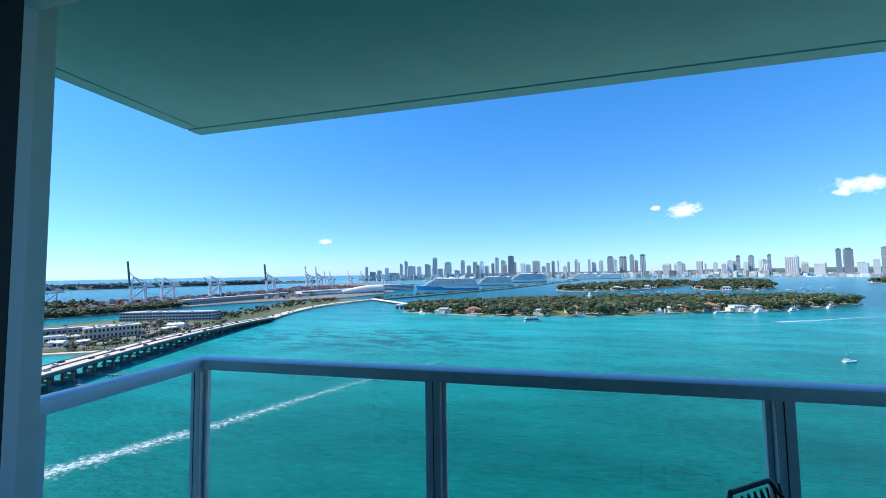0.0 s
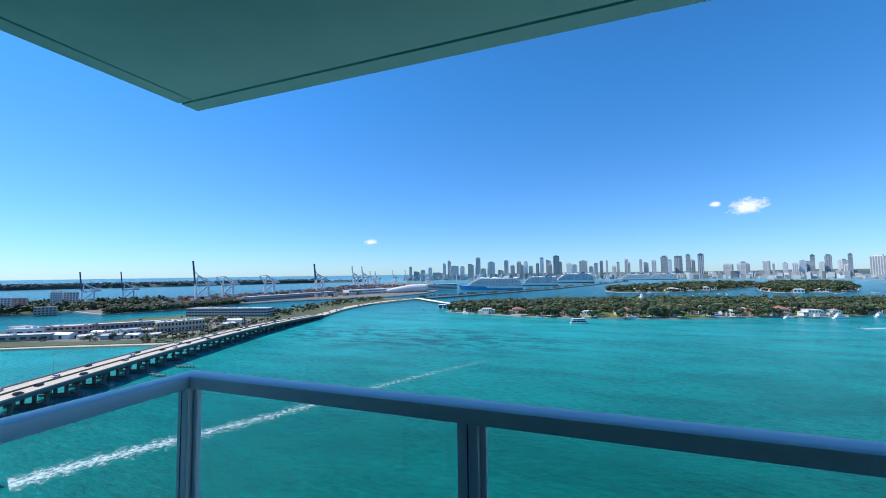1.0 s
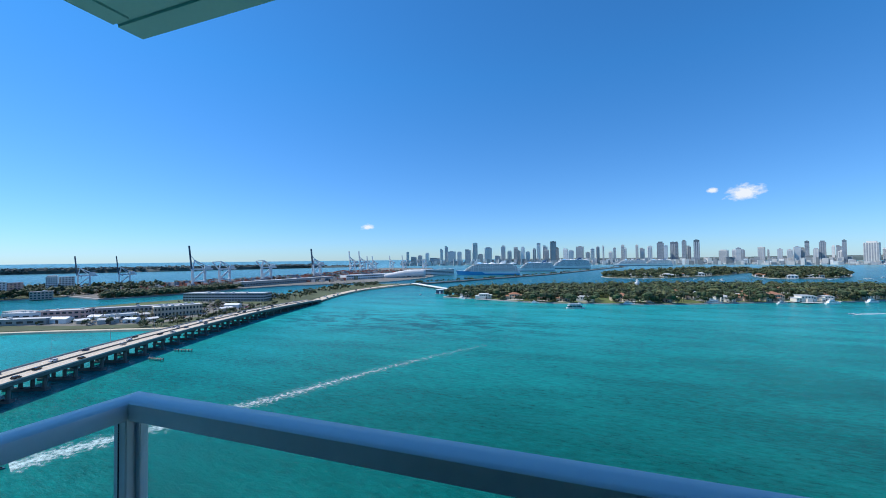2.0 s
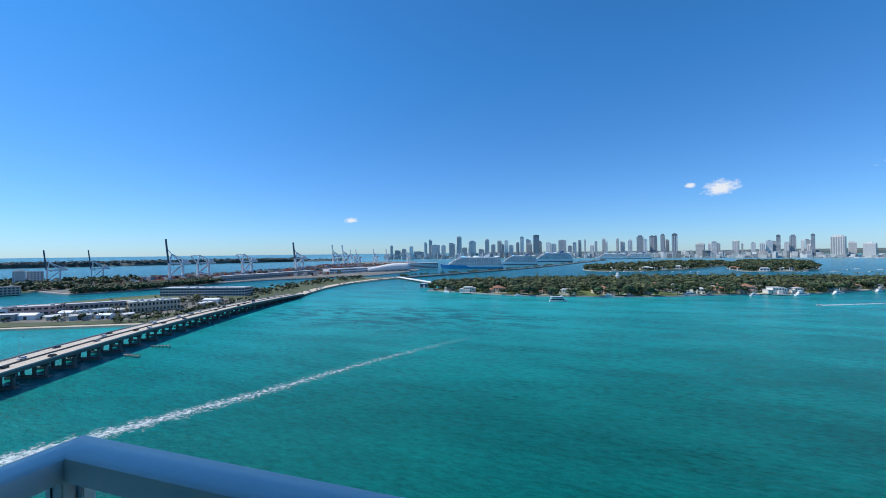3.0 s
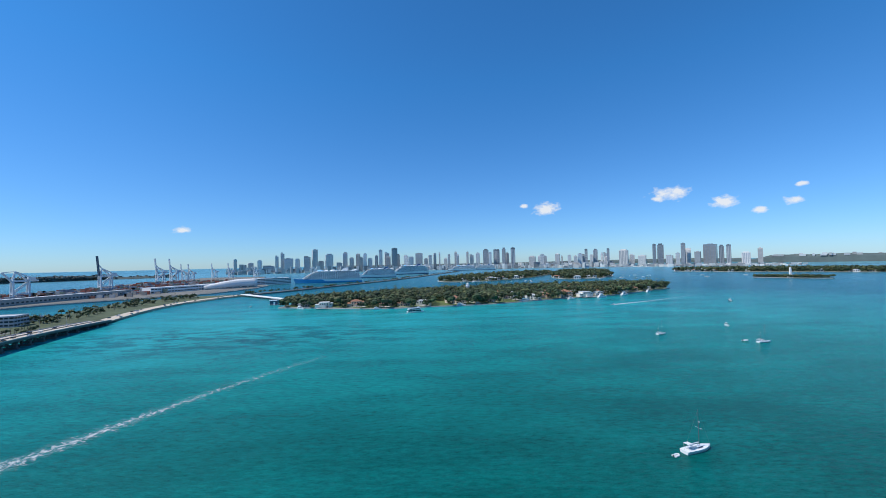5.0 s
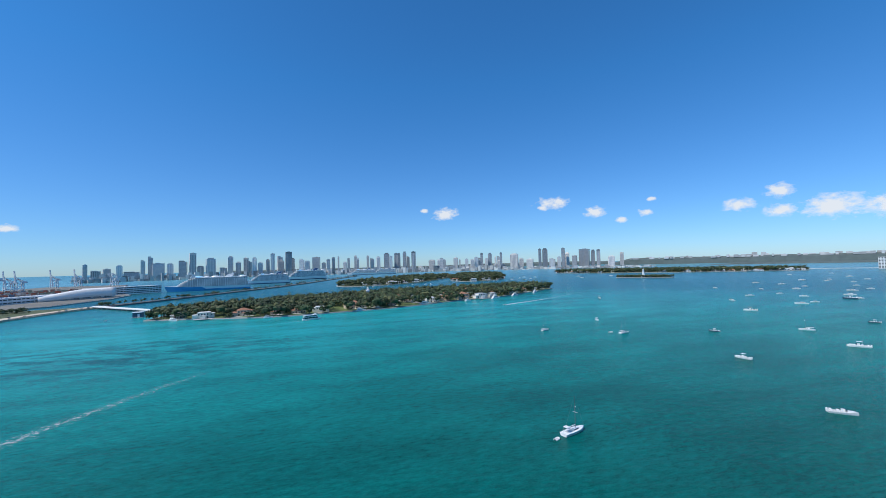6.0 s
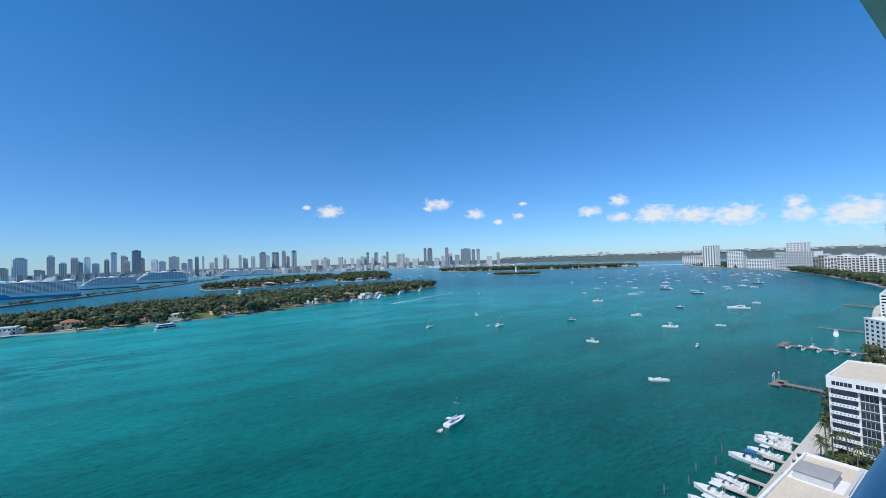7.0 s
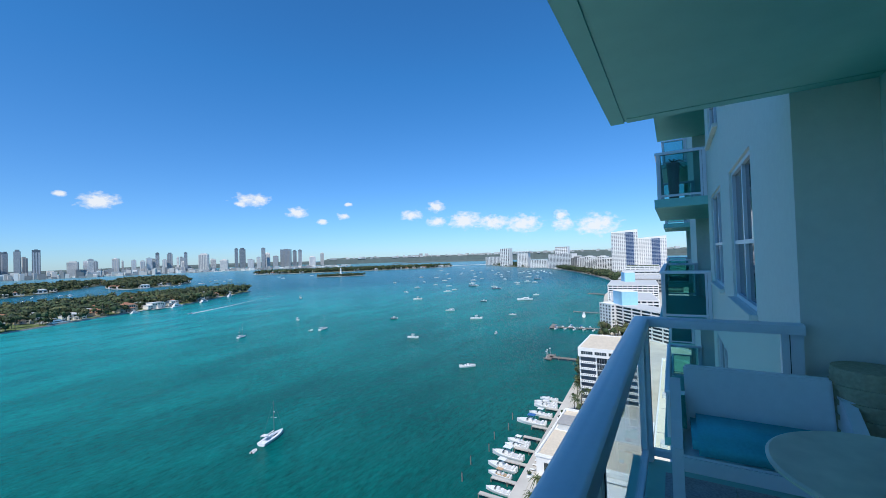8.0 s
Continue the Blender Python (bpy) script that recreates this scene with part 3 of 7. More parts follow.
stack_slab = stack_rail = None
for sx in STACKS:
    for k in range(-4, 3):
        z = FLOOR_Z + k * STOREY
        if stack_slab is None:
            sl = Shape().box(0, 5.0, FACADE_Y - 0.35, 0.10, -0.19, 0)
            stack_slab = solid("neighbour_balcony", sl, SOFFIT, "painted concrete balcony slab of a neighbouring flat", "balcony slab", "structure", "neighbour balconies")
            stack_slab.matrix_world = pose(sx, 0, z)
            stack_rail = railing(0.0, 5.0, 0.0, [0.04, 1.7, 3.35, 4.96], "neighbour_railing", "pale railing with green tinted glass on a neighbouring balcony", "neighbour railings", GLASS_DEEP)
            stack_rail.matrix_world = pose(sx, 0, z)
        else:
            copy_thing(stack_slab, pose(sx, 0, z))
            copy_thing(stack_rail, pose(sx, 0, z))
        fin = solid("balcony_door", Shape().box(sx + 0.3, sx + 4.7, FACADE_Y - 0.36, FACADE_Y - 0.33, z + 0.02, z + 2.3), WINDOW_DARK, "dark glass balcony door of a neighbouring flat", "door", "structure", "neighbour doors")
for k in range(2):
    wall("wall_fin", STACKS[k] + 4.98, STACKS[k] + 5.25, FACADE_Y - 0.4, FACADE_Y + 0.02, FOOT, TOP, STUCCO, "pale stucco fin between balconies")
wall("wall_mid", STACKS[0] + 5.25, STACKS[1], FACADE_Y - 0.35, FACADE_Y, FOOT, TOP, STUCCO, "pale stucco tower facade between balconies")


# ---------------------------------------------------------------- skyline
def towers(rows, rank, seed):
    rnd = random.Random(seed)
    for az, w, h in rows:
        q = radians(az)
        dist = 4150 + rnd.uniform(-120, 120)
        k = dist / 4200
        x, y = math.sin(q) * dist, math.cos(q) * dist
        style = rnd.random()
        if az > 9 and h > 175:
            style = 2.0
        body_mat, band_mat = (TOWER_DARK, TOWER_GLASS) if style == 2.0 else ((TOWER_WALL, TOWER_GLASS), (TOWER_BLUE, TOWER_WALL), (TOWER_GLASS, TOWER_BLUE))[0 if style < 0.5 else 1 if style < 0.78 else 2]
        t = thing("tower", rnd.choice(LOOKS), "skyscraper", pose(x, y, 0, 0, 0, -az + rnd.uniform(-12, 12)), rank)
        w, h = w * k * 0.94, 70 + (h - 70) * k
        d = w * rnd.uniform(0.6, 0.95)
        crown = rnd.choice((0, 0, 1, 2))
        s = Shape().box(-w / 2, w / 2, -d / 2, d / 2, 0, h * (1 if crown == 0 else 0.94))
        if crown == 1:
            s.box(-w * 0.32, w * 0.32, -d * 0.32, d * 0.32, h * 0.94, h)
        if crown == 2:
            s.box(-w / 2, w * 0.1, -d / 2, d / 2, h * 0.94, h)
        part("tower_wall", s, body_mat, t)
        bands = Shape()
        cols = max(2, int(w / 11))
        if rnd.random() < 0.55:
            for i in range(cols):
                a = -w / 2 + (i + 0.2) * w / cols
                bands.box(a, a + 0.6 * w / cols, -d / 2 - 0.5, d / 2 + 0.5, 9, h * 0.92)
        else:
            n = int(h / 7.5)
            for i in range(1, n):
                z = h * 0.93 * i / n
                bands.box(-w / 2 - 0.4, w / 2 + 0.4, -d / 2 - 0.4, d / 2 + 0.4, z, z + 3.2)
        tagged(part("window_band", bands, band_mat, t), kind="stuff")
        roof = Shape().box(-w * 0.2, w * 0.2, -d * 0.2, d * 0.2, h * (1 if crown == 0 else 0.94), h * (1.0 if crown == 0 else 0.94) + 5)
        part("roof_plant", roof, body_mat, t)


LOOKS = ["slender grey concrete and glass skyscraper in the hazy distance", "pale concrete residential tower on the far shore", "blue glass office tower on the far shore",
         "tall dark glass tower rising from the skyline"]
DOWNTOWN = [(-25.1, 30, 139), (-24.2, 61, 90), (-23.3, 49, 101), (-22.2, 43, 131), (-21.1, 110, 75), (-20.1, 30, 172), (-19.4, 37, 202), (-18.7, 91, 141), (-17.5, 49, 140),
            (-16.2, 61, 163), (-15.2, 54, 229), (-14.4, 60, 113), (-13.3, 78, 185), (-11.9, 60, 93), (-11.1, 48, 200), (-10.2, 47, 145), (-9.3, 41, 180), (-8.9, 41, 150),
            (-8.3, 41, 185), (-7.6, 46, 131), (-6.7, 35, 165), (-6.1, 40, 218), (-5.2, 51, 193), (-5.0, 51, 146), (-4.1, 62, 233), (-3.5, 28, 173), (-2.4, 44, 160), (-1.7, 55, 142),
            (-0.5, 76, 175), (0.5, 43, 116)]
MIDTOWN = [(1.1, 37, 150), (1.8, 31, 171), (2.5, 16, 182), (3.4, 36, 119), (3.9, 25, 157), (4.9, 30, 183), (5.2, 25, 155), (6.6, 24, 180), (7.2, 43, 152), (8.1, 42, 166),
           (9.3, 60, 207), (9.9, 32, 169), (10.7, 45, 199), (11.1, 27, 203), (11.9, 35, 217), (12.4, 30, 164), (13.2, 47, 213)]
BAYSIDE = [(15.9, 67, 122), (16.9, 31, 121), (17.3, 38, 135), (17.7, 34, 124), (19.4, 47, 136), (20.0, 14, 120), (21.0, 34, 119), (21.8, 37, 113), (22.4, 43, 134), (22.9, 29, 129),
           (23.2, 29, 177), (23.9, 35, 122), (24.4, 43, 178), (25.2, 18, 141), (25.6, 30, 140), (25.8, 44, 97), (26.0, 26, 177)]
UPTOWN = [(27.9, 83, 164), (28.9, 45, 115), (30.1, 68, 101), (31.5, 29, 204), (32.2, 52, 209), (33.2, 58, 100), (34.1, 35, 116), (34.7, 35, 204), (35.2, 47, 155), (36.2, 47, 123),
          (37.5, 101, 186), (38.6, 36, 178), (39.3, 36, 177), (40.9, 61, 112), (42.2, 36, 140)]
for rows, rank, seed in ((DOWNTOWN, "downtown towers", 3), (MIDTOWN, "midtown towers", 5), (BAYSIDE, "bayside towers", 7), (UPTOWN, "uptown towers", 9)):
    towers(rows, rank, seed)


def low_city():
    """The jumble of low buildings at the towers' feet along the far shore."""
    rnd = random.Random(21)
    s, g = Shape(), Shape()
    for i in range(1100):
        az = rnd.uniform(-26, 46)
        q, dist = radians(az), rnd.uniform(3700, 4250)
        w, d, h = rnd.uniform(12, 42), rnd.uniform(12, 25), rnd.choice((9, 12, 16, 22, 30, 40, 52)) * rnd.uniform(0.7, 1.15)
        if az > 27:
            h *= 0.45
        (s if rnd.random() < 0.45 else g).block(math.sin(q) * dist, math.cos(q) * dist, 0, w, d, h, -q + rnd.uniform(-0.3, 0.3))
    a = solid("low_city", s, mat("far_pale_walls", (0.62, 0.60, 0.56), 0.85, grain=0.03, var=0.1, bump=0, island=0.4), "jumble of low pale buildings along the far shore", "buildings", "stuff")
    solid("low_city_grey", g, mat("far_grey_walls", (0.34, 0.35, 0.35), 0.7, grain=0.03, var=0.1, bump=0, island=0.5), "jumble of low grey buildings along the far shore", "buildings", "stuff")


low_city()


# ---------------------------------------------------------------- vegetation
def crown_clump(s, cx, cy, cz, rx, rz, rnd, leaves, size):
    """Many small leaf clumps on and in an uneven crown."""
    lobes = [(rnd.uniform(-0.5, 0.5) * rx, rnd.uniform(-0.5, 0.5) * rx, rnd.uniform(-0.25, 0.35) * rz, rnd.uniform(0.45, 0.75)) for _ in range(5)]
    for lx, ly, lz, lr in lobes[:3]:
        q0, kx, kz = rnd.uniform(0, 1.5), rx * lr * 0.86, rz * lr * 0.86
        ring = [(cx + lx + kx * w * math.cos(q0 + 1.257 * i), cy + ly + kx * w * math.sin(q0 + 1.257 * i), cz + lz + kz * v) for v, w in ((-0.45, 0.8), (0.35, rnd.uniform(0.75, 1.0))) for i in range(5)]
        ring.append((cx + lx, cy + ly, cz + lz + kz))
        s.add(ring, [(i, (i + 1) % 5, 5 + (i + 1) % 5, 5 + i) for i in range(5)] + [(5 + i, 5 + (i + 1) % 5, 10) for i in range(5)])
    for _ in range(leaves):
        lx, ly, lz, lr = rnd.choice(lobes)
        th, ph = rnd.uniform(0, 6.283), math.acos(rnd.uniform(-0.5, 1))
        r = lr * rnd.uniform(0.75, 1.08)
        px = cx + lx + rx * r * math.sin(ph) * math.cos(th)
        py = cy + ly + rx * r * math.sin(ph) * math.sin(th)
        pz = cz + lz + rz * r * math.cos(ph)
        a = Vector((rnd.uniform(-1, 1), rnd.uniform(-1, 1), rnd.uniform(-0.6, 0.6))).normalized()
        b = a.cross(Vector((rnd.uniform(-1, 1), rnd.uniform(-1, 1), rnd.uniform(-1, 1)))).normalized()
        k, p = size * rnd.uniform(0.6, 1.3), Vector((px, py, pz))
        s.add([tuple(p - a * k), tuple(p + b * k * 0.7), tuple(p + a * k), tuple(p - b * k * 0.6)], [(0, 1, 2, 3)])


def palm_fronds(s, x, y, z, r, rnd, n=11, droop=0.9):
    for i in range(n):
        q = 2 * math.pi * i / n + rnd.uniform(-0.2, 0.2)
        up = rnd.uniform(0.1, 0.7)
        c, sn = math.cos(q), math.sin(q)
        wd = r * 0.16
        pts = []
        for u in (0.0, 0.45, 1.0):
            rr, zz = r * u, z + r * (up * u - droop * u * u)
            k = wd * (0.35, 1.0, 0.12)[int(u * 2.1)]
            pts += [(x + c * rr - sn * k, y + sn * rr + c * k, zz - k * 0.35), (x + c * rr, y + sn * rr, zz), (x + c * rr + sn * k, y + sn * rr - c * k, zz - k * 0.35)]
        s.add(pts, [(0, 1, 4, 3), (1, 2, 5, 4), (3, 4, 7, 6), (4, 5, 8, 7)])


def woods(name, poly, count, seed, height, ground, label, palms=0.2, leaves=34, size=1.5, keep=None, bush=0.25, leaf=None):
    """Joined trees and palms over an outline."""
    rnd = random.Random(seed)
    s, o, p, tr = Shape(), Shape(), Shape(), Shape()
    xs, ys = [q[0] for q in poly], [q[1] for q in poly]
    made = tries = 0
    while made < count and tries < count * 30:
        tries += 1
        x, y = rnd.uniform(min(xs), max(xs)), rnd.uniform(min(ys), max(ys))
        if not inside((x, y), poly) or (keep and not keep(x, y)):
            continue
        made += 1
        h = height * rnd.uniform(0.55, 1.2)
        if rnd.random() < palms:
            h *= 1.15
            tr.tube((x, y, ground), (x + rnd.uniform(-1, 1), y + rnd.uniform(-1, 1), ground + h), 0.28, 0.2, 4)
            palm_fronds(p, x, y, ground + h, height * 0.3, rnd, 9)
            continue
        if rnd.random() < bush:
            h *= 0.45
        r = h * rnd.uniform(0.42, 0.62)
        tr.tube((x, y, ground), (x, y, ground + h * 0.5), 0.4, 0.25, 4)
        crown_clump(s if rnd.random() < 0.68 else o, x, y, ground + h * 0.58, r, h * 0.42, rnd, leaves, size)
    for sh, m, nm, lb in ((s, leaf or LEAF, name, label), (o, leaf or LEAF_B, name, label), (p, PALM_LEAF, name + "_palms", label + ", palm crowns"), (tr, BARK, name + "_trunks", label + ", trunks")):
        if sh.f:
            solid(nm, sh, m, lb, "trees", "stuff")


def shore_island(name, poly, material, label, height=1.6, wall_mat=None):
    t = thing(name, label, "island", kind="structure")
    part("seawall", Shape().prism(poly, -1.5, height - 0.25, 1.2), wall_mat or CONCRETE, t)
    k = len(poly)
    cx, cy = sum(p[0] for p in poly) / k, sum(p[1] for p in poly) / k
    part("ground", Shape().prism([(cx + (x - cx) * 0.985, cy + (y - cy) * 0.985) for x, y in poly], height - 0.6, height), material, t)
    return t


# the villa island: long front shore towards the balcony
def villa_island_outline():
    out = []
    n = 30
    for i in range(n + 1):
        u = i / n
        out.append((-238 + u * 800 + 12 * math.sin(u * 9), 640 - 100 * math.sin(min(u * 3.2, 1.57)) * (1 - u) + 18 + 215 * u ** 2.3 + 4 * math.sin(u * 23)))
    for i in range(n, -1, -1):
        u = i / n
        out.append((-225 + u * 805, 700 + 195 * u + 150 * math.sin(math.pi * (0.06 + 0.82 * u)) ** 0.7))
    return out


VILLA_ISLE = villa_island_outline()
shore_island("island", VILLA_ISLE, GRASS, "long green residential island with a pale seawall")

VILLAS = [(-196, 662, 20, 12, 7, 0, 1), (-158, 642, 28, 18, 8, 0, 0), (-108, 648, 32, 14, 8, 1, 1), (-60, 640, 20, 12, 7, 1, 1), (-30, 640, 22, 14, 7, 1, 1), (2, 640, 27, 16, 7.5, 0, 0),
          (56, 664, 36, 18, 8, 1, 1), (88, 664, 16, 12, 6, 0, 0), (118, 668, 18, 12, 6, 1, 1), (168, 700, 18, 14, 8, 0, 0), (198, 694, 26, 16, 7, 0, 0), (228, 712, 22, 14, 8, 1, 1),
          (266, 716, 34, 18, 10, 1, 1), (304, 716, 32, 16, 9, 0, 0), (338, 736, 24, 12, 7, 0, 0)]
MORE_VILLAS = [(400, 770, 18, 12, 7, 0, 0), (450, 812, 26, 12, 7, 1, 1), (492, 840, 18, 12, 6, 0, 0), (532, 880, 24, 12, 6, 0, 0), (-180, 715, 18, 10, 7, 1, 1), (330, 860, 30, 14, 8, 1, 1), (150, 770, 20, 14, 8, 1, 1), (60, 760, 22, 14, 8, 0, 0)]


# a second row of houses deeper among the trees
for k in range(17):
    MORE_VILLAS.append((130 + 24 * k, 700 + 2.6 * k + 0.42 * k * k + 22 * (k % 3), 15 + 4 * (k % 3), 11 + 2 * (k % 2), 7 + k % 3, int(k % 4 == 1), int(k % 4 == 1)))


def villa(x, y, w, d, h, roof_kind, wall_kind, seed):
    """A house of a main block, a lower wing and a turret or loggia, with hipped tiles or flat roofs, and a terrace towards the bay."""
    rnd = random.Random(seed)
    wall_mat, roof_mat = (WARM_WHITE, VILLA_CREAM)[wall_kind], (PALE_ROOF, TERRACOTTA)[roof_kind]
    t = thing("villa", ("white modern villa with flat roof among palms", "cream villa with terracotta hipped roof among trees")[roof_kind], "house", pose(x, y, 1.6, 0, 0, rnd.uniform(-4, 22)), "island villas")
    sg = rnd.choice((-1, 1))
    w *= 0.92
    # (x0, x1, y0, y1, height) of each volume
    vols = [(-w * 0.30, w * 0.26, -d * 0.42, d * 0.5, h)]
    vols.append((w * 0.26, w * 0.5, -d * 0.5, d * 0.3, h * 0.62) if sg > 0 else (-w * 0.54, -w * 0.30, -d * 0.5, d * 0.3, h * 0.62))
    vols.append((-w * 0.50, -w * 0.30, -d * 0.2, d * 0.42, h * 0.8) if sg > 0 else (w * 0.26, w * 0.48, -d * 0.2, d * 0.42, h * 0.8))
    vols.append((-w * 0.12, w * 0.10, -d * 0.68, -d * 0.42, h * 0.52))
    win = []
    for a, b, c, e, k in vols:
        part("house_wall", Shape().box(a, b, c, e, 0, k), wall_mat, t)
        if roof_kind:
            o, m = 0.7, min(b - a, e - c) / 2
            if b - a >= e - c:
                top = [(a + m, (c + e) / 2, k + m * 0.5), (b - m, (c + e) / 2, k + m * 0.5)]
                fs = [(3, 2, 1, 0), (0, 1, 5, 4), (1, 2, 5), (2, 3, 4, 5), (3, 0, 4)]
            else:
                top = [((a + b) / 2, c + m, k + m * 0.5), ((a + b) / 2, e - m, k + m * 0.5)]
                fs = [(3, 2, 1, 0), (0, 1, 4), (1, 2, 5, 4), (2, 3, 5), (3, 0, 4, 5)]
            r = Shape().add([(a - o, c - o, k), (b + o, c - o, k), (b + o, e + o, k), (a - o, e + o, k)] + top, fs)
        else:
            r = Shape().box(a - 0.5, b + 0.5, c - 0.8, e + 0.5, k, k + 0.4)
        part("roof", r, roof_mat, t)
        n = max(1, int((b - a) / 3.4))
        for i in range(n):
            cx = a + (i + 0.5) * (b - a) / n
            if k > 5:
                part("window", Shape().box(cx - 0.9, cx + 0.9, c - 0.12, c + 0.1, k * 0.60, k * 0.86), WINDOW_DARK, t)
            if (i + seed) % 2 == 0:
                part("window", Shape().box(cx - 1.0, cx + 1.0, c - 0.12, c + 0.1, 0.3, k * 0.40), WINDOW_DARK, t)
    part("terrace", Shape().box(-w * 0.45, w * 0.45, -d * 0.68 - 6, -d * 0.68 - 0.05, -0.3, 0.12), PAVING, t)
    return t


WARM_WHITE = mat("warm_white_stucco", (0.78, 0.74, 0.66), 0.9, grain=0.2, var=0.1)
VILLA_CREAM = mat("cream_stucco", (0.62, 0.52, 0.40), 0.9, grain=0.4, var=0.12, spread=0.15)
for i, row in enumerate(VILLAS + MORE_VILLAS):
    villa(*row, 40 + i)

LAWNS = [(20, 40), (140, 160)]


def off_plots(x, y):
    for v in VILLAS + MORE_VILLAS:
        if abs(x - v[0]) < v[2] * 0.54 and abs(y - v[1]) < v[3] * 0.5 + 4:
            return False
        if abs(x - v[0]) < v[2] * 0.42 and v[1] - 34 < y < v[1] and (x * 7.3 + y * 3.1) % 1 > 0.62:
            return False
    return not any(a < x < b and y < 690 for a, b in LAWNS)


woods("island_trees", VILLA_ISLE, 2600, 11, 16.0, 1.4, "dense tropical trees and palms on the residential island", 0.15, 34, 1.5, off_plots)

# white lookout tower over the tree tops
t = thing("lookout_tower", "slim white lookout tower above the island trees", "tower", pose(92, 790, 1.5))
part("shaft", Shape().tube((0, 0, 0), (0, 0, 19), 3.2, 2.6, 12), WHITE_TRIM, t)
part("gallery", Shape().tube((0, 0, 19), (0, 0, 21), 4.2, 4.2, 12), WHITE_TRIM, t)
part("lantern", Shape().tube((0, 0, 21), (0, 0, 24.5), 2.2, 2.0, 12), WHITE_TRIM, t)
part("cap", Shape().tube((0, 0, 24.5), (0, 0, 27), 2.8, 0.2, 12), PALE_ROOF, t)


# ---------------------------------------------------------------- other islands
# foliage for the horizon, greyed and blued to put distance haze into its colour
FAR_LEAF = mat("hazy_far_foliage", (0.075, 0.098, 0.092), 0.8, grain=0.02, var=0.3, bump=0, island=0.4)
PALM_ISLE = oval(380, 1770, 480, 150, radians(55), 48, 0.03, 1)
HIBISCUS = oval(765, 1850, 480, 132, radians(67), 48, 0.03, 2)
RIVO = oval(1755, 1645, 570, 165, radians(-47), 48, 0.03, 3)
MONUMENT = oval(1165, 1180, 98, 24, radians(-54), 32, 0.03, 4)
BELLE = oval(2125, 640, 480, 190, radians(41), 48, 0.02, 5)
FAR_KEY = oval(-2800, 1830, 1250, 130, radians(57), 40, 0.04, 6)
FAR_KEY_B = oval(-2050, 2900, 260, 60, radians(40), 30, 0.04, 6)
FISHER = oval(-1180, 400, 330, 165, radians(60), 40, 0.03, 7)
for nm, poly, n, h, seed, lab in (("island", PALM_ISLE, 1000, 18, 31, "wooded island with waterfront houses"), ("island", HIBISCUS, 1000, 18, 32, "wooded island with waterfront houses"),
                                  ("island", RIVO, 1500, 20, 33, "low wooded island with white houses along the shore"), ("island", MONUMENT, 260, 10, 34, "small oval wooded island with a white monument"),
                                  ("island", BELLE, 500, 15, 35, "built-up island with apartment towers"), ("island", FAR_KEY, 2600, 30, 36, "low wooded key on the horizon"),
                                  ("island", FAR_KEY_B, 120, 20, 37, "low wooded key on the horizon"), ("island", FISHER, 800, 17, 38, "wooded island with apartment blocks")):
    shore_island(nm, poly, SCRUB, lab, 1.5)
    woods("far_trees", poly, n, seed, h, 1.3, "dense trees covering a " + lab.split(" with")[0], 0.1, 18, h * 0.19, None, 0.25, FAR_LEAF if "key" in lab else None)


def canopy(poly, height, label):
    """The closed mass of foliage under the single crowns of a far wooded key."""
    k = len(poly)
    cx, cy = sum(p[0] for p in poly) / k, sum(p[1] for p in poly) / k
    top = [(cx + (x - cx) * 0.90, cy + (y - cy) * 0.90) for x, y in poly]
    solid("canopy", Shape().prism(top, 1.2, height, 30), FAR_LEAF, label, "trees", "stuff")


canopy(FAR_KEY, 21, "closed foliage of the low wooded key on the horizon")
canopy(FAR_KEY_B, 14, "closed foliage of the low wooded key on the horizon")


def island_houses(poly, count, seed, label, inset=0.9, side=None):
    """Small houses along an island's shore."""
    rnd = random.Random(seed)
    k = len(poly)
    cx, cy = sum(p[0] for p in poly) / k, sum(p[1] for p in poly) / k
    made = 0
    while made < count:
        px, py = rnd.choice(poly)
        f = rnd.uniform(inset - 0.16, inset + 0.04)
        x, y = cx + (px - cx) * f + rnd.uniform(-14, 14), cy + (py - cy) * f + rnd.uniform(-14, 14)
        if not inside((x, y), poly) or (side and not side(x, y)):
            continue
        made += 1
        w, d, h = rnd.uniform(14, 30), rnd.uniform(9, 14), rnd.uniform(6, 10)
        kind = rnd.random() < 0.3
        t = thing("house", label, "house", pose(x, y, 1.5, 0, 0, math.degrees(math.atan2(y, x)) - 90 + rnd.uniform(-20, 20)), "waterfront houses")
        part("house_wall", Shape().box(-w / 2, w / 2, -d / 2, d / 2, 0, h), WHITE_TRIM, t)
        part("roof", Shape().add([(-w / 2 - 1, -d / 2 - 1, h), (w / 2 + 1, -d / 2 - 1, h), (w / 2 + 1, d / 2 + 1, h), (-w / 2 - 1, d / 2 + 1, h), (-w / 4, 0, h + 3), (w / 4, 0, h + 3)],
                                 [(3, 2, 1, 0), (0, 1, 5, 4), (1, 2, 5), (2, 3, 4, 5), (3, 0, 4)]), TERRACOTTA if kind else PALE_ROOF, t)
        ws = Shape()
        for i in range(3):
            a = -w / 2 + (i + 0.2) * w / 3
            ws.box(a, a + w / 5, -d / 2 - 0.2, -d / 2 + 0.1, h * 0.3, h * 0.75)
        part("window_row", ws, WINDOW_DARK, t)


island_houses(PALM_ISLE, 24, 51, "white waterfront house on a wooded island")
island_houses(HIBISCUS, 30, 52, "white waterfront house on a wooded island", 0.95, lambda x, y: x * 0.9 > y * 0.37 or y < 1600)
island_houses(RIVO, 46, 53, "pale waterfront house along a low island shore", 0.97, lambda x, y: x + y < 3380)

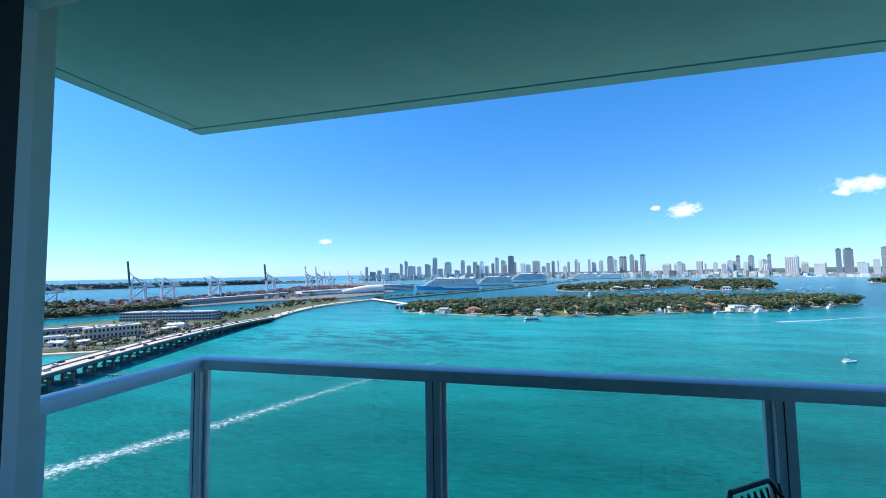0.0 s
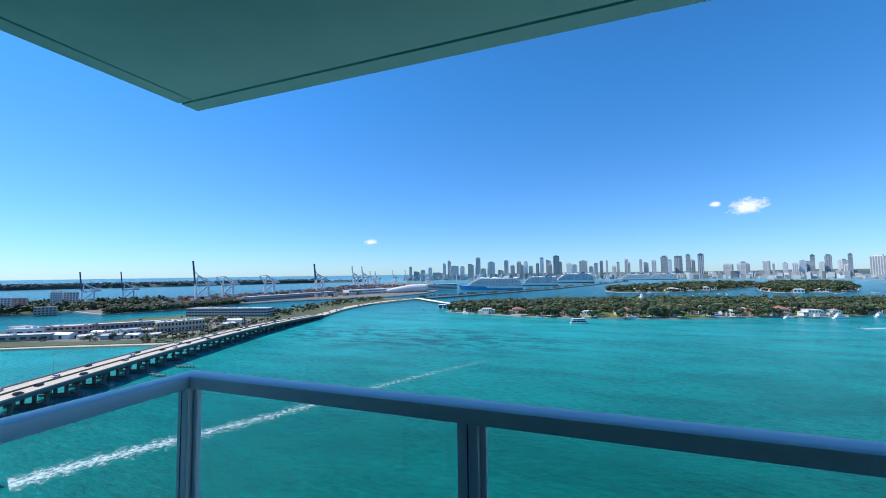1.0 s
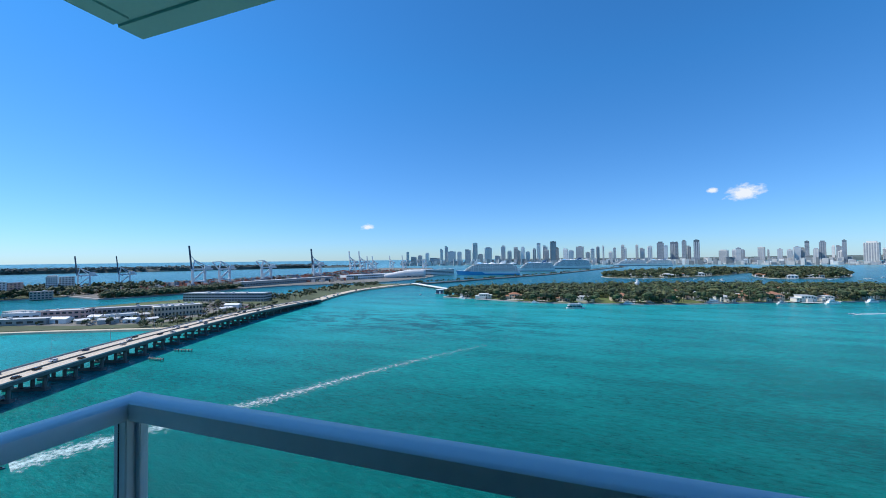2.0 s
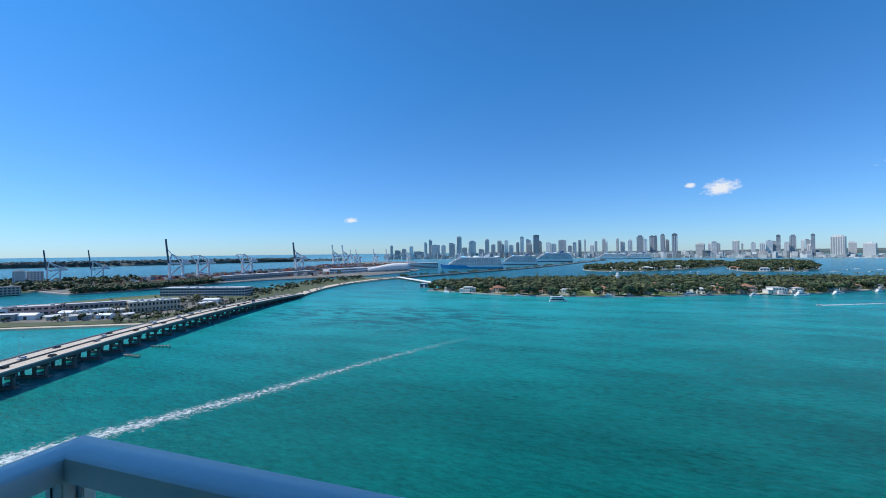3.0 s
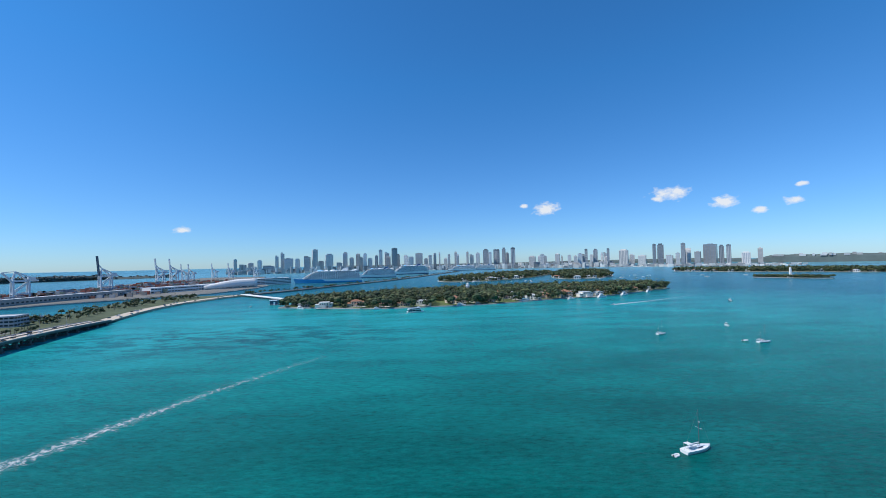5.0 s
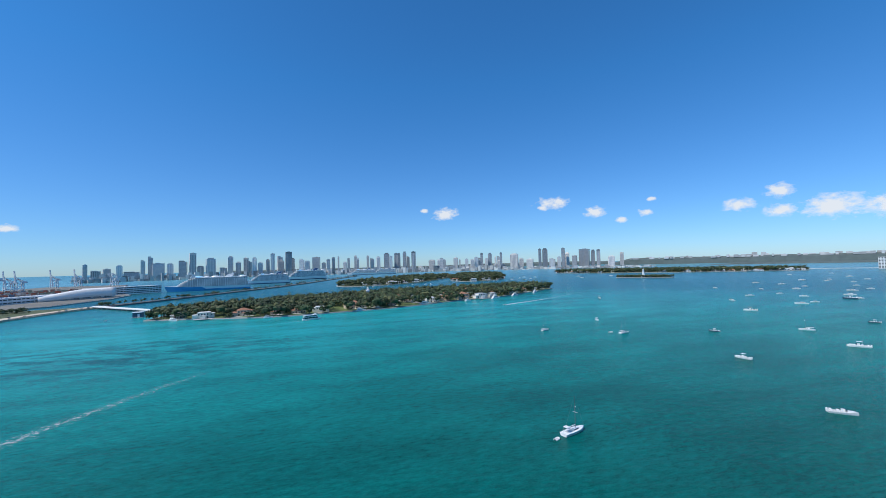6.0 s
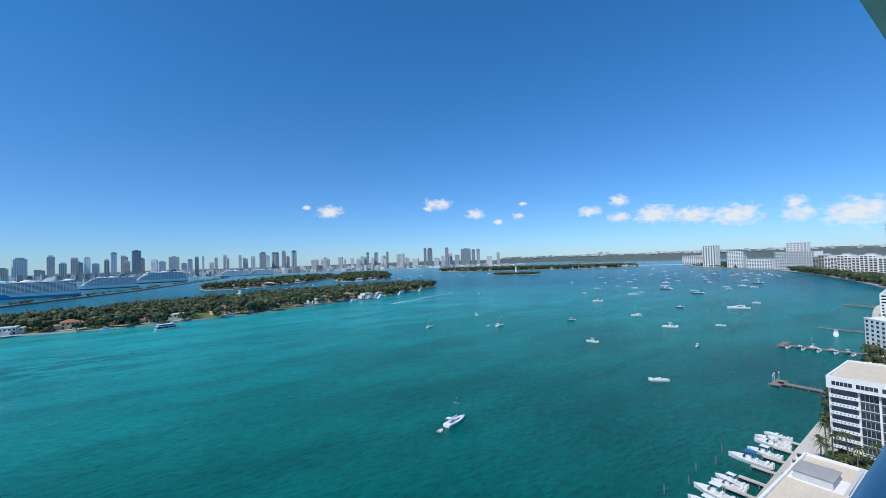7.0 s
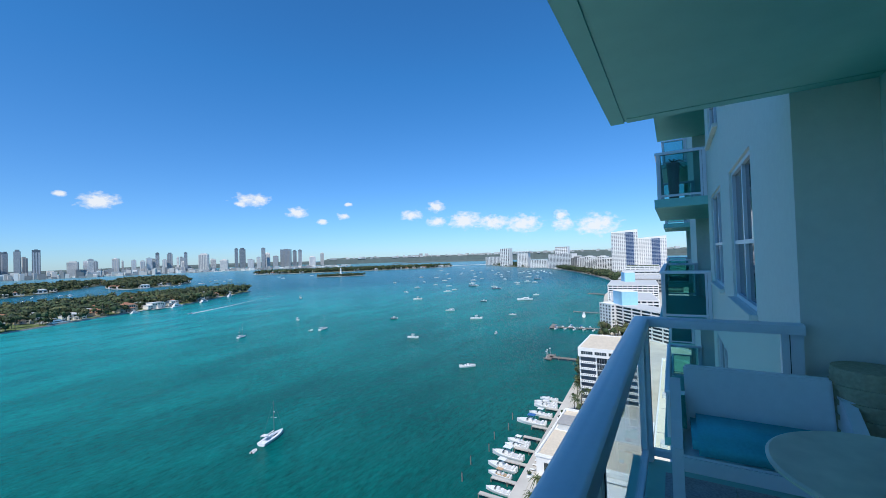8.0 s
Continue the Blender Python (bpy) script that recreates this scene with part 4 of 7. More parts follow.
t = thing("monument", "white stone obelisk rising from the small island", "monument", pose(1160, 1172, 1.4))
part("plinth", Shape().prism([(-6, -6), (6, -6), (6, 6), (-6, 6)], 0, 7), WHITE_TRIM, t)
part("obelisk", Shape().loft([[(-3, -3, 7), (3, -3, 7), (3, 3, 7), (-3, 3, 7)], [(-1.8, -1.8, 30), (1.8, -1.8, 30), (1.8, 1.8, 30), (-1.8, 1.8, 30)], [(-0.1, -0.1, 33), (0.1, -0.1, 33), (0.1, 0.1, 33), (-0.1, 0.1, 33)]]), WHITE_TRIM, t)

# the low causeway between the islands
t = thing("low_causeway", "long low white road bridge between islands", "bridge", kind="structure")
part("deck", Shape().beam((2160, 1380, 4), (2380, 1000, 4), 12, 1.6), WHITE, t)
for i in range(14):
    u = i / 13
    part("pier", Shape().block(2160 + 220 * u, 1380 - 380 * u, -1, 8, 2, 4.6, radians(30)), CONCRETE, t)


def ridge(az0, az1, dist, low, high, seed):
    """A long low wooded rise that follows the horizon: a gently uneven crest with a back slope."""
    rnd = random.Random(seed)
    n, rings, h = int((az1 - az0) * 5), [], high
    for i in range(n + 1):
        q = radians(az0 + (az1 - az0) * i / n)
        h = min(high * 1.08, max(high * 0.9, h + rnd.uniform(-1, 1) * high * 0.02))
        end = min(1.0, i / 12, (n - i) / 12)
        z = low + (h - low) * max(end, 0.05)
        rings.append([(math.sin(q) * (dist + k), math.cos(q) * (dist + k), v) for k, v in ((0, low - 25), (12, low + (z - low) * 0.6), (60, z), (110, z * 0.9), (120, low - 25))])
    return Shape().loft(rings)


def far_mainland():
    """Low wooded and built-up shore along the northern horizon."""
    rnd = random.Random(61)
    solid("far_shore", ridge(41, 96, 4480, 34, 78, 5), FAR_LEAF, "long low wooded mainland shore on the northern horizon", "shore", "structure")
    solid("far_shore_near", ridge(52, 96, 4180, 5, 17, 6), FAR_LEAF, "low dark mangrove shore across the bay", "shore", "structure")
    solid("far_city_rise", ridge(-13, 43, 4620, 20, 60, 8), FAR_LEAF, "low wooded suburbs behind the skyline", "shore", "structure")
    s = Shape()
    for i in range(150):
        q, dist = radians(rnd.uniform(43, 92)), rnd.uniform(4490, 4560)
        s.block(math.sin(q) * dist, math.cos(q) * dist, 66, rnd.uniform(12, 45), 16, rnd.uniform(12, 26), -q)
    for az, w, h in ((56.2, 40, 36), (57.0, 36, 34), (84, 30, 40), (85.2, 50, 34), (86.5, 30, 42), (88, 40, 36)):
        q = radians(az)
        s.block(math.sin(q) * 4560, math.cos(q) * 4560, 70, w, 20, h, -q)
    solid("far_shore_buildings", s, mat("far_shore_walls", (0.45, 0.46, 0.46), 0.8, grain=0.03, var=0.1, bump=0, island=0.35), "low buildings along the northern horizon", "buildings", "stuff")


far_mainland()


# ---------------------------------------------------------------- clouds
def cloud(az, el, wide, high):
    dist = 4880
    q = radians(az)
    w, h = dist * radians(wide) * 0.92, dist * radians(high) * 1.15
    me = bpy.data.meshes.new("cloud")
    me.from_pydata([(-w, 0, -h), (w, 0, -h), (w, 0, h), (-w, 0, h)], [], [(0, 1, 2, 3)])
    lay = me.uv_layers.new(name="UVMap")
    for i, c in enumerate(((0, 0), (1, 0), (1, 1), (0, 1))):
        lay.data[i].uv = c
    me.materials.append(CLOUD)
    ob = new("cloud", me)
    ob.matrix_world = pose(math.sin(q) * dist, math.cos(q) * dist, 70 + dist * math.tan(radians(el)), 0, 0, -az)
    ob.visible_shadow = False
    tagged(ob, "small white fair-weather cloud low over the horizon", "cloud", "clouds", "structure")


CLOUDS = [(18.2, 7.61, 3.9, 1.6), (14.9, 7.98, 1.4, 0.6), (-30.8, 4.71, 2.6, 0.7), (33.6, 8.47, 4.9, 1.6), (39.1, 6.81, 2.9, 1.4), (42.3, 5.47, 1.8, 0.8), (45.9, 7.84, 1.4, 0.5), (45.3, 6.21, 2.0, 0.8),
          (55.0, 6.31, 3.4, 1.4), (58.7, 7.48, 2.7, 1.6), (58.7, 5.27, 3.1, 1.3), (63.0, 5.5, 5.6, 2.2), (67.0, 5.0, 5.0, 1.9), (71.2, 4.7, 5.6, 2.3), (76.5, 5.44, 2.2, 1.5), (76.7, 4.21, 3.2, 1.7), (81.1, 4.07, 6.3, 2.6), (32.1, 7.73, 1.6, 0.7)]
for row in CLOUDS:
    cloud(*row)


# ---------------------------------------------------------------- the road bridge and its landfall
def bridge_x(y):
    return 3.152e-4 * y * y - 0.5125 * y - 214.7


def bridge_z(y):
    return max(3.2, -5.41e-5 * y * y + 0.02103 * y + 8.75)


def bridge_side(y):
    """Unit vector across the road, away from the balcony."""
    d = Vector((bridge_x(y + 1) - bridge_x(y - 1), 2.0)).normalized()
    return Vector((-d.y, d.x))


def sweep(y0, y1, step, section):
    """A bar that follows the road; section: (across, up) pairs against the deck's near edge and top."""
    rings, y = [], y0
    while y <= y1 + 0.01:
        n = bridge_side(y)
        rings.append([(bridge_x(y) + n.x * u, y + n.y * u, bridge_z(y) + v) for u, v in section])
        y += step
    return Shape().loft(rings)


ROAD_W = 24.0
bridge = thing("road_bridge", "long concrete road bridge on rows of piers", "bridge", kind="structure")
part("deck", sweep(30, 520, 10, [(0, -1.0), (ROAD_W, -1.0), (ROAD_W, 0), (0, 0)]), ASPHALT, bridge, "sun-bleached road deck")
# fascia, girders and piers are coloured dark to paint in the underdeck shade
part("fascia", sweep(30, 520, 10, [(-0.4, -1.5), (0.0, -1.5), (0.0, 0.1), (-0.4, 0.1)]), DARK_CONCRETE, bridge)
part("parapet", sweep(30, 520, 10, [(-0.35, 0.1), (0.05, 0.1), (0.0, 0.85), (-0.3, 0.85)]), CONCRETE, bridge)
part("parapet", sweep(30, 520, 10, [(ROAD_W - 0.4, 0), (ROAD_W, 0), (ROAD_W, 0.9), (ROAD_W - 0.3, 0.9)]), CONCRETE, bridge)
part("median", sweep(30, 520, 10, [(ROAD_W * 0.5 - 0.3, 0), (ROAD_W * 0.5 + 0.3, 0), (ROAD_W * 0.5 + 0.15, 0.8), (ROAD_W * 0.5 - 0.15, 0.8)]), DARK_CONCRETE, bridge)
for u in (1.9, 6.4, 14.2, 18.2, 22.3):
    part("lane_line", sweep(30, 520, 10, [(u - 0.12, 0.005), (u + 0.12, 0.005), (u + 0.12, 0.02), (u - 0.12, 0.02)]), WHITE_TRIM, bridge)
for g in (2.0, 7.0, 12.0, 17.0, 22.0):
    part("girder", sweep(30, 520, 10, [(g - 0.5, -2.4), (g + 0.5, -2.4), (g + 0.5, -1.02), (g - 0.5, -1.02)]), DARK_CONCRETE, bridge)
y = 40
while y < 515:
    n, z = bridge_side(y), bridge_z(y)
    a, b = Vector((bridge_x(y), y)) + n * 0.8, Vector((bridge_x(y), y)) + n * (ROAD_W - 0.8)
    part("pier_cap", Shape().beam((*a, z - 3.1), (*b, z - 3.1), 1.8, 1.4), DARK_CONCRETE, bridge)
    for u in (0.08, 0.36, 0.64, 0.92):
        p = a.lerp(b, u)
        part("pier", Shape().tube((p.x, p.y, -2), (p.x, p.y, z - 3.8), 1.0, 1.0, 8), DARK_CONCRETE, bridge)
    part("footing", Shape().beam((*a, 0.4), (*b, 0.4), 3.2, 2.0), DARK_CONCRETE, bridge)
    y += 17.5
for k, (px, py, turn) in enumerate(((-290, 214, 0.35), (-283, 189, 0.05))):
    t = thing("timber_dolphin", "weathered timber fender walkway beside the bridge", "fender", pose(px, py, 0, 0, 0, math.degrees(turn)))
    part("walkway", Shape().box(-7, 7, -0.8, 0.8, 1.2, 1.6), TIMBER, t)
    for i in range(6):
        part("pile", Shape().tube((-6.5 + i * 2.6, 0.5, -2), (-6.5 + i * 2.6, 0.5, 2.2), 0.3, 0.3, 6), TIMBER, t)


def street_lamp():
    t = thing("street_lamp", "tall grey street lamp on the bridge parapet", "street lamp", group="bridge lamps")
    part("pole", Shape().tube((0, 0, 0), (0, 0, 10), 0.13, 0.08, 6), CONCRETE, t)
    part("arm", Shape().tube((0, 0, 10), (2.2, 0, 10.4), 0.07, 0.06, 5), CONCRETE, t)
    part("lamp_head", Shape().box(2.0, 2.9, -0.2, 0.2, 10.3, 10.5), STEEL_DARK, t)
    return t


lamp0 = None
for i in range(11):
    y = 70 + i * 41
    n = bridge_side(y)
    m = pose(bridge_x(y) + n.x * (ROAD_W - 0.2), y + n.y * (ROAD_W - 0.2), bridge_z(y) + 0.85, 0, 0, math.degrees(math.atan2(-n.y, -n.x)))
    if lamp0 is None:
        lamp0 = street_lamp()
        lamp0.matrix_world = m
    else:
        copy_thing(lamp0, m)


def car(paint, label):
    """A plain modern car: lower body, glasshouse, wheels."""
    t = thing("car", label, "car", group="cars")
    b = Shape().loft([[(-2.3, -0.9, 0.35), (-2.3, 0.9, 0.35), (-2.3, 0.88, 0.85), (-2.3, -0.88, 0.85)], [(-1.2, -0.93, 0.28), (-1.2, 0.93, 0.28), (-1.2, 0.9, 0.95), (-1.2, -0.9, 0.95)],
                      [(1.0, -0.93, 0.28), (1.0, 0.93, 0.28), (1.0, 0.9, 0.95), (1.0, -0.9, 0.95)], [(2.3, -0.8, 0.35), (2.3, 0.8, 0.35), (2.3, 0.75, 0.75), (2.3, -0.75, 0.75)]])
    part("body", b, paint, t)
    part("glasshouse", Shape().prism([(-1.9, -0.85), (1.05, -0.85), (1.05, 0.85), (-1.9, 0.85)], 0.95, 1.35), WINDOW_DARK, t)
    part("car_roof", Shape().prism([(-1.6, -0.72), (0.3, -0.72), (0.3, 0.72), (-1.6, 0.72)], 1.35, 1.48, 0.1), paint, t)
    for x in (-1.4, 1.45):
        for y in (-0.85, 0.85):
            part("wheel", Shape().tube((x, y - 0.1, 0.33), (x, y + 0.1, 0.33), 0.33, 0.33, 10), RUBBER, t)
    return t


CAR_PAINT = [(mat("white_car_paint", (0.78, 0.78, 0.78), 0.25, bump=0), "white car on the road"), (mat("black_car_paint", (0.015, 0.016, 0.018), 0.2, bump=0), "black car on the road"),
             (mat("silver_car_paint", (0.42, 0.43, 0.45), 0.25, 0.5, bump=0), "silver car on the road"), (mat("dark_blue_car_paint", (0.03, 0.05, 0.10), 0.25, bump=0), "dark blue car on the road"),
             (mat("red_car_paint", (0.35, 0.03, 0.03), 0.25, bump=0), "dark red car on the road")]
protos, rnd = [], random.Random(77)


def put_car(kind, m):
    while len(protos) <= kind:
        protos.append(None)
    if protos[kind] is None:
        protos[kind] = car(*CAR_PAINT[kind])
        protos[kind].matrix_world = m
    else:
        copy_thing(protos[kind], m)


lots = {}


def park(kind, m):
    """A parked car far off: body and glasshouse."""
    if kind not in lots:
        t = thing("parked_car", CAR_PAINT[kind][1].replace("on the road", "parked in the terminal yard"), "car", m, "parked cars")
        part("body", Shape().prism([(-2.2, -0.88), (2.2, -0.88), (2.3, 0), (2.2, 0.88), (-2.2, 0.88)], 0.3, 0.95), CAR_PAINT[kind][0], t)
        part("glasshouse", Shape().prism([(-1.5, -0.72), (0.6, -0.72), (0.6, 0.72), (-1.5, 0.72)], 0.95, 1.5, 0.12), WINDOW_DARK, t)
        lots[kind] = t
    else:
        copy_thing(lots[kind], m)


for lane, (u, flip) in enumerate(((4.2, 0), (8.8, 0), (16.2, 1), (20.3, 1))):
    y = 95 + rnd.uniform(0, 25)
    while y < 505:
        n = bridge_side(y)
        d = math.degrees(math.atan2(-n.x, n.y)) + (180 if flip else 0)
        put_car(rnd.choice((0, 1, 1, 2, 3, 0)), pose(bridge_x(y) + n.x * u, y + n.y * u, bridge_z(y) + 0.0, 0, 0, d))
        y += rnd.uniform(14, 62) if flip else rnd.uniform(22, 90)

TERMINAL = [(-560, 188), (-493, 226), (-440, 252), (-400, 272), (-376, 300), (-388, 350), (-402, 400), (-410, 450), (-415, 500), (-418, 560), (-440, 640), (-456, 750), (-442, 870), (-418, 948), (-430, 972),
            (-560, 945), (-595, 840), (-582, 740), (-545, 610), (-600, 520), (-655, 500), (-690, 420), (-700, 300), (-700, 230)]
t = thing("terminal_island", "low built-up island and sandy causeway beside the bridge", "island", kind="structure")
part("seawall", Shape().prism(TERMINAL, -1.5, 1.9, 1.0), SAND, t)
part("ground", Shape().prism([(-575 + (x + 575) * 0.97, 540 + (y - 540) * 0.975) for x, y in TERMINAL], 1.2, 2.4), SCRUB, t)
LOT = [(-565, 235), (-500, 255), (-436, 290), (-438, 380), (-450, 455), (-590, 480), (-640, 440), (-665, 330), (-640, 255)]
solid("pavement", Shape().prism(LOT, 2.0, 2.46), YARD, "pale paved yards of the terminal island", "pavement", "structure")
# the causeway's road
rows = []
for i in range(24):
    u = i / 23
    y = 515 + u * 440
    x = -405 - 58 * math.sin(min(1, u * 1.05) * math.pi * 0.75) - 14 * u + 30 * u * u
    rows.append([(x - 13, y, 2.2), (x + 6, y, 2.2), (x + 6, y, 3.05), (x - 13, y, 3.05)])
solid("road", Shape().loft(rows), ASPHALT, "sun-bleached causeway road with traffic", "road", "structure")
for i in range(26):
    u = rnd.random()
    y = 520 + u * 425
    x = -405 - 58 * math.sin(min(1, u * 1.05) * math.pi * 0.75) - 14 * u + 30 * u * u + rnd.choice((-9, -5, 0, 3))
    put_car(rnd.choice((0, 1, 2, 3)), pose(x, y, 3.06, 0, 0, 90))
woods("causeway_trees", [(-470, 500), (-465, 560), (-500, 640), (-510, 750), (-490, 900), (-555, 930), (-590, 840), (-575, 740), (-545, 620), (-560, 520)], 200, 71, 9, 2.2,
      "trees and scrub along the causeway", 0.3, 24, 1.4)
woods("terminal_trees", [(-470, 262), (-463, 290), (-480, 345), (-490, 400), (-505, 470), (-530, 465), (-520, 380), (-500, 300), (-520, 250)], 90, 72, 8, 2.3, "palms and shrubs along the terminal island shore", 0.6, 24, 1.1)
woods("terminal_shrubs", LOT, 330, 73, 4.8, 2.3, "palms and shrubs between the terminal buildings", 0.35, 22, 0.9, lambda x, y: not inside((x, y), [(-690, 335), (-650, 318), (-560, 440), (-600, 472)]), 0.6)
woods("shore_trees", [(-430, 262), (-396, 285), (-400, 340), (-412, 400), (-420, 460), (-446, 470), (-440, 400), (-432, 330), (-440, 280)], 110, 74, 7.5, 2.3, "palms and scrub between the yards and the bridge", 0.4, 24, 1.1)
for i in range(110):
    a, b = rnd.uniform(0, 1), rnd.uniform(0, 1)
    x, y = -560 + 115 * a, 262 + 185 * b
    if inside((x, y), LOT):
        park(rnd.choice((0, 0, 1, 2, 3, 4)), pose(x, y, 2.46, 0, 0, rnd.choice((20, 110))))


def flat_block(name, label, cx, cy, z0, w, d, h, turn, floors, bays, wall_mat=WHITE, roof_mat=PALE_ROOF, sides=("s",), win=(0.7, 0.5), category="building", group="", clutter=3, seed=1):
    """A flat-roofed building: walls, parapet and roof, roof plant, and windows let into the chosen sides, each one an object."""
    t = thing(name, label, category, pose(cx, cy, z0, 0, 0, turn), group)
    part("wall", Shape().box(-w / 2, w / 2, -d / 2, d / 2, 0, h), wall_mat, t)
    part("roof", Shape().box(-w / 2 + 0.3, w / 2 - 0.3, -d / 2 + 0.3, d / 2 - 0.3, h, h + 0.12), roof_mat, t)
    pr = Shape()
    pr.box(-w / 2 - 0.15, w / 2 + 0.15, -d / 2 - 0.15, -d / 2 + 0.28, h, h + 0.7).box(-w / 2 - 0.15, w / 2 + 0.15, d / 2 - 0.28, d / 2 + 0.15, h, h + 0.7)
    pr.box(-w / 2 - 0.15, -w / 2 + 0.28, -d / 2 + 0.28, d / 2 - 0.28, h, h + 0.7).box(w / 2 - 0.28, w / 2 + 0.15, -d / 2 + 0.28, d / 2 - 0.28, h, h + 0.7)
    part("parapet", pr, wall_mat, t)
    fh = h / floors
    meshes = {}
    for side in sides:
        run = w if side in "sn" else d
        n = bays if side in "sn" else max(2, int(bays * d / w))
        bw = run / n
        if side not in meshes:
            ww, wh = bw * win[0], fh * win[1]
            g = Shape()
            if side in "sn":
                g.box(-ww / 2, ww / 2, -0.09, 0.09, 0, wh).box(-ww / 2 - 0.12, ww / 2 + 0.12, -0.22, 0.22, -0.2, -0.02)
            else:
                g.box(-0.09, 0.09, -ww / 2, ww / 2, 0, wh).box(-0.22, 0.22, -ww / 2 - 0.12, ww / 2 + 0.12, -0.2, -0.02)
            me = g.mesh("window")
            me.materials.append(WINDOW_DARK)
            me.materials.append(wall_mat)
            for i, f in enumerate(me.polygons):
                f.material_index = 0 if i < 6 else 1
            meshes[side] = me
        joined = Shape() if math.hypot(cx, cy) > 650 else None
        for k in range(floors):
            for i in range(n):
                u, z = -run / 2 + (i + 0.5) * bw, k * fh + fh * 0.3
                at = {"s": (u, -d / 2, z), "n": (u, d / 2, z), "w": (-w / 2, u, z), "e": (w / 2, u, z)}[side]
                if joined is None:
                    part("window", meshes[side], None, t).location = at
                elif side in "sn":
                    joined.box(at[0] - ww / 2, at[0] + ww / 2, at[1] - 0.15, at[1] + 0.15, z, z + wh)
                else:
                    joined.box(at[0] - 0.15, at[0] + 0.15, at[1] - ww / 2, at[1] + ww / 2, z, z + wh)
        if joined is not None:
            tagged(part("window_row", joined, WINDOW_DARK, t), kind="stuff")
    r = random.Random(seed)
    for _ in range(clutter):
        a, b = r.uniform(-w * 0.35, w * 0.35), r.uniform(-d * 0.3, d * 0.3)
        part("roof_unit", Shape().box(a - r.uniform(0.8, 2), a + r.uniform(0.8, 2), b - 1, b + 1, h + 0.12, h + r.uniform(1.2, 2.4)), PALE_ROOF, t)
    return t


FERRY_GREY = mat("pale_grey_cladding", (0.46, 0.47, 0.48), 0.7, grain=0.3, var=0.12)
TAN_STUCCO = mat("tan_stucco", (0.56, 0.47, 0.36), 0.9, grain=0.3, var=0.12)
flat_block("terminal_building", "tan flat-roofed terminal building with rows of dark openings", -478, 345, 2.46, 50, 22, 12, 62, 2, 14, TAN_STUCCO, PALE_ROOF, ("s", "w"), (0.5, 0.5), seed=2, clutter=9)
flat_block("office_building", "pink stucco waterfront office with pale roof", -583, 285, 2.46, 46, 22, 10, 40, 2, 8, PINK, PALE_ROOF, ("s", "e"), (0.6, 0.45), seed=3)
flat_block("warehouse", "long low grey warehouse at the water's edge", -585, 238, 2.46, 75, 18, 6, 32, 1, 8, CONCRETE, PALE_ROOF, ("s",), (0.6, 0.4), seed=4)
flat_block("warehouse", "long low pale warehouse behind the yards", -572, 345, 2.46, 125, 18, 7, 48, 1, 26, CONCRETE, PALE_ROOF, ("s",), (0.6, 0.4), seed=5)
flat_block("warehouse", "low white boat shed", -610, 262, 2.46, 36, 20, 9, 36, 1, 4, WHITE, PALE_ROOF, ("s",), (0.6, 0.4), seed=6)
flat_block("warehouse", "small white depot among palms", -508, 300, 2.46, 30, 14, 6, 62, 1, 5, WHITE, PALE_ROOF, ("s",), (0.6, 0.4), seed=7)
flat_block("ferry_terminal", "long white multi-level ferry terminal with shaded decks", -562, 492, 2.46, 140, 26, 13, 15, 3, 28, FERRY_GREY, PALE_ROOF, ("s", "e"), (0.8, 0.5), seed=8, clutter=14)
flat_block("kiosk", "small white building beside the causeway", -520, 560, 2.3, 22, 10, 5, 30, 1, 4, WHITE, PALE_ROOF, ("s",), (0.6, 0.4), seed=9)
for k, (x, y, w, d, h) in enumerate(((-470, 288, 14, 8, 4), (-488, 276, 18, 9, 4.5), (-520, 268, 12, 8, 3.5), (-545, 262, 20, 10, 5), (-500, 318, 16, 8, 4), (-455, 300, 10, 7, 3.5), (-535, 290, 14, 9, 4), (-565, 262, 12, 8, 4), (-452, 392, 16, 8, 4), (-468, 418, 20, 9, 5))):
    t = thing("yard_shed", "small pale shed with a pitched roof in the terminal yard", "shed", pose(x, y, 2.46, 0, 0, 20 + 31 * (k % 3)), "yard sheds")
    part("wall", Shape().box(-w / 2, w / 2, -d / 2, d / 2, 0, h), (WHITE, FERRY_GREY, TAN_STUCCO)[k % 3], t)
    part("roof", Shape().add([(-w / 2 - 0.4, -d / 2 - 0.4, h), (w / 2 + 0.4, -d / 2 - 0.4, h), (w / 2 + 0.4, d / 2 + 0.4, h), (-w / 2 - 0.4, d / 2 + 0.4, h), (-w / 2 - 0.4, 0, h + d * 0.2), (w / 2 + 0.4, 0, h + d * 0.2)],
                             [(3, 2, 1, 0), (0, 1, 5, 4), (1, 2, 5), (2, 3, 4, 5), (3, 0, 4)]), (WHITE_TRIM, PALE_ROOF, WHITE)[k % 3], t)
    part("door", Shape().box(-1.6, 1.6, -d / 2 - 0.1, -d / 2 + 0.1, 0, h * 0.75), WINDOW_DARK, t)
solid("lawn", Shape().prism([(-690, 335), (-650, 318), (-600, 385), (-560, 440), (-600, 472), (-655, 440)], 2.3, 2.52), GRASS, "sunlit lawn on the terminal island", "lawn", "structure")
solid("quay", Shape().box(-760, -690, 300, 320, -1.5, 2.2), CONCRETE, "grey concrete quay", "quay", "structure")


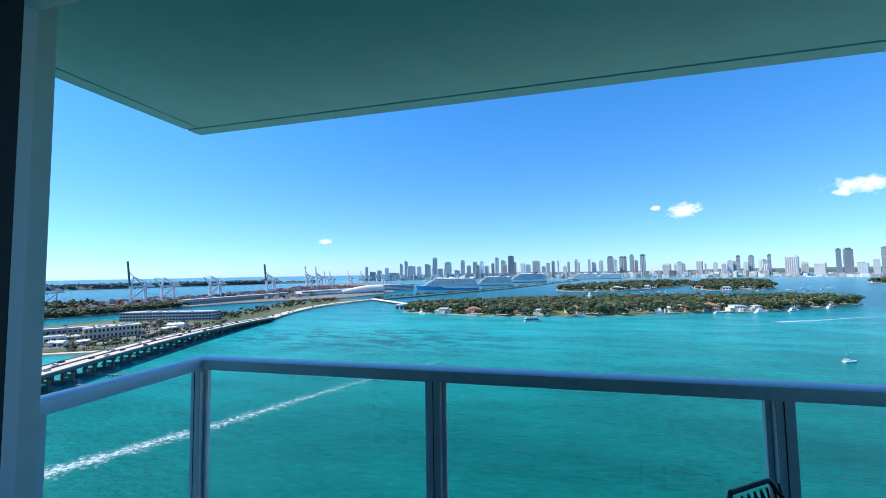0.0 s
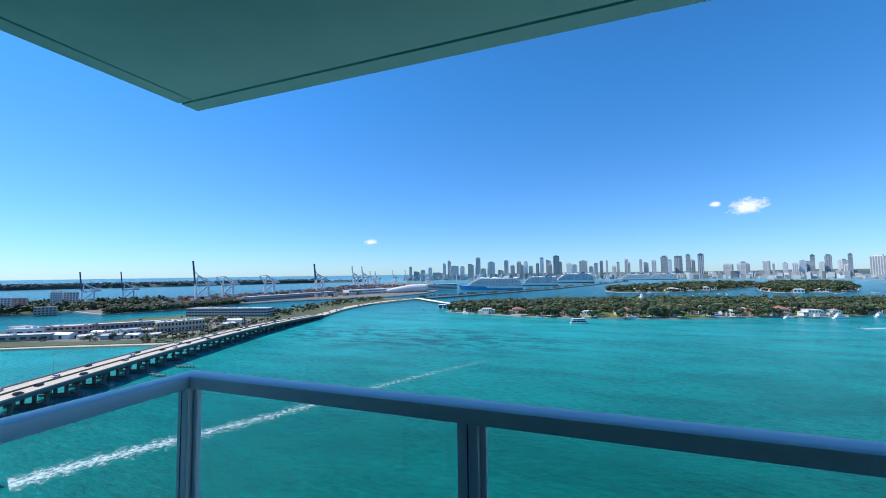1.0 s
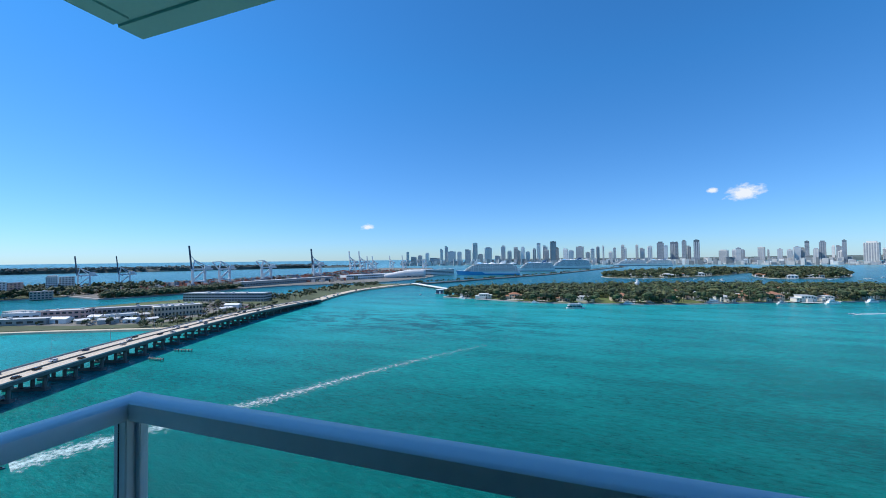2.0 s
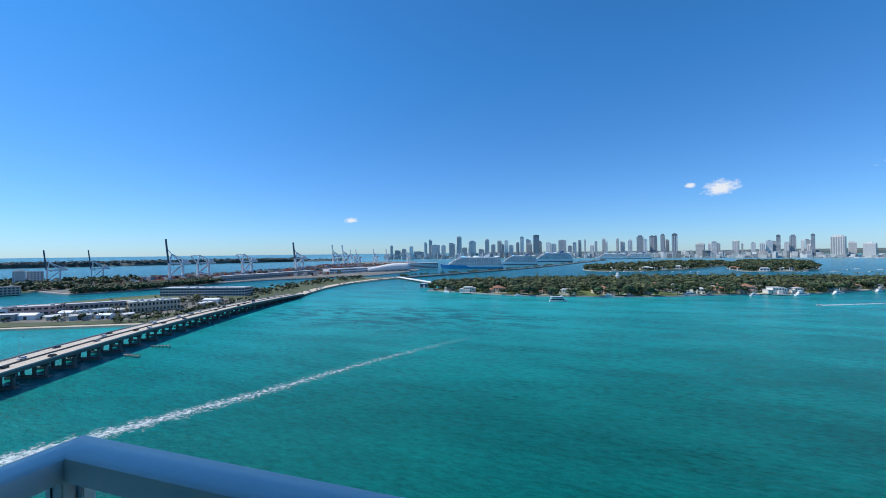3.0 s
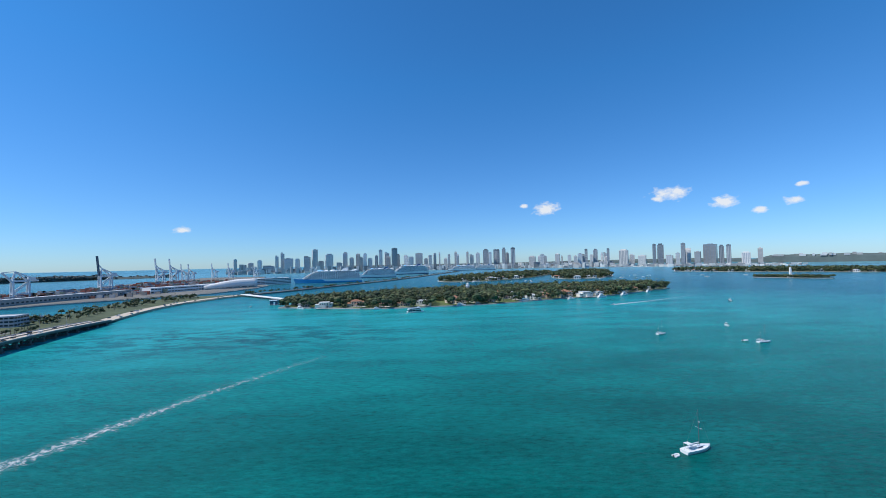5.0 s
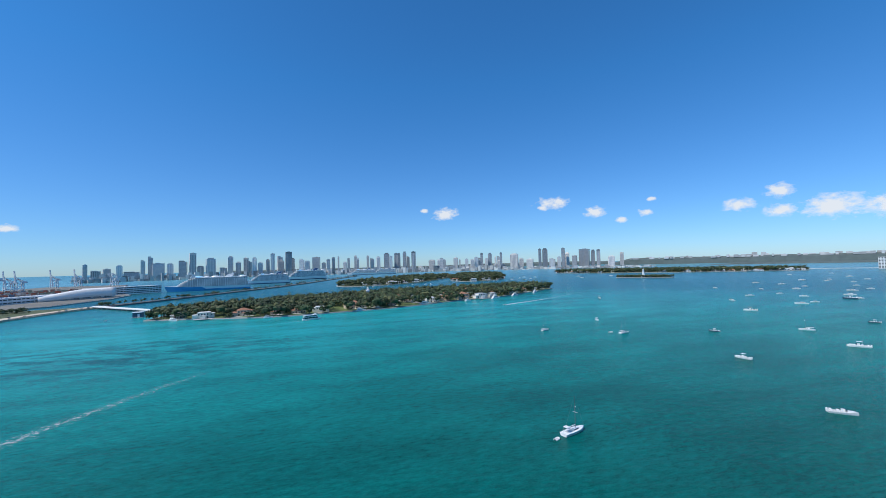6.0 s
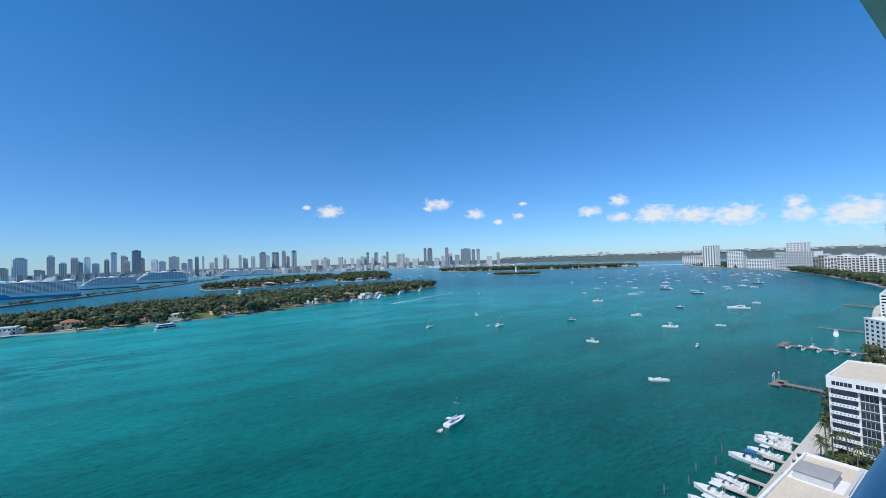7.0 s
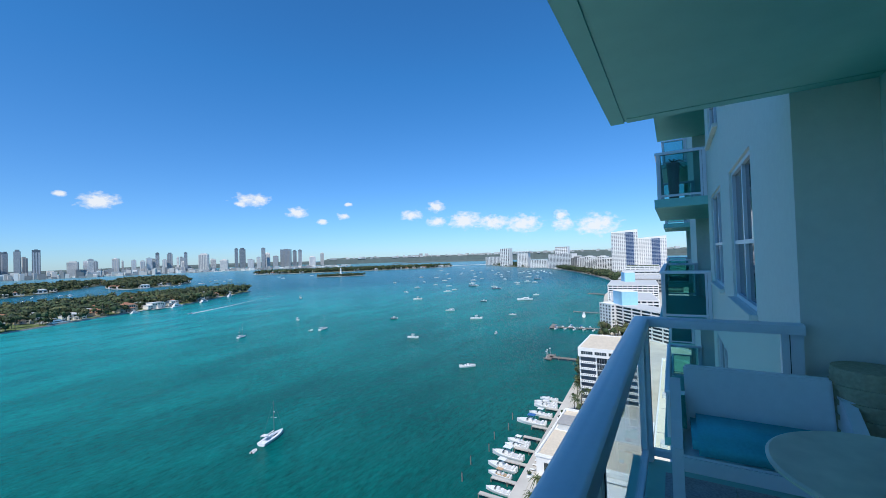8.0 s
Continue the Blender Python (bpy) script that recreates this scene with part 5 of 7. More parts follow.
# ---------------------------------------------------------------- the port
PORT = [(-832, 452), (-800, 500), (-785, 600), (-770, 730), (-740, 815), (-650, 915), (-548, 1035), (-520, 1240), (-540, 1400), (-640, 1560), (-960, 2420), (-1000, 2560), (-1380, 2600), (-1330, 1900), (-1160, 1380),
        (-1150, 1080), (-1140, 900), (-1260, 700), (-1260, 590), (-1000, 480)]
t = thing("port_island", "flat port island with quays and container yards", "island", kind="structure")
part("seawall", Shape().prism(PORT, -2, 2.2), CONCRETE, t)
part("ground", Shape().prism([(-950 + (x + 950) * 0.985, 1200 + (y - 1200) * 0.99) for x, y in PORT], 1.5, 2.7), YARD, t)
woods("port_trees", [(-832, 452), (-795, 510), (-782, 600), (-770, 720), (-830, 720), (-850, 600), (-900, 500)], 950, 81, 12, 2.4, "trees and scrub along the port shore", 0.1, 20, 1.4, None, 0.5)


def gantry_crane(raised, label):
    """A ship-to-shore crane: legs, sill and portal beams, A-frame, trolley girder and boom."""
    t = thing("gantry_crane", label, "crane", group="port cranes")
    dark = STEEL_DARK if raised == 2 else STEEL_WHITE
    for x in (-9, 9):
        for y in (-15, 15):
            part("leg", Shape().beam((x, y, 0), (x * 0.8, y, 46), 3.6), STEEL_WHITE, t)
    for y in (-15, 15):
        part("portal_beam", Shape().beam((-9, y, 14), (9, y, 14), 2.8), STEEL_WHITE, t)
        part("portal_beam", Shape().beam((-8, y, 45), (8, y, 45), 2.8), STEEL_WHITE, t)
    for x in (-8.5, 8.5):
        part("sill_beam", Shape().beam((x, -15, 14), (x, 15, 14), 2.8), STEEL_WHITE, t)
        part("brace", Shape().beam((x, -15, 44), (x, 15, 15), 2.4), STEEL_WHITE, t)
    for x in (-3, 3):
        part("trolley_girder", Shape().beam((x, -34, 47), (x, 18, 47), 3.0, 4.2), STEEL_WHITE, t)
        part("a_frame", Shape().beam((x * 2, 15, 46), (x * 0.6, 10, 72), 2.6), STEEL_WHITE, t)
        part("a_frame", Shape().beam((x * 2, -15, 46), (x * 0.6, 10, 72), 2.0), STEEL_WHITE, t)
        part("back_stay", Shape().beam((x * 0.6, 10, 72), (x, -32, 48), 2.2), STEEL_WHITE, t)
        if raised:
            part("boom", Shape().beam((x, 17, 48), (x, 23, 112), 3.0, 3.4), dark, t)
            part("fore_stay", Shape().beam((x * 0.6, 10, 72), (x, 20.5, 86), 1.2), STEEL_WHITE, t)
        else:
            part("boom", Shape().beam((x, 17, 47), (x, 34, 70), 2.6, 3.2), STEEL_WHITE, t)
            part("fore_stay", Shape().beam((x * 0.6, 10, 72), (x, 34, 70), 1.6), STEEL_WHITE, t)
    for i in range(6 if raised else 0):
        part("boom_tie", Shape().beam((-3, 17.7 + i, 55 + i * 10.5), (3, 17.7 + i, 55 + i * 10.5), 1.6), dark, t)
    part("machinery_house", Shape().box(-6, 6, -28, -14, 48.5, 57), STEEL_WHITE, t)
    part("cab", Shape().box(-1.5, 1.5, 5, 8, 41, 44.5), STEEL_DARK, t)
    return t


CRANES = [(-1136, 589, 2, 0.72), (-1117, 666, 2, 0.72), (-954, 745, 2, 0.95), (-985, 850, 0, 0.9), (-968, 992, 0, 0.92), (-1010, 1298, 2, 0.98), (-1208, 1863, 1, 1.0), (-1204, 1956, 1, 1.0), (-1214, 2053, 1, 0.76), (-1188, 2070, 1, 0.76),
          (-1251, 2413, 1, 0.8), (-1155, 2412, 1, 0.8), (-1000, 2400, 0, 0.9)]
kinds = {}
for x, y, kind, size in CRANES:
    m = pose(x, y, 2.7, 0, 0, 150) @ Matrix.Scale(size, 4)
    if kind not in kinds:
        kinds[kind] = gantry_crane(kind, ("white gantry crane with its boom half lowered", "white gantry crane with its boom raised", "white gantry crane with a raised dark boom")[kind])
        kinds[kind].matrix_world = m
    else:
        copy_thing(kinds[kind], m).matrix_world = m


def container_yard():
    rnd = random.Random(91)
    boxes = {}
    tints = [(0.30, 0.08, 0.05), (0.10, 0.16, 0.24), (0.34, 0.30, 0.26), (0.24, 0.10, 0.07), (0.40, 0.40, 0.40), (0.16, 0.20, 0.15)]
    for k, c in enumerate(tints):
        boxes[k] = Shape()
    for i in range(1500):
        u = rnd.random()
        y = 520 + u * 1350
        x = -880 - 240 * rnd.random() if y < 950 else -700 - 380 * rnd.random() - max(0, y - 1300) * 0.25
        if not inside((x, y), PORT):
            continue
        x, y = round(x / 14) * 14, round(y / 4) * 4
        boxes[rnd.randrange(len(tints))].block(x, y, 2.7, 12.2, 2.6, 2.6 * rnd.choice((1, 2, 3, 4)), 0.0)
    for k, c in enumerate(tints):
        solid("containers", boxes[k], mat("container_paint", c, 0.7, grain=0.3, var=0.15, bump=0, island=0.2), "stacked shipping containers in the port yard", "containers", "stuff")


container_yard()
flat_block("port_shed", "very long low grey-green quay shed", -800, 910, 2.7, 330, 30, 12, 82, 1, 40, CONCRETE, PALE_ROOF, ("s",), (0.5, 0.25), seed=11, clutter=6)
flat_block("port_shed", "long white quay terminal with pale roof", -690, 1190, 2.7, 240, 34, 15, 68, 2, 26, WHITE, WHITE, ("s",), (0.8, 0.35), seed=12, clutter=5)
flat_block("cruise_terminal", "white layered cruise terminal beside the quay", -590, 1480, 2.7, 190, 40, 22, 40, 4, 22, WHITE, WHITE, ("s", "e"), (0.9, 0.45), seed=13, clutter=5)


def wave_roof():
    """The cruise terminal with a swooping white roof."""
    t = thing("wave_terminal", "white cruise terminal with a swooping curved roof", "terminal", pose(-610, 1270, 2.7, 0, 0, 40))
    rings = []
    for i in range(17):
        u = i / 16
        z = 10 + 16 * (0.5 - 0.5 * math.cos(math.pi * min(1, u * 1.3))) + 2 * math.sin(u * 6)
        rings.append([(-75 + 150 * u, -22, 0), (-75 + 150 * u, 22, 0), (-75 + 150 * u, 24, z), (-75 + 150 * u, 0, z + 2.5), (-75 + 150 * u, -24, z)])
    part("shell", Shape().loft(rings), WHITE, t, "", 0, True)
    for k in range(6):
        part("window", Shape().box(-60 + k * 22, -44 + k * 22, -22.4, -21.8, 3, 8), WINDOW_DARK, t)


wave_roof()


def rounded(a, b, half, nose, n=8):
    """A deck's plan: square stern at a, elliptical front of that length at b."""
    pts = [(a, half), (a, -half), (b - nose, -half)]
    for i in range(1, n):
        q = -math.pi / 2 + math.pi * i / n
        pts.append((b - nose + nose * math.cos(q), half * math.sin(q)))
    return pts + [(b - nose, half)]


def cruise_ship(length, height, blue, label, m):
    t = thing("cruise_ship", label, "ship", m, "cruise ships")
    w, hh = length * 0.115, height * 0.27
    n, rings = 20, []
    for i in range(n + 1):
        u = i / n
        x = -length / 2 + u * length
        taper = max(0.03, 1 - max(0, (u - 0.72) / 0.28) ** 2.0) * min(1.0, 0.8 + u * 3)
        b, rake = w / 2 * taper, length * 0.035 * max(0, (u - 0.85) / 0.15)
        sheer = hh * (1 + 0.30 * max(0, (u - 0.7) / 0.3) ** 1.5)
        rings.append([(x, -b * 0.7, -2), (x, b * 0.7, -2), (x + rake, b, sheer), (x + rake, -b, sheer)])
    part("hull", Shape().loft(rings), HULL_WHITE, t)
    band = []
    for i, ring in enumerate(rings):
        k = (0.92 if i > n * 0.58 else 0.42) if blue else 0.22
        band.append([(x * 1.001, y * 1.02, -2 if z < 0 else z * k) for x, y, z in ring])
    part("hull_band", Shape().loft(band), HULL_BLUE if blue else SHIP_NAVY, t, "blue painted lower hull")
    decks = 9
    dh = (height * 0.80 - hh) / decks
    for k in range(decks):
        z = hh + k * dh
        a, b = -length * (0.48 - 0.004 * k - (0.05 if k > 6 else 0)), length * (0.40 - 0.010 * k - 0.0016 * k * k)
        part("deck", Shape().prism(rounded(a, b, w * 0.49, length * 0.07), z + dh * 0.62, z + dh), HULL_WHITE, t)
        part("balcony_band", Shape().prism(rounded(a + 1, b - 1.0, w * 0.455, length * 0.07), z, z + dh * 0.62), SHIP_SHADE, t)
    for k in range(26):
        x = -length * 0.44 + k * length * 0.028
        part("balcony_divider", Shape().box(x, x + 0.9, -w * 0.487, w * 0.487, hh, hh + dh * 7.6), HULL_WHITE, t)
    zt = height * 0.80
    part("funnel", Shape().loft([[(-length * 0.27, -6, zt), (-length * 0.17, -6, zt), (-length * 0.17, 6, zt), (-length * 0.27, 6, zt)], [(-length * 0.29, -4, height), (-length * 0.22, -4, height), (-length * 0.22, 4, height), (-length * 0.29, 4, height)]]), SHIP_NAVY if not blue else HULL_WHITE, t)
    part("mast", Shape().beam((length * 0.24, 0, zt), (length * 0.21, 0, height * 1.02), 1.6), HULL_WHITE, t)
    for k, (u, r) in enumerate(((-0.40, 0.30), (-0.06, 0.34), (0.05, 0.26), (0.14, 0.38))):
        dome = []
        for j in range(5):
            q = j / 4 * math.pi * 0.48
            dome.append([(length * u + w * r * 1.5 * math.cos(q) * math.cos(2 * math.pi * i / 14), w * r * math.cos(q) * math.sin(2 * math.pi * i / 14), zt + w * r * 0.62 * math.sin(q)) for i in range(14)])
        part("sundeck_dome", Shape().loft(dome), HULL_WHITE if k != 3 else PALE_BLUE, t, "", 0, True)
    for k in range(6):
        x = -length * 0.38 + k * length * 0.11
        part("deck_house", Shape().box(x, x + length * 0.05, -w * 0.36, w * 0.36, zt, zt + height * (0.03 + 0.025 * (k % 3))), HULL_WHITE, t)
    for k in range(9):
        x = -length * 0.36 + k * length * 0.075
        part("lifeboat", Shape().prism(rounded(x, x + length * 0.05, 1.6, 3.0, 4), hh * 0.72, hh * 0.72 + 3.0), CANVAS_TAN if blue else HULL_WHITE, t).location = (0, -w * 0.5, 0)


SHIP_NAVY = mat("dark_blue_hull_paint", (0.04, 0.09, 0.20), 0.4, grain=0.1, var=0.1, bump=0)
SHIP_SHADE = mat("ship_balcony_glass", (0.20, 0.22, 0.25), 0.3, grain=0.2, var=0.3, bump=0)
cruise_ship(252, 56, True, "huge white and blue cruise ship moored at the port", pose(-368, 1560, 0, 0, 0, 187))
cruise_ship(190, 54, False, "white cruise ship moored at the port", pose(-232, 2010, 0, 0, 0, 190))
cruise_ship(250, 66, False, "white cruise ship with pale blue hull bands at the port", pose(-82, 2500, 0, 0, 0, 200))
cruise_ship(225, 52, False, "white cruise ship at the far end of the port", pose(330, 3250, 0, 0, 0, 180))
cruise_ship(200, 52, False, "white cruise ship at the far end of the port", pose(520, 3300, 0, 0, 0, 180))

# the thin tree-lined causeway to the mainland, and the low bridge to the villa island
t = thing("causeway", "thin tree-lined causeway across the bay", "causeway", kind="structure")
WAY = [(-425, 960), (-345, 1120), (-270, 1300), (-150, 1560), (-40, 1900), (90, 2350), (260, 2900)]
rows = []
for x, y in WAY:
    rows.append([(x - 14, y, -1), (x + 14, y - 8, -1), (x + 12, y - 7, 3), (x - 12, y, 3)])
part("embankment", Shape().loft(rows), DARK_CONCRETE, t)
for k, ((x0, y0), (x1, y1)) in enumerate(zip(WAY, WAY[1:])):
    woods("causeway_trees", [(x0 - 9, y0), (x0 + 9, y0 - 5), (x1 + 9, y1 - 5), (x1 - 9, y1)], 34, 101 + k, 8, 2.8, "low trees along the thin causeway", 0.3, 14, 1.8)
t = thing("island_bridge", "low white road bridge to the residential island", "bridge", kind="structure")
part("deck", Shape().beam((-425, 948, 4.2), (-222, 742, 3.4), 11, 1.5), WHITE, t)
for i in range(16):
    u = i / 15
    part("pier", Shape().block(-425 + 203 * u, 948 - 206 * u, -1.5, 9, 1.6, 5, radians(45)), CONCRETE, t)
t = thing("bridge_house", "small dark boathouse with a white roof on the water", "boathouse", pose(-268, 722, 0))
part("wall", Shape().box(-6, 6, -5, 5, 0.5, 7.5), STEEL_DARK, t)
part("roof", Shape().box(-7, 7, -6, 6, 7.5, 8.3), WHITE_TRIM, t)
part("base", Shape().box(-8, 8, -7, 7, -1, 0.5), CONCRETE, t)
part("door", Shape().box(0.5, 3.5, -5.15, -4.9, 0.6, 5.5), WHITE_TRIM, t)

for i, (x, y, w, h, tn) in enumerate([(-1020, 372, 40, 22, 60), (-1060, 412, 22, 30, 62), (-1110, 450, 34, 26, 55), (-1085, 505, 18, 36, 60), (-1115, 520, 16, 38, 60), (-1010, 330, 36, 18, 60), (-945, 425, 30, 14, 60), (-1080, 385, 30, 26, 60), (-1120, 548, 26, 34, 60)]):
    flat_block("apartment_block", "pale apartment block with terracotta roof on a wooded island" if i in (0, 2, 5, 7) else "pale grey apartment block on a wooded island", x, y, 1.5, w, 16, h, tn, max(3, int(h / 4)), max(5, int(w / 5)),
               PINK if i in (0, 2, 6) else VILLA_CREAM if i in (5, 7) else WHITE, TERRACOTTA if i in (0, 2, 5, 7) else PALE_ROOF, ("s",), (0.6, 0.5), group="island apartments", seed=20 + i)


# ---------------------------------------------------------------- the eastern shore, north of the tower
def shore_y(x):
    y = 41 + 8 * min(1, max(0, (x - 140) / 100))
    if x > 300:
        y += 45 * min(1, (x - 300) / 350)
    if x > 820:
        y += 355 * min(1.2, ((x - 820) / 850)) ** 1.35
    return y


rows = [(-60, -400)] + [(1900, -400)] + [(x, shore_y(x)) for x in range(1900, -61, -40)]
east = thing("ground", "paved and planted city shore with a concrete seawall", "ground", kind="structure")
part("seawall", Shape().prism(rows, -2, 1.5), CONCRETE, east)
part("pavement", Shape().prism([(-59, -399), (1899, -399)] + [(x, shore_y(x) - 0.6) for x in range(1899, -61, -40)], 1.2, 1.8), PAVING, east)
solid("promenade", Shape().prism([(60, 36.5), (230, 44), (230, 47.5), (60, 40)], 1.7, 1.95), PAVING, "white concrete quay promenade", "pavement", "structure")
woods("shore_trees", [(905, 112), (1000, 132), (1250, 236), (1480, 345), (1640, 420), (1640, 385), (1300, 222), (1100, 124), (1000, 96)], 640, 111, 15, 1.7, "dense trees along the far shore promenade", 0.15, 20, 1.9)
woods("garden_trees", [(200, 40.3), (236, 43.5), (236, 46.5), (200, 43)], 34, 114, 7.5, 1.8, "dense green trees at the water's edge", 0.1, 110, 0.6)
woods("garden_trees", [(222, 44), (262, 47), (262, 20), (222, 26)], 40, 112, 8, 1.8, "garden trees beside the apartment blocks", 0.3, 90, 0.75)
woods("garden_trees", [(325, 52), (352, 54), (352, 30), (330, 30)], 26, 113, 9, 1.8, "garden trees beside the apartment blocks", 0.3, 70, 0.9)
solid("lawn", Shape().prism([(165, 20), (183, 20), (183, 39), (165, 38)], 1.75, 1.86), GRASS, "planted garden strip behind the low building", "lawn", "structure")


def palm(seed, h):
    """A palm: slightly leaning ringed trunk and drooping fronds."""
    rnd = random.Random(seed)
    t = thing("palm_tree", "tall palm with drooping green fronds beside the quay", "palm tree", group="quay palms")
    lx, ly = rnd.uniform(-0.7, 0.7), rnd.uniform(-0.7, 0.7)
    tr = Shape()
    for i in range(5):
        a, b = i / 5, (i + 1) / 5
        tr.tube((lx * a * a, ly * a * a, h * a), (lx * b * b, ly * b * b, h * b), 0.22 - 0.07 * a, 0.2 - 0.07 * a, 8)
    part("trunk", tr, BARK, t)
    cr = Shape()
    palm_fronds(cr, lx, ly, h, 2.7, rnd, 17, 1.0)
    palm_fronds(cr, lx, ly, h + 0.2, 2.2, rnd, 9, 0.6)
    part("crown", cr, PALM_LEAF, t)
    return t


for i, (x, y, h) in enumerate([(172, 38, 7.5), (176, 36, 8), (168, 36, 7), (179, 33, 8.5), (173, 30, 7), (177, 26, 8), (170, 25, 7.5), (181, 38.5, 9), (108, 34, 6), (112, 32, 7), (99, 33, 6.5), (166, 31, 6), (181, 22, 7)]):
    palm(200 + i, h).matrix_world = pose(x, y, 1.8)


def hedge(x0, x1, y0, y1, seed):
    rnd = random.Random(seed)
    s = Shape()
    for i in range(int((x1 - x0) * (y1 - y0) / 4)):
        crown_clump(s, rnd.uniform(x0, x1), rnd.uniform(y0, y1), 2.3, 1.3, 1.1, rnd, 36, 0.38)
    solid("shrubs", s, LEAF, "low green shrubs in the quay gardens", "shrubs", "stuff")


hedge(164, 184, 20, 36, 5)
hedge(96, 116, 28, 36, 6)

# the low white building by the quay
q = thing("quay_building", "low white building with sandy gravel roof by the quay", "building")
part("wall", Shape().box(120, 159, 8, 38.5, 1.8, 7.4), WHITE, q)
part("roof", Shape().box(120.4, 140, 8.4, 38.1, 7.4, 7.52), CREAM_ROOF, q, "sandy gravel roof")
part("roof", Shape().box(149, 158.6, 26, 38.1, 7.4, 7.52), CREAM_ROOF, q, "sandy gravel roof")
part("metal_roof", Shape().add([(140, 8.4, 7.45), (158.6, 8.4, 7.45), (158.6, 27, 7.45), (140, 27, 7.45), (140, 8.4, 7.7), (158.6, 8.4, 8.3), (158.6, 27, 8.3), (140, 27, 7.7)],
                               [(4, 5, 6, 7), (0, 1, 5, 4), (1, 2, 6, 5), (2, 3, 7, 6), (3, 0, 4, 7)]), PALE_ROOF, q, "pale ribbed metal roof")
for i in range(9):
    part("rib", Shape().box(140.1, 158.5, 9.2 + i * 2.1, 9.3 + i * 2.1, 8.25, 8.42), PALE_ROOF, q)
part("stair_house", Shape().box(141, 148.5, 29, 37, 7.4, 9.6), PALE_ROOF, q, "pale rooftop stair house")
part("stair_house_roof", Shape().box(140.7, 148.8, 28.7, 37.3, 9.6, 9.8), CONCRETE, q)
for a, b, c, d in ((119.7, 120.3, 7.7, 38.8), (158.7, 159.3, 7.7, 38.8)):
    part("parapet", Shape().box(a, b, c, d, 7.4, 8.2), WHITE, q)
for c, d in ((7.7, 8.3), (38.2, 38.8)):
    part("parapet", Shape().box(120.3, 158.7, c, d, 7.4, 8.2), WHITE, q)
for i in range(8):
    part("window", Shape().box(119.85, 120.02, 10 + i * 3.5, 11.6 + i * 3.5, 3.2, 5.8), WINDOW_DARK, q)
for i in range(9):
    part("window", Shape().box(122 + i * 4.1, 124.4 + i * 4.1, 38.48, 38.62, 2.6, 5.4), WINDOW_DARK, q)
part("awning", Shape().box(117.8, 119.65, 10, 34, 5.9, 6.2), WHITE, q)
for x, y in ((127, 15), (132, 24), (124, 31), (153, 32)):
    part("roof_vent", Shape().box(x - 0.6, x + 0.6, y - 0.6, y + 0.6, 7.5, 8.2), PALE_ROOF, q)
def lounger():
    t = thing("sun_lounger", "white sun lounger on the quay terrace", "lounger", group="quay loungers")
    part("seat", Shape().box(-0.35, 0.35, -0.9, 0.4, 0.3, 0.42), WHITE_TRIM, t)
    part("backrest", Shape().loft([[(-0.35, 0.4, 0.3), (0.35, 0.4, 0.3), (0.35, 0.48, 0.34), (-0.35, 0.48, 0.34)], [(-0.35, 0.85, 0.85), (0.35, 0.85, 0.85), (0.35, 0.93, 0.83), (-0.35, 0.93, 0.83)]]), WHITE_TRIM, t)
    part("base", Shape().box(-0.3, 0.3, -0.7, 0.3, 0, 0.3), TIMBER, t)
    return t


first = None
for i in range(13):
    m = pose(121 + i * 2.9, 40.0 + i * 0.12, 1.95, 0, 0, 180 + (i % 3) * 6)
    if first is None:
        first = lounger()
        first.matrix_world = m
    else:
        copy_thing(first, m)
for i, (x, y) in enumerate(((117, 39.6), (134, 40.6), (150, 41.4), (162, 42), (168, 42.3), (190, 42.5), (186, 41))):
    t = thing("planter", "square white planter with green shrubs on the quay", "planter", pose(x, y, 1.95), "quay planters")
    part("box", Shape().box(-0.8, 0.8, -0.8, 0.8, 0, 0.7), WHITE_TRIM, t, "", 0.03)
    cr = Shape()
    crown_clump(cr, 0, 0, 1.1, 0.9, 0.7, random.Random(i), 60, 0.3)
    part("shrub", cr, LEAF, t)
# a terrace building along the tower's foot
solid("podium", Shape().box(62, 119, 2, 30, 1.8, 5.2), WHITE, "white terrace podium at the foot of the tower", "building", "structure")
solid("pool_terrace", Shape().box(160, 186, 7.9, 19.5, 1.8, 3.2), PAVING, "paved terrace between the buildings", "building", "structure")
low = thing("garage_roof", "long pale sunlit roof terrace over a low garage beside the tower", "building")
part("wall", Shape().box(119.2, 262, -34, 7.6, 1.8, 5.4), WHITE, low)
part("roof", Shape().box(119.8, 261.4, -33.4, 7.0, 5.4, 5.52), ROOF_CREAM, low, "pale cream roof coating")
for a, b, c, d in ((119.2, 262, 7.0, 7.6), (119.2, 119.8, -34, 7.0), (261.4, 262, -34, 7.0)):
    part("parapet", Shape().box(a, b, c, d, 5.4, 6.2), WHITE, low)
for i, (x, y) in enumerate(((148, 4.6), (170, 2.0), (196, 5.0), (215, 1.0), (236, 4.4), (244, 8.0 - 4.5))):
    part("roof_unit", Shape().box(x - 1.6, x + 1.6, y - 1.0, y + 1.0, 5.52, 6.9 + 0.2 * (i % 3)), PALE_ROOF, low, "", 0.05)
for x in (158, 182, 206, 228):
    part("expansion_joint", Shape().box(x - 0.15, x + 0.15, -33, 6.9, 5.52, 5.56), CONCRETE, low)
for x in (162, 163.6, 222, 223.6):
    part("vent_pipe", Shape().tube((x, 4.2, 5.52), (x, 4.2, 7.1), 0.22, 0.22, 8), TIMBER, low)
s = thing("sunshade", "square blue sunshade over the garden", "sunshade", pose(171, 23, 1.8))
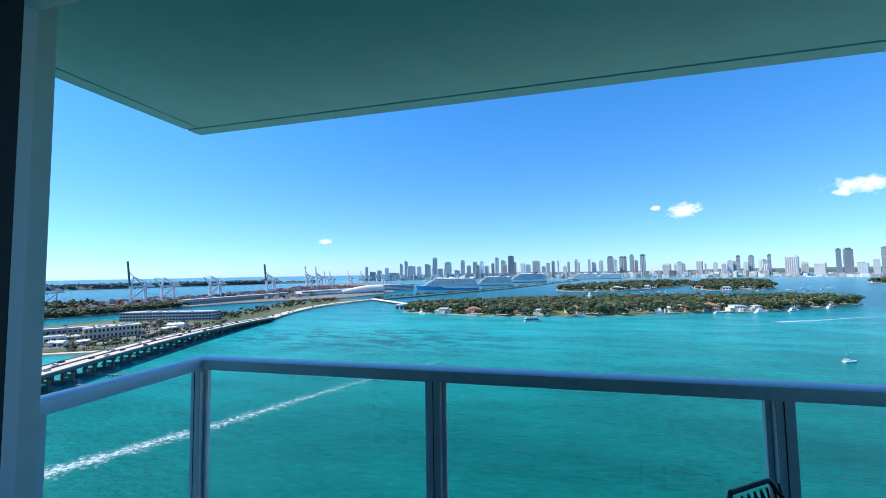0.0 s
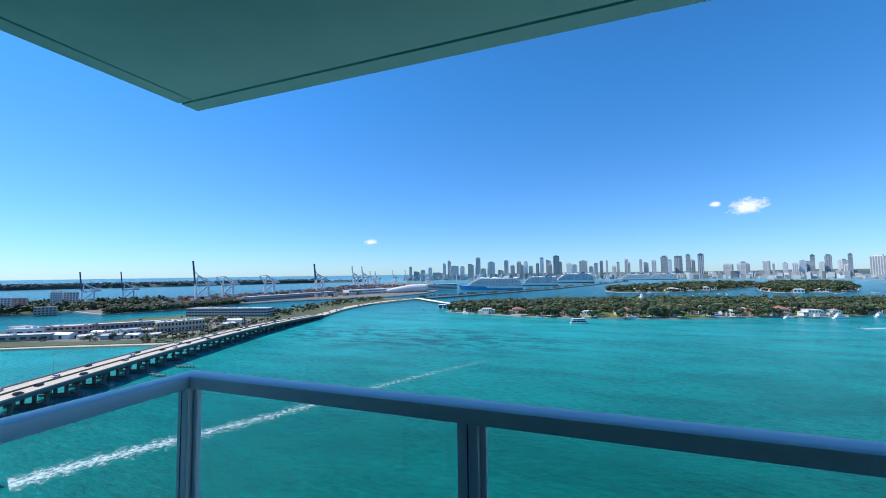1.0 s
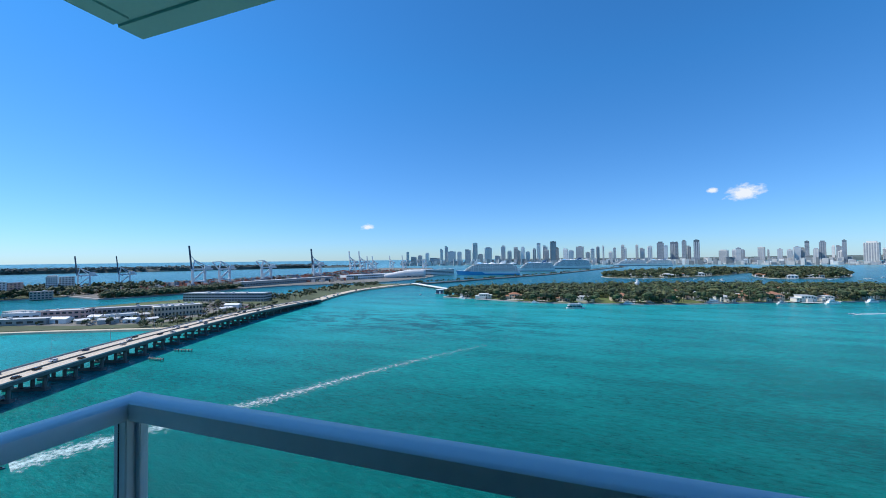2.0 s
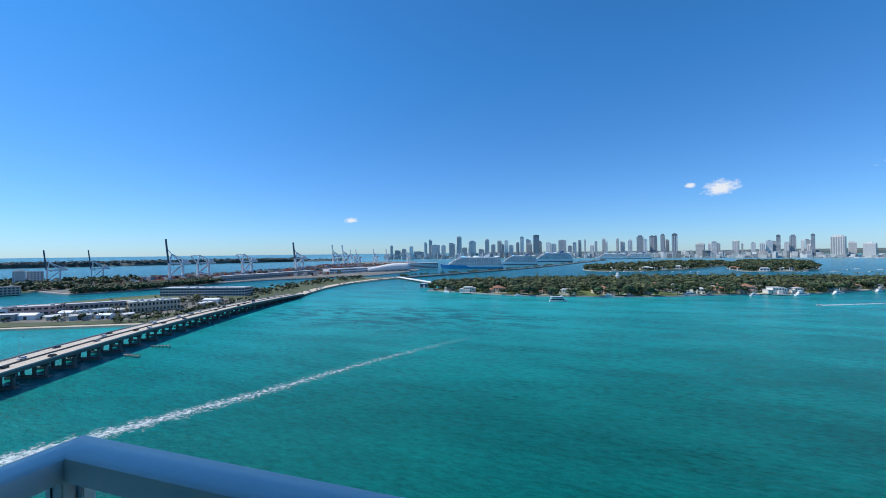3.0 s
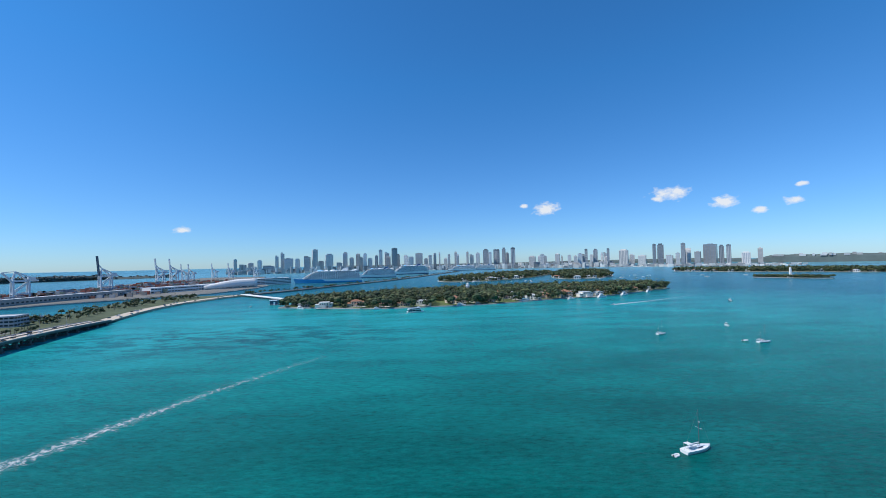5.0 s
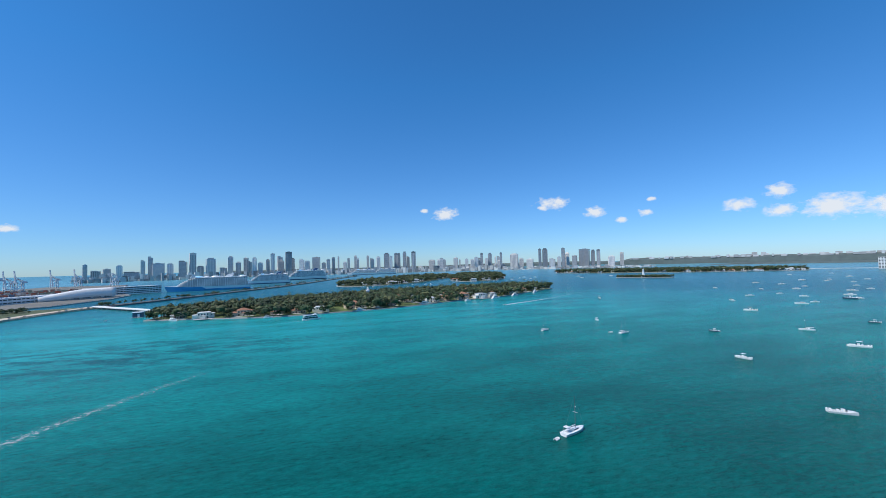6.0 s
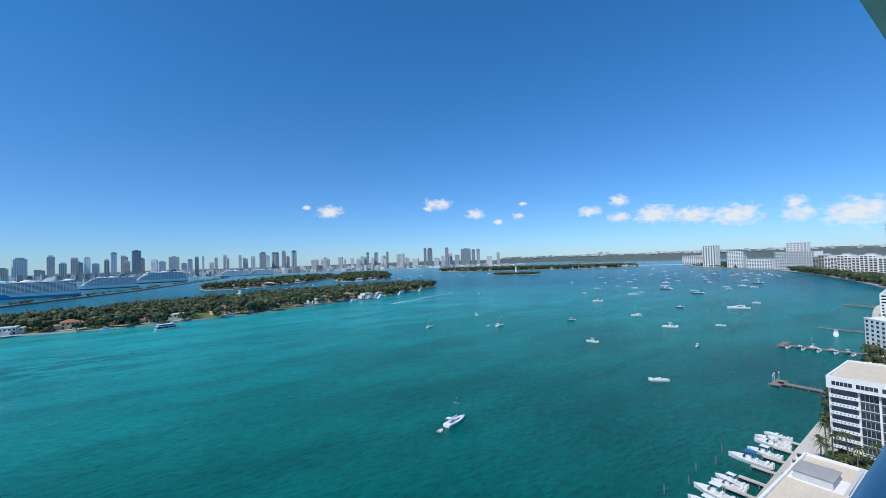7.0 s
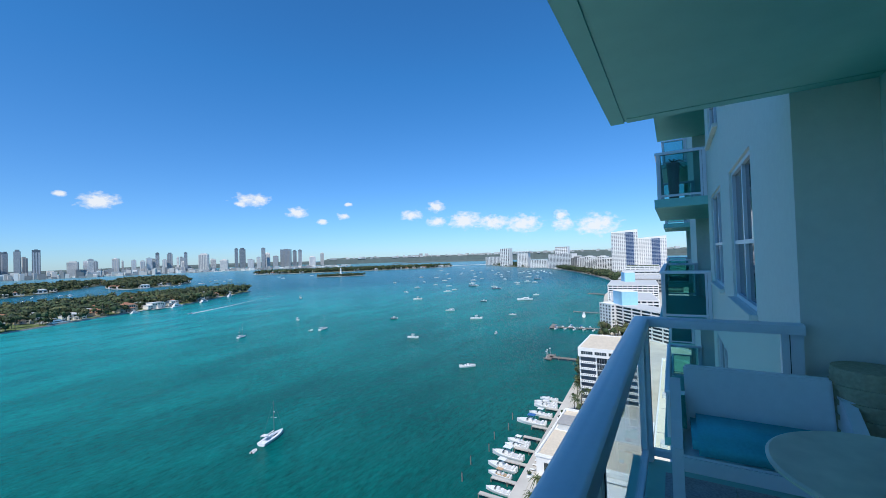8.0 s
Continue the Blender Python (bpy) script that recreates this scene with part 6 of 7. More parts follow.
part("canopy", Shape().loft([[(-2, -2, 2.4), (2, -2, 2.4), (2, 2, 2.4), (-2, 2, 2.4)], [(-0.1, -0.1, 3.2), (0.1, -0.1, 3.2), (0.1, 0.1, 3.2), (-0.1, 0.1, 3.2)]]), CANVAS_BLUE, s)
part("pole", Shape().tube((0, 0, 0), (0, 0, 3.1), 0.06, 0.06, 6), WHITE_TRIM, s)


def quay_apartments():
    """Eight storeys: white end bays with perforated balcony fronts, dark glazed middle bays, a white attic with a gravel roof."""
    t = thing("apartment_building", "white apartment block with balconies and sandy roof", "building", pose(186, 0, 1.8))
    w, y0, y1, fh, n = 31.0, 14.2, 38.5, 2.82, 7
    h = fh * n
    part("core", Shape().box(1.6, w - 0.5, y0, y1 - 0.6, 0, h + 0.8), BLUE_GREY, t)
    part("attic", Shape().box(-0.4, w, y0, y1 + 0.2, h + 0.8, h + 4.3), WHITE, t)
    part("roof", Shape().box(0.2, w - 0.6, y0 + 0.5, y1 - 0.4, h + 4.3, h + 4.42), CREAM_ROOF, t, "sandy gravel roof")
    for a, b, c, d in ((-0.4, 0.2, y0, y1 + 0.2), (w - 0.6, w, y0, y1 + 0.2), (0.2, w - 0.6, y1 - 0.4, y1 + 0.2)):
        part("parapet", Shape().box(a, b, c, d, h + 4.3, h + 4.8), WHITE, t)
    for y in (15.0, 20.8, 26.6, 32.4):
        att = part("window", Shape().box(-0.48, -0.3, y, y + 4.9, h + 2.0, h + 3.3), WINDOW_DARK, t)
        for k in range(4):
            part("mullion", Shape().box(-0.53, -0.49, y + 0.95 + k * 0.97, y + 1.03 + k * 0.97, h + 2.0, h + 3.3), WHITE_TRIM, att)
    hole = Shape().box(-0.03, 0.03, -0.14, 0.14, 0, 0.42).mesh("hole")
    hole.materials.append(BLUE_GREY)
    front = Shape().box(-0.08, 0.08, -3.4, 3.4, 0, 1.05).mesh("balcony_front")
    front.materials.append(WHITE)
    slab_me = Shape().box(0.1, 1.7, -3.5, 3.5, -0.16, 0).mesh("balcony_slab")
    slab_me.materials.append(WHITE)
    for k in range(n):
        z = k * fh + 0.6
        for y in (34.6, 18.2):
            part("balcony_slab", slab_me, None, t).location = (0, y, z)
            f = part("balcony_front", front, None, t)
            f.location = (0, y, z)
            for j in range(7):
                part("opening", hole, None, f).location = (-0.07, -2.7 + j * 0.9, 0.32)
            part("balcony_end", Shape().box(0.08, 1.6, y + 3.35, y + 3.5, z, z + 1.05), WHITE, t)
        for y in (24.1, 28.9):
            win = part("window", Shape().box(1.5, 1.66, y - 2.0, y + 2.0, z, z + 2.1), WINDOW_DARK, t)
            for j in range(3):
                part("mullion", Shape().box(1.44, 1.5, y - 1.0 + j * 0.98, y - 0.92 + j * 0.98, z, z + 2.1), STEEL_WHITE, win)
            part("window_rail", Shape().box(1.3, 1.44, y - 2.1, y + 2.1, z - 0.15, z + 0.06), STEEL_WHITE, t)
        for j in range(4):
            part("window", Shape().box(4 + j * 7, 7 + j * 7, y1 - 0.68, y1 - 0.55, z + 0.3, z + 1.8), WINDOW_DARK, t)
    for y in (14.5, 21.8, 26.5, 31.2, 38.2):
        part("pier", Shape().box(0.9, 1.6, y - 0.25, y + 0.25, 0, h + 0.8), WHITE, t)


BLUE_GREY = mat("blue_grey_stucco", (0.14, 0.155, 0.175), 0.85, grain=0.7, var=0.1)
quay_apartments()


def banded_block(name, label, cx, cy, turn, w, d, h, floors, bays, group="", band_share=0.45):
    """White floors with dark recessed window rows, divided by piers."""
    t = thing(name, label, "building", pose(cx, cy, 1.8, 0, 0, turn), group)
    fh = h / floors
    part("core", Shape().box(-w / 2 + 0.9, w / 2 - 0.9, -d / 2 + 0.9, d / 2 - 0.9, 0, h), WINDOW_DARK, t, "dark recessed glazing")
    band = Shape().box(-w / 2, w / 2, -d / 2, d / 2, 0, fh * band_share).mesh("floor_band")
    band.materials.append(WHITE)
    for k in range(floors):
        part("floor_band", band, None, t).location = (0, 0, k * fh)
    part("roof", Shape().box(-w / 2 - 0.2, w / 2 + 0.2, -d / 2 - 0.2, d / 2 + 0.2, h, h + 0.9), WHITE, t)
    part("roof_deck", Shape().box(-w / 2 + 0.6, w / 2 - 0.6, -d / 2 + 0.6, d / 2 - 0.6, h + 0.9, h + 1.0), PALE_ROOF, t)
    pier = Shape().box(-0.3, 0.3, -0.5, 0.5, 0, h).mesh("pier")
    pier.materials.append(WHITE)
    for i in range(bays + 1):
        for sg in (-1, 1):
            part("pier", pier, None, t).location = (-w / 2 + i * w / bays * 0.999, sg * (d / 2 - 0.55), 0)
    for i in range(max(2, int(bays * d / w)) + 1):
        k = max(2, int(bays * d / w))
        for sg in (-1, 1):
            part("pier", pier, None, t).location = (sg * (w / 2 - 0.45), -d / 2 + 0.4 + i * (d - 0.8) / k, 0)
    return t


# the long white block with pale blue lift towers
u = Vector((-0.74, -0.68)).normalized()
B_TURN = math.degrees(math.atan2(u.y, u.x)) + 180
c = Vector((360, 45)) + u * 48 + Vector((0.68, -0.74)) * 10
banded_block("long_apartment_building", "long white apartment block with rows of dark balconies", c.x, c.y, B_TURN, 96, 19, 21.4, 8, 9, band_share=0.34)
end = flat_block("end_wing", "white apartment wing facing the bay", 366, 47.5, 1.8, 16, 12, 22, B_TURN, 8, 4, WHITE, WHITE, ("w", "n", "s"), (0.45, 0.5), seed=31, clutter=0)


def lift_tower(x, y, z, w, d, h, turn):
    t = thing("lift_tower", "pale blue painted lift tower on a white roof", "rooftop tower", pose(x, y, z, 0, 0, turn))
    part("wall", Shape().box(-w / 2, w / 2, -d / 2, d / 2, 0, h), PALE_BLUE, t)
    part("coping", Shape().box(-w / 2 - 0.15, w / 2 + 0.15, -d / 2 - 0.15, d / 2 + 0.15, h, h + 0.35), WHITE, t)
    for k in range(3):
        part("vent", Shape().box(-w / 2 + 2 + k * 3, -w / 2 + 3 + k * 3, -d / 2 - 0.08, -d / 2 + 0.05, 0.6 + k, 1.4 + k), WHITE_TRIM, t)


lift_tower(364, 36, 24.1, 17, 13, 11.0, 30)
banded_block("apartment_building", "white low-rise apartment block with dark window bands", 430, 36, 8, 70, 40, 21, 7, 14)
banded_block("apartment_building", "white apartment block with flat roofs stepping back", 610, 50, 4, 90, 60, 21, 7, 16)
lift_tower(632, 58, 23.8, 22, 14, 13, 18)
flat_block("parking_deck", "long grey parking deck with open levels", 745, 36, 1.8, 110, 90, 21, 3, 4, 14, CONCRETE, PALE_ROOF, ("s", "w"), (0.9, 0.45), seed=41, clutter=8)
flat_block("parking_deck", "white stepped terrace building with planted roof", 890, 40, 1.8, 120, 100, 27, 3, 5, 12, WHITE, PALE_ROOF, ("s", "w"), (0.9, 0.4), seed=42, clutter=8)
flat_block("roof_pavilion", "white roof terrace pavilion above the parking deck", 905, 55, 28.9, 80, 60, 7, 3, 2, 10, WHITE, SCRUB, ("s", "w"), (0.85, 0.4), seed=43, clutter=2)


STRIP_BLUE = mat("deep_blue_glazing", (0.06, 0.10, 0.20), 0.2, grain=0.1, var=0.2, bump=0)


def bay_tower(cx, cy, turn, w, d, h, floors, bays, label, crown=True):
    t = thing("apartment_tower", label, "skyscraper", pose(cx, cy, 1.8, 0, 0, turn), "shore towers")
    fh = h / floors
    part("wall", Shape().box(-w / 2, w / 2, -d / 2, d / 2, 0, h), WHITE, t)
    if crown:
        part("crown", Shape().add([(-w / 2, -d / 2, h), (w / 2, -d / 2, h), (w / 2, d / 2, h), (-w / 2, d / 2, h), (-w / 2, -d / 2, h + 2), (w / 2, -d / 2, h + 7), (w / 2, d / 2, h + 7), (-w / 2, d / 2, h + 2)],
                                  [(4, 5, 6, 7), (0, 1, 5, 4), (1, 2, 6, 5), (2, 3, 7, 6), (3, 0, 4, 7)]), WHITE, t)
    bw = w / bays
    rows, strip = Shape(), Shape()
    for k in range(floors):
        for i in range(bays):
            u, z = -w / 2 + (i + 0.5) * bw, k * fh + fh * 0.2
            if abs(i - bays * 0.62) < bays * 0.15:
                strip.box(u - bw * 0.47, u + bw * 0.47, -d / 2 - 0.45, -d / 2 + 0.45, z, z + fh * 0.8)
            else:
                rows.box(u - bw * 0.32, u + bw * 0.32, -d / 2 - 0.25, -d / 2 + 0.25, z, z + fh * 0.62)
    tagged(part("window_row", rows, TOWER_GLASS, t), kind="stuff")
    tagged(part("glazed_strip", strip, STRIP_BLUE, t, "deep blue glazed strip"), kind="stuff")
    side = Shape()
    for k in range(floors):
        for i in range(max(2, int(d / 5))):
            y = -d / 2 + 2 + i * 5
            side.box(-w / 2 - 0.2, -w / 2 + 0.2, y - 1.2, y + 1.2, k * fh + fh * 0.2, k * fh + fh * 0.75)
    tagged(part("side_glazing", side, TOWER_GLASS, t), kind="stuff")
    return t


bay_tower(1116, 108, -82, 62, 26, 113, 32, 13, "tall white apartment tower with a blue glazed strip")
bay_tower(1156, 51, -82, 74, 26, 95, 27, 15, "broad white apartment tower with slanted roof line")


def stepped_apartments():
    """A long white building of staggered bays, each turned to the south, with dark balcony recesses between white piers."""
    t = thing("stepped_apartment_building", "long white apartment building of staggered bays above the trees", "building")
    for k in range(12):
        u = k / 11
        x, y, h = 1140 + 370 * u, 112 + 205 * u, 45 + 5 * (k % 3 == 1)
        part("bay", Shape().box(x, x + 46, y - 13, y + 15, 1.8, 1.8 + h), WHITE if k < 10 else CONCRETE, t)
        part("bay_roof", Shape().box(x + 4, x + 30, y - 8, y + 6, 1.8 + h, 5 + h), PALE_ROOF, t)
        recess, side = Shape(), Shape()
        for f in range(12):
            z = 3.2 + f * h / 12.6
            for a in (-11.5, -4.5, 2.5, 9.0):
                recess.box(x - 0.2, x + 0.2, y + a, y + a + 4.6, z, z + h / 12.6 * 0.62)
            for b in (4, 15, 26, 36):
                side.box(x + b, x + b + 6, y + 14.8, y + 15.2, z, z + h / 12.6 * 0.6)
        tagged(part("balcony_recess", recess, WINDOW_DARK, t), kind="stuff")
        tagged(part("side_window", side, WINDOW_DARK, t), kind="stuff")


stepped_apartments()
flat_block("apartment_building", "white hotel block with a tower on the built-up island", 1640, 395, 1.8, 130, 30, 60, 240, 12, 16, WHITE, PALE_ROOF, ("s",), (0.6, 0.5), seed=53)
flat_block("apartment_tower", "white tower block behind the hotel", 1730, 415, 1.8, 56, 24, 90, -98, 14, 6, WHITE, PALE_ROOF, ("s",), (0.6, 0.5), seed=54)
flat_block("apartment_building", "low white apartment building on the built-up island", 1735, 520, 1.8, 80, 24, 36, -98, 7, 10, WHITE, PALE_ROOF, ("s",), (0.6, 0.5), seed=55)
flat_block("apartment_tower", "white apartment tower with a projecting crown on the island", 1875, 640, 1.8, 60, 28, 72, -100, 13, 7, WHITE, PALE_ROOF, ("s",), (0.55, 0.5), seed=56)
flat_block("penthouse", "white projecting penthouse floor above an island tower", 1875, 640, 73.8, 74, 34, 5, -100, 1, 5, WHITE, PALE_ROOF, ("s",), (0.9, 0.3), seed=57, clutter=2)
flat_block("apartment_tower", "slim white apartment tower with dark vertical glazing", 2050, 800, 1.8, 62, 30, 96, -104, 12, 5, WHITE, PALE_ROOF, ("s",), (0.45, 0.75), seed=58)
flat_block("apartment_building", "long white apartment building on the built-up island", 2290, 970, 1.8, 140, 26, 50, -110, 8, 12, WHITE, PALE_ROOF, ("s",), (0.6, 0.5), seed=59)


# ---------------------------------------------------------------- docks and piers
def dock(x0, y0, x1, y1, w, label, piles=True, z=1.3):
    t = thing("dock", label, "dock", group="docks")
    part("walkway", Shape().beam((x0, y0, z), (x1, y1, z), w, 0.35), TIMBER if w > 2.2 else PAVING, t)
    n = max(2, int(math.hypot(x1 - x0, y1 - y0) / 5.5))
    d = Vector((x1 - x0, y1 - y0)).normalized()
    for i in range(n + 1):
        u = i / n
        for sg in (-1, 1):
            px, py = x0 + (x1 - x0) * u - d.y * w * 0.5 * sg, y0 + (y1 - y0) * u + d.x * w * 0.5 * sg
            part("pile", Shape().tube((px, py, -2), (px, py, z + (0.9 if piles else 0.1)), 0.16, 0.16, 6), TIMBER, t)
    return t


for x in (104, 113, 124, 133.5, 143, 153, 163, 173, 182):
    dock(x, 40, x, 50.5, 1.3, "short white finger dock on piles by the quay", False)
for i, x in enumerate((108.5, 118.5, 129, 138.5, 148, 158)):
    t = thing("mooring_pile", "dark timber mooring pile standing in the water", "pile", pose(x, 58.5 + (i % 2) * 2, 0), "mooring piles")
    part("post", Shape().tube((0, 0, -2), (0.1, 0.05, 2.8), 0.18, 0.16, 7), TIMBER, t)
    part("cap", Shape().tube((0.1, 0.05, 2.8), (0.1, 0.05, 3.05), 0.2, 0.03, 7), RUBBER, t)
dock(258, 48, 258, 72, 3.2, "grey timber fishing pier with lamps")
dock(252, 72, 264, 72, 4.5, "grey timber pier head")
for k, (px, py) in enumerate(((253.5, 73), (258, 73.6), (262.5, 73))):
    t = thing("pier_lamp", "white globe lamp on a pier post", "lamp", pose(px, py, 1.4), "pier lamps")
    part("post", Shape().tube((0, 0, 0), (0, 0, 4.0), 0.08, 0.07, 6), WHITE_TRIM, t)
    part("globe", Shape().tube((0, 0, 4.0), (0, 0, 4.7), 0.36, 0.3, 8), WHITE_TRIM, t)
dock(366, 56, 362, 97, 3.0, "marina pier lined with small boats")
dock(356, 97, 375, 99, 4.0, "white marina pier head")
dock(458, 69, 462, 100, 3.0, "narrow pier with mooring piles")
dock(650, 88, 662, 120, 3.0, "narrow white pier on timber piles")
dock(660, 95, 668, 120, 3.0, "narrow white pier on timber piles")


# ---------------------------------------------------------------- boats
def hull_shape(length, beam, side, sheer=0.25):
    """A boat's hull, bow towards +x."""
    rings, n = [], 10
    for i in range(n + 1):
        u = i / n
        x = -length / 2 + u * length
        b = beam / 2 * (0.86 + 0.14 * min(1, u * 3)) * (1 if u < 0.45 else max(0.02, 1 - ((u - 0.45) / 0.55) ** 2.2))
        z = side * (1 + sheer * u * u)
        fl = 0.72
        rings.append([(x - 0.0, -b * fl, -0.25), (x, b * fl, -0.25), (x, b, z * 0.7), (x, b * 1.02, z), (x, -b * 1.02, z), (x, -b, z * 0.7)])
    return Shape().loft(rings)


def motorboat(label, top=None, length=10.0, open_bow=True, hull=None):
    t = thing("motorboat", label, "boat", group="boats")
    be, s = length * 0.29, length * 0.105
    part("hull", hull_shape(length, be, s), hull or HULL_WHITE, t)
    part("deck", Shape().prism([(-length * 0.46, -be * 0.38), (length * 0.1, -be * 0.40), (length * 0.33, -be * 0.2), (length * 0.33, be * 0.2), (length * 0.1, be * 0.40), (-length * 0.46, be * 0.38)], s, s * 1.12), DECK_TAN if top == "tan" else CONSOLE_GREY, t, "sunken cockpit floor")
    part("foredeck", Shape().prism([(length * 0.12, -be * 0.38), (length * 0.30, -be * 0.24), (length * 0.40, -be * 0.06), (length * 0.40, be * 0.06), (length * 0.30, be * 0.24), (length * 0.12, be * 0.38)], s * 1.12, s * 1.45), HULL_WHITE, t)
    part("windscreen", Shape().loft([[(length * 0.13, -be * 0.33, s * 1.4), (length * 0.16, 0, s * 1.4), (length * 0.13, be * 0.33, s * 1.4), (length * 0.10, 0, s * 1.4)], [(length * 0.05, -be * 0.28, s * 2.2), (length * 0.08, 0, s * 2.2), (length * 0.05, be * 0.28, s * 2.2), (length * 0.03, 0, s * 2.2)]]), WINDOW_DARK, t)
    part("console", Shape().box(-length * 0.06, length * 0.06, -be * 0.2, be * 0.2, s * 1.1, s * 2.0), HULL_WHITE, t)
    part("seat", Shape().box(-length * 0.2, -length * 0.12, -be * 0.28, be * 0.28, s * 1.1, s * 1.6), HULL_WHITE, t)
    part("stern_bench", Shape().box(-length * 0.44, -length * 0.37, -be * 0.36, be * 0.36, s * 1.1, s * 1.55), HULL_WHITE, t)
    if top:
        m = {"white": HULL_WHITE, "blue": CANVAS_BLUE, "tan": CANVAS_TAN}[top]
        part("hardtop", Shape().box(-length * 0.17, length * 0.09, -be * 0.34, be * 0.34, s * 3.05, s * 3.2), m, t, top + " top", 0.04)
        for x in (-length * 0.15, length * 0.06):
            for y in (-be * 0.3, be * 0.3):
                part("top_post", Shape().tube((x, y, s * 1.1), (x, y, s * 3.1), 0.035, 0.035, 5), STEEL_WHITE, t)
    for y in (-be * 0.16, be * 0.16):
        part("outboard_engine", Shape().box(-length * 0.555, -length * 0.49, y - 0.25, y + 0.25, s * 0.3, s * 1.75), HULL_WHITE, t, "", 0.05)
    return t


def yacht(label, length=18.0):
    t = thing("motor_yacht", label, "boat", group="yachts")
    be, s = length * 0.25, length * 0.10
    part("hull", hull_shape(length, be, s, 0.35), HULL_WHITE, t)
    part("saloon", Shape().prism([(-length * 0.36, -be * 0.4), (length * 0.12, -be * 0.4), (length * 0.26, -be * 0.15), (length * 0.26, be * 0.15), (length * 0.12, be * 0.4), (-length * 0.36, be * 0.4)], s, s * 2.1), HULL_WHITE, t)
    part("window", Shape().prism([(-length * 0.3, -be * 0.41), (length * 0.12, -be * 0.41), (length * 0.25, -be * 0.17), (length * 0.25, be * 0.17), (length * 0.12, be * 0.41), (-length * 0.3, be * 0.41)], s * 1.45, s * 1.85), WINDOW_DARK, t)
    part("flybridge", Shape().prism([(-length * 0.3, -be * 0.34), (length * 0.04, -be * 0.34), (length * 0.1, 0), (length * 0.04, be * 0.34), (-length * 0.3, be * 0.34)], s * 2.1, s * 2.6), HULL_WHITE, t)
    part("hardtop", Shape().box(-length * 0.24, 0, -be * 0.32, be * 0.32, s * 3.3, s * 3.42), HULL_WHITE, t)
    for x in (-length * 0.22, -length * 0.02):
        for y in (-be * 0.28, be * 0.28):
            part("top_post", Shape().tube((x, y, s * 2.5), (x, y, s * 3.32), 0.06, 0.06, 5), HULL_WHITE, t)
    part("mast", Shape().tube((-length * 0.15, 0, s * 3.4), (-length * 0.17, 0, s * 4.6), 0.08, 0.04, 5), HULL_WHITE, t)
    return t


def sailboat(label, length=11.5, mast=13.0, masts=1):
    t = thing("sailboat", label, "boat", group="sailboats")
    be, s = length * 0.31, 1.05
    part("hull", hull_shape(length, be, s, 0.2), HULL_WHITE, t)
    part("cabin", Shape().loft([[(-length * 0.12, -be * 0.26, s), (length * 0.26, -be * 0.14, s), (length * 0.26, be * 0.14, s), (-length * 0.12, be * 0.26, s)],
                                [(-length * 0.10, -be * 0.22, s + 0.55), (length * 0.2, -be * 0.11, s + 0.45), (length * 0.2, be * 0.11, s + 0.45), (-length * 0.10, be * 0.22, s + 0.55)]]), HULL_WHITE, t)
    part("porthole_strip", Shape().box(-length * 0.08, length * 0.14, -be * 0.245, be * 0.245, s + 0.2, s + 0.33), WINDOW_DARK, t)
    part("cockpit", Shape().box(-length * 0.36, -length * 0.2, -be * 0.16, be * 0.16, s, s + 0.1), CONSOLE_GREY, t, "shaded cockpit well")
    part("sprayhood", Shape().box(-length * 0.2, -length * 0.1, -be * 0.24, be * 0.24, s + 0.5, s + 1.15), HULL_WHITE, t, "", 0.08)
    part("bimini", Shape().box(-length * 0.42, -length * 0.26, -be * 0.26, be * 0.26, s + 1.85, s + 1.95), HULL_WHITE, t)
    for x in (-length * 0.41, -length * 0.27):
        for y in (-be * 0.24, be * 0.24):
            part("bimini_post", Shape().tube((x, y, s), (x, y, s + 1.86), 0.025, 0.025, 5), STEEL_WHITE, t)
    spots = [(length * 0.08, mast)] + ([(-length * 0.3, mast * 0.75)] if masts == 2 else [])
    for mx, mh in spots:
        part("mast", Shape().tube((mx, 0, s), (mx, 0, mh), 0.10, 0.07, 7), MAST_GREY, t)
        part("spreader", Shape().beam((mx, -1.3, mh * 0.55), (mx, 1.3, mh * 0.55), 0.09, 0.05), HULL_WHITE, t)
        part("boom", Shape().tube((mx, 0, s + 1.3), (mx - length * 0.36, 0, s + 1.4), 0.08, 0.08, 6), MAST_GREY, t)
        part("furled_sail", Shape().tube((mx - 0.2, 0, s + 1.5), (mx - length * 0.34, 0, s + 1.55), 0.17, 0.12, 7), HULL_WHITE, t)
        part("radar", Shape().tube((mx + 0.25, 0, mh * 0.68), (mx + 0.25, 0, mh * 0.68 + 0.25), 0.25, 0.25, 8), HULL_WHITE, t)
        part("forestay", Shape().tube((length * 0.49, 0, s * 1.2), (mx, 0, mh), 0.018, 0.018, 4), MAST_GREY, t)
        part("backstay", Shape().tube((-length * 0.49, 0, s), (mx, 0, mh), 0.018, 0.018, 4), MAST_GREY, t)
    return t


def dinghy(label):
    t = thing("dinghy", label, "boat", group="dinghies")
    s = Shape()
    for y in (-0.7, 0.7):
        s.tube((-1.6, y, 0.3), (0.8, y, 0.3), 0.28, 0.28, 8).tube((0.8, y, 0.3), (1.7, 0, 0.42), 0.28, 0.2, 8)
    part("tube", s, HULL_WHITE, t, "white inflatable tubes")
    part("floor", Shape().box(-1.4, 1.1, -0.5, 0.5, 0.1, 0.22), CONSOLE_GREY, t)
    part("outboard_engine", Shape().box(-1.95, -1.6, -0.16, 0.16, 0.2, 0.9), RUBBER, t, "", 0.03)
    return t


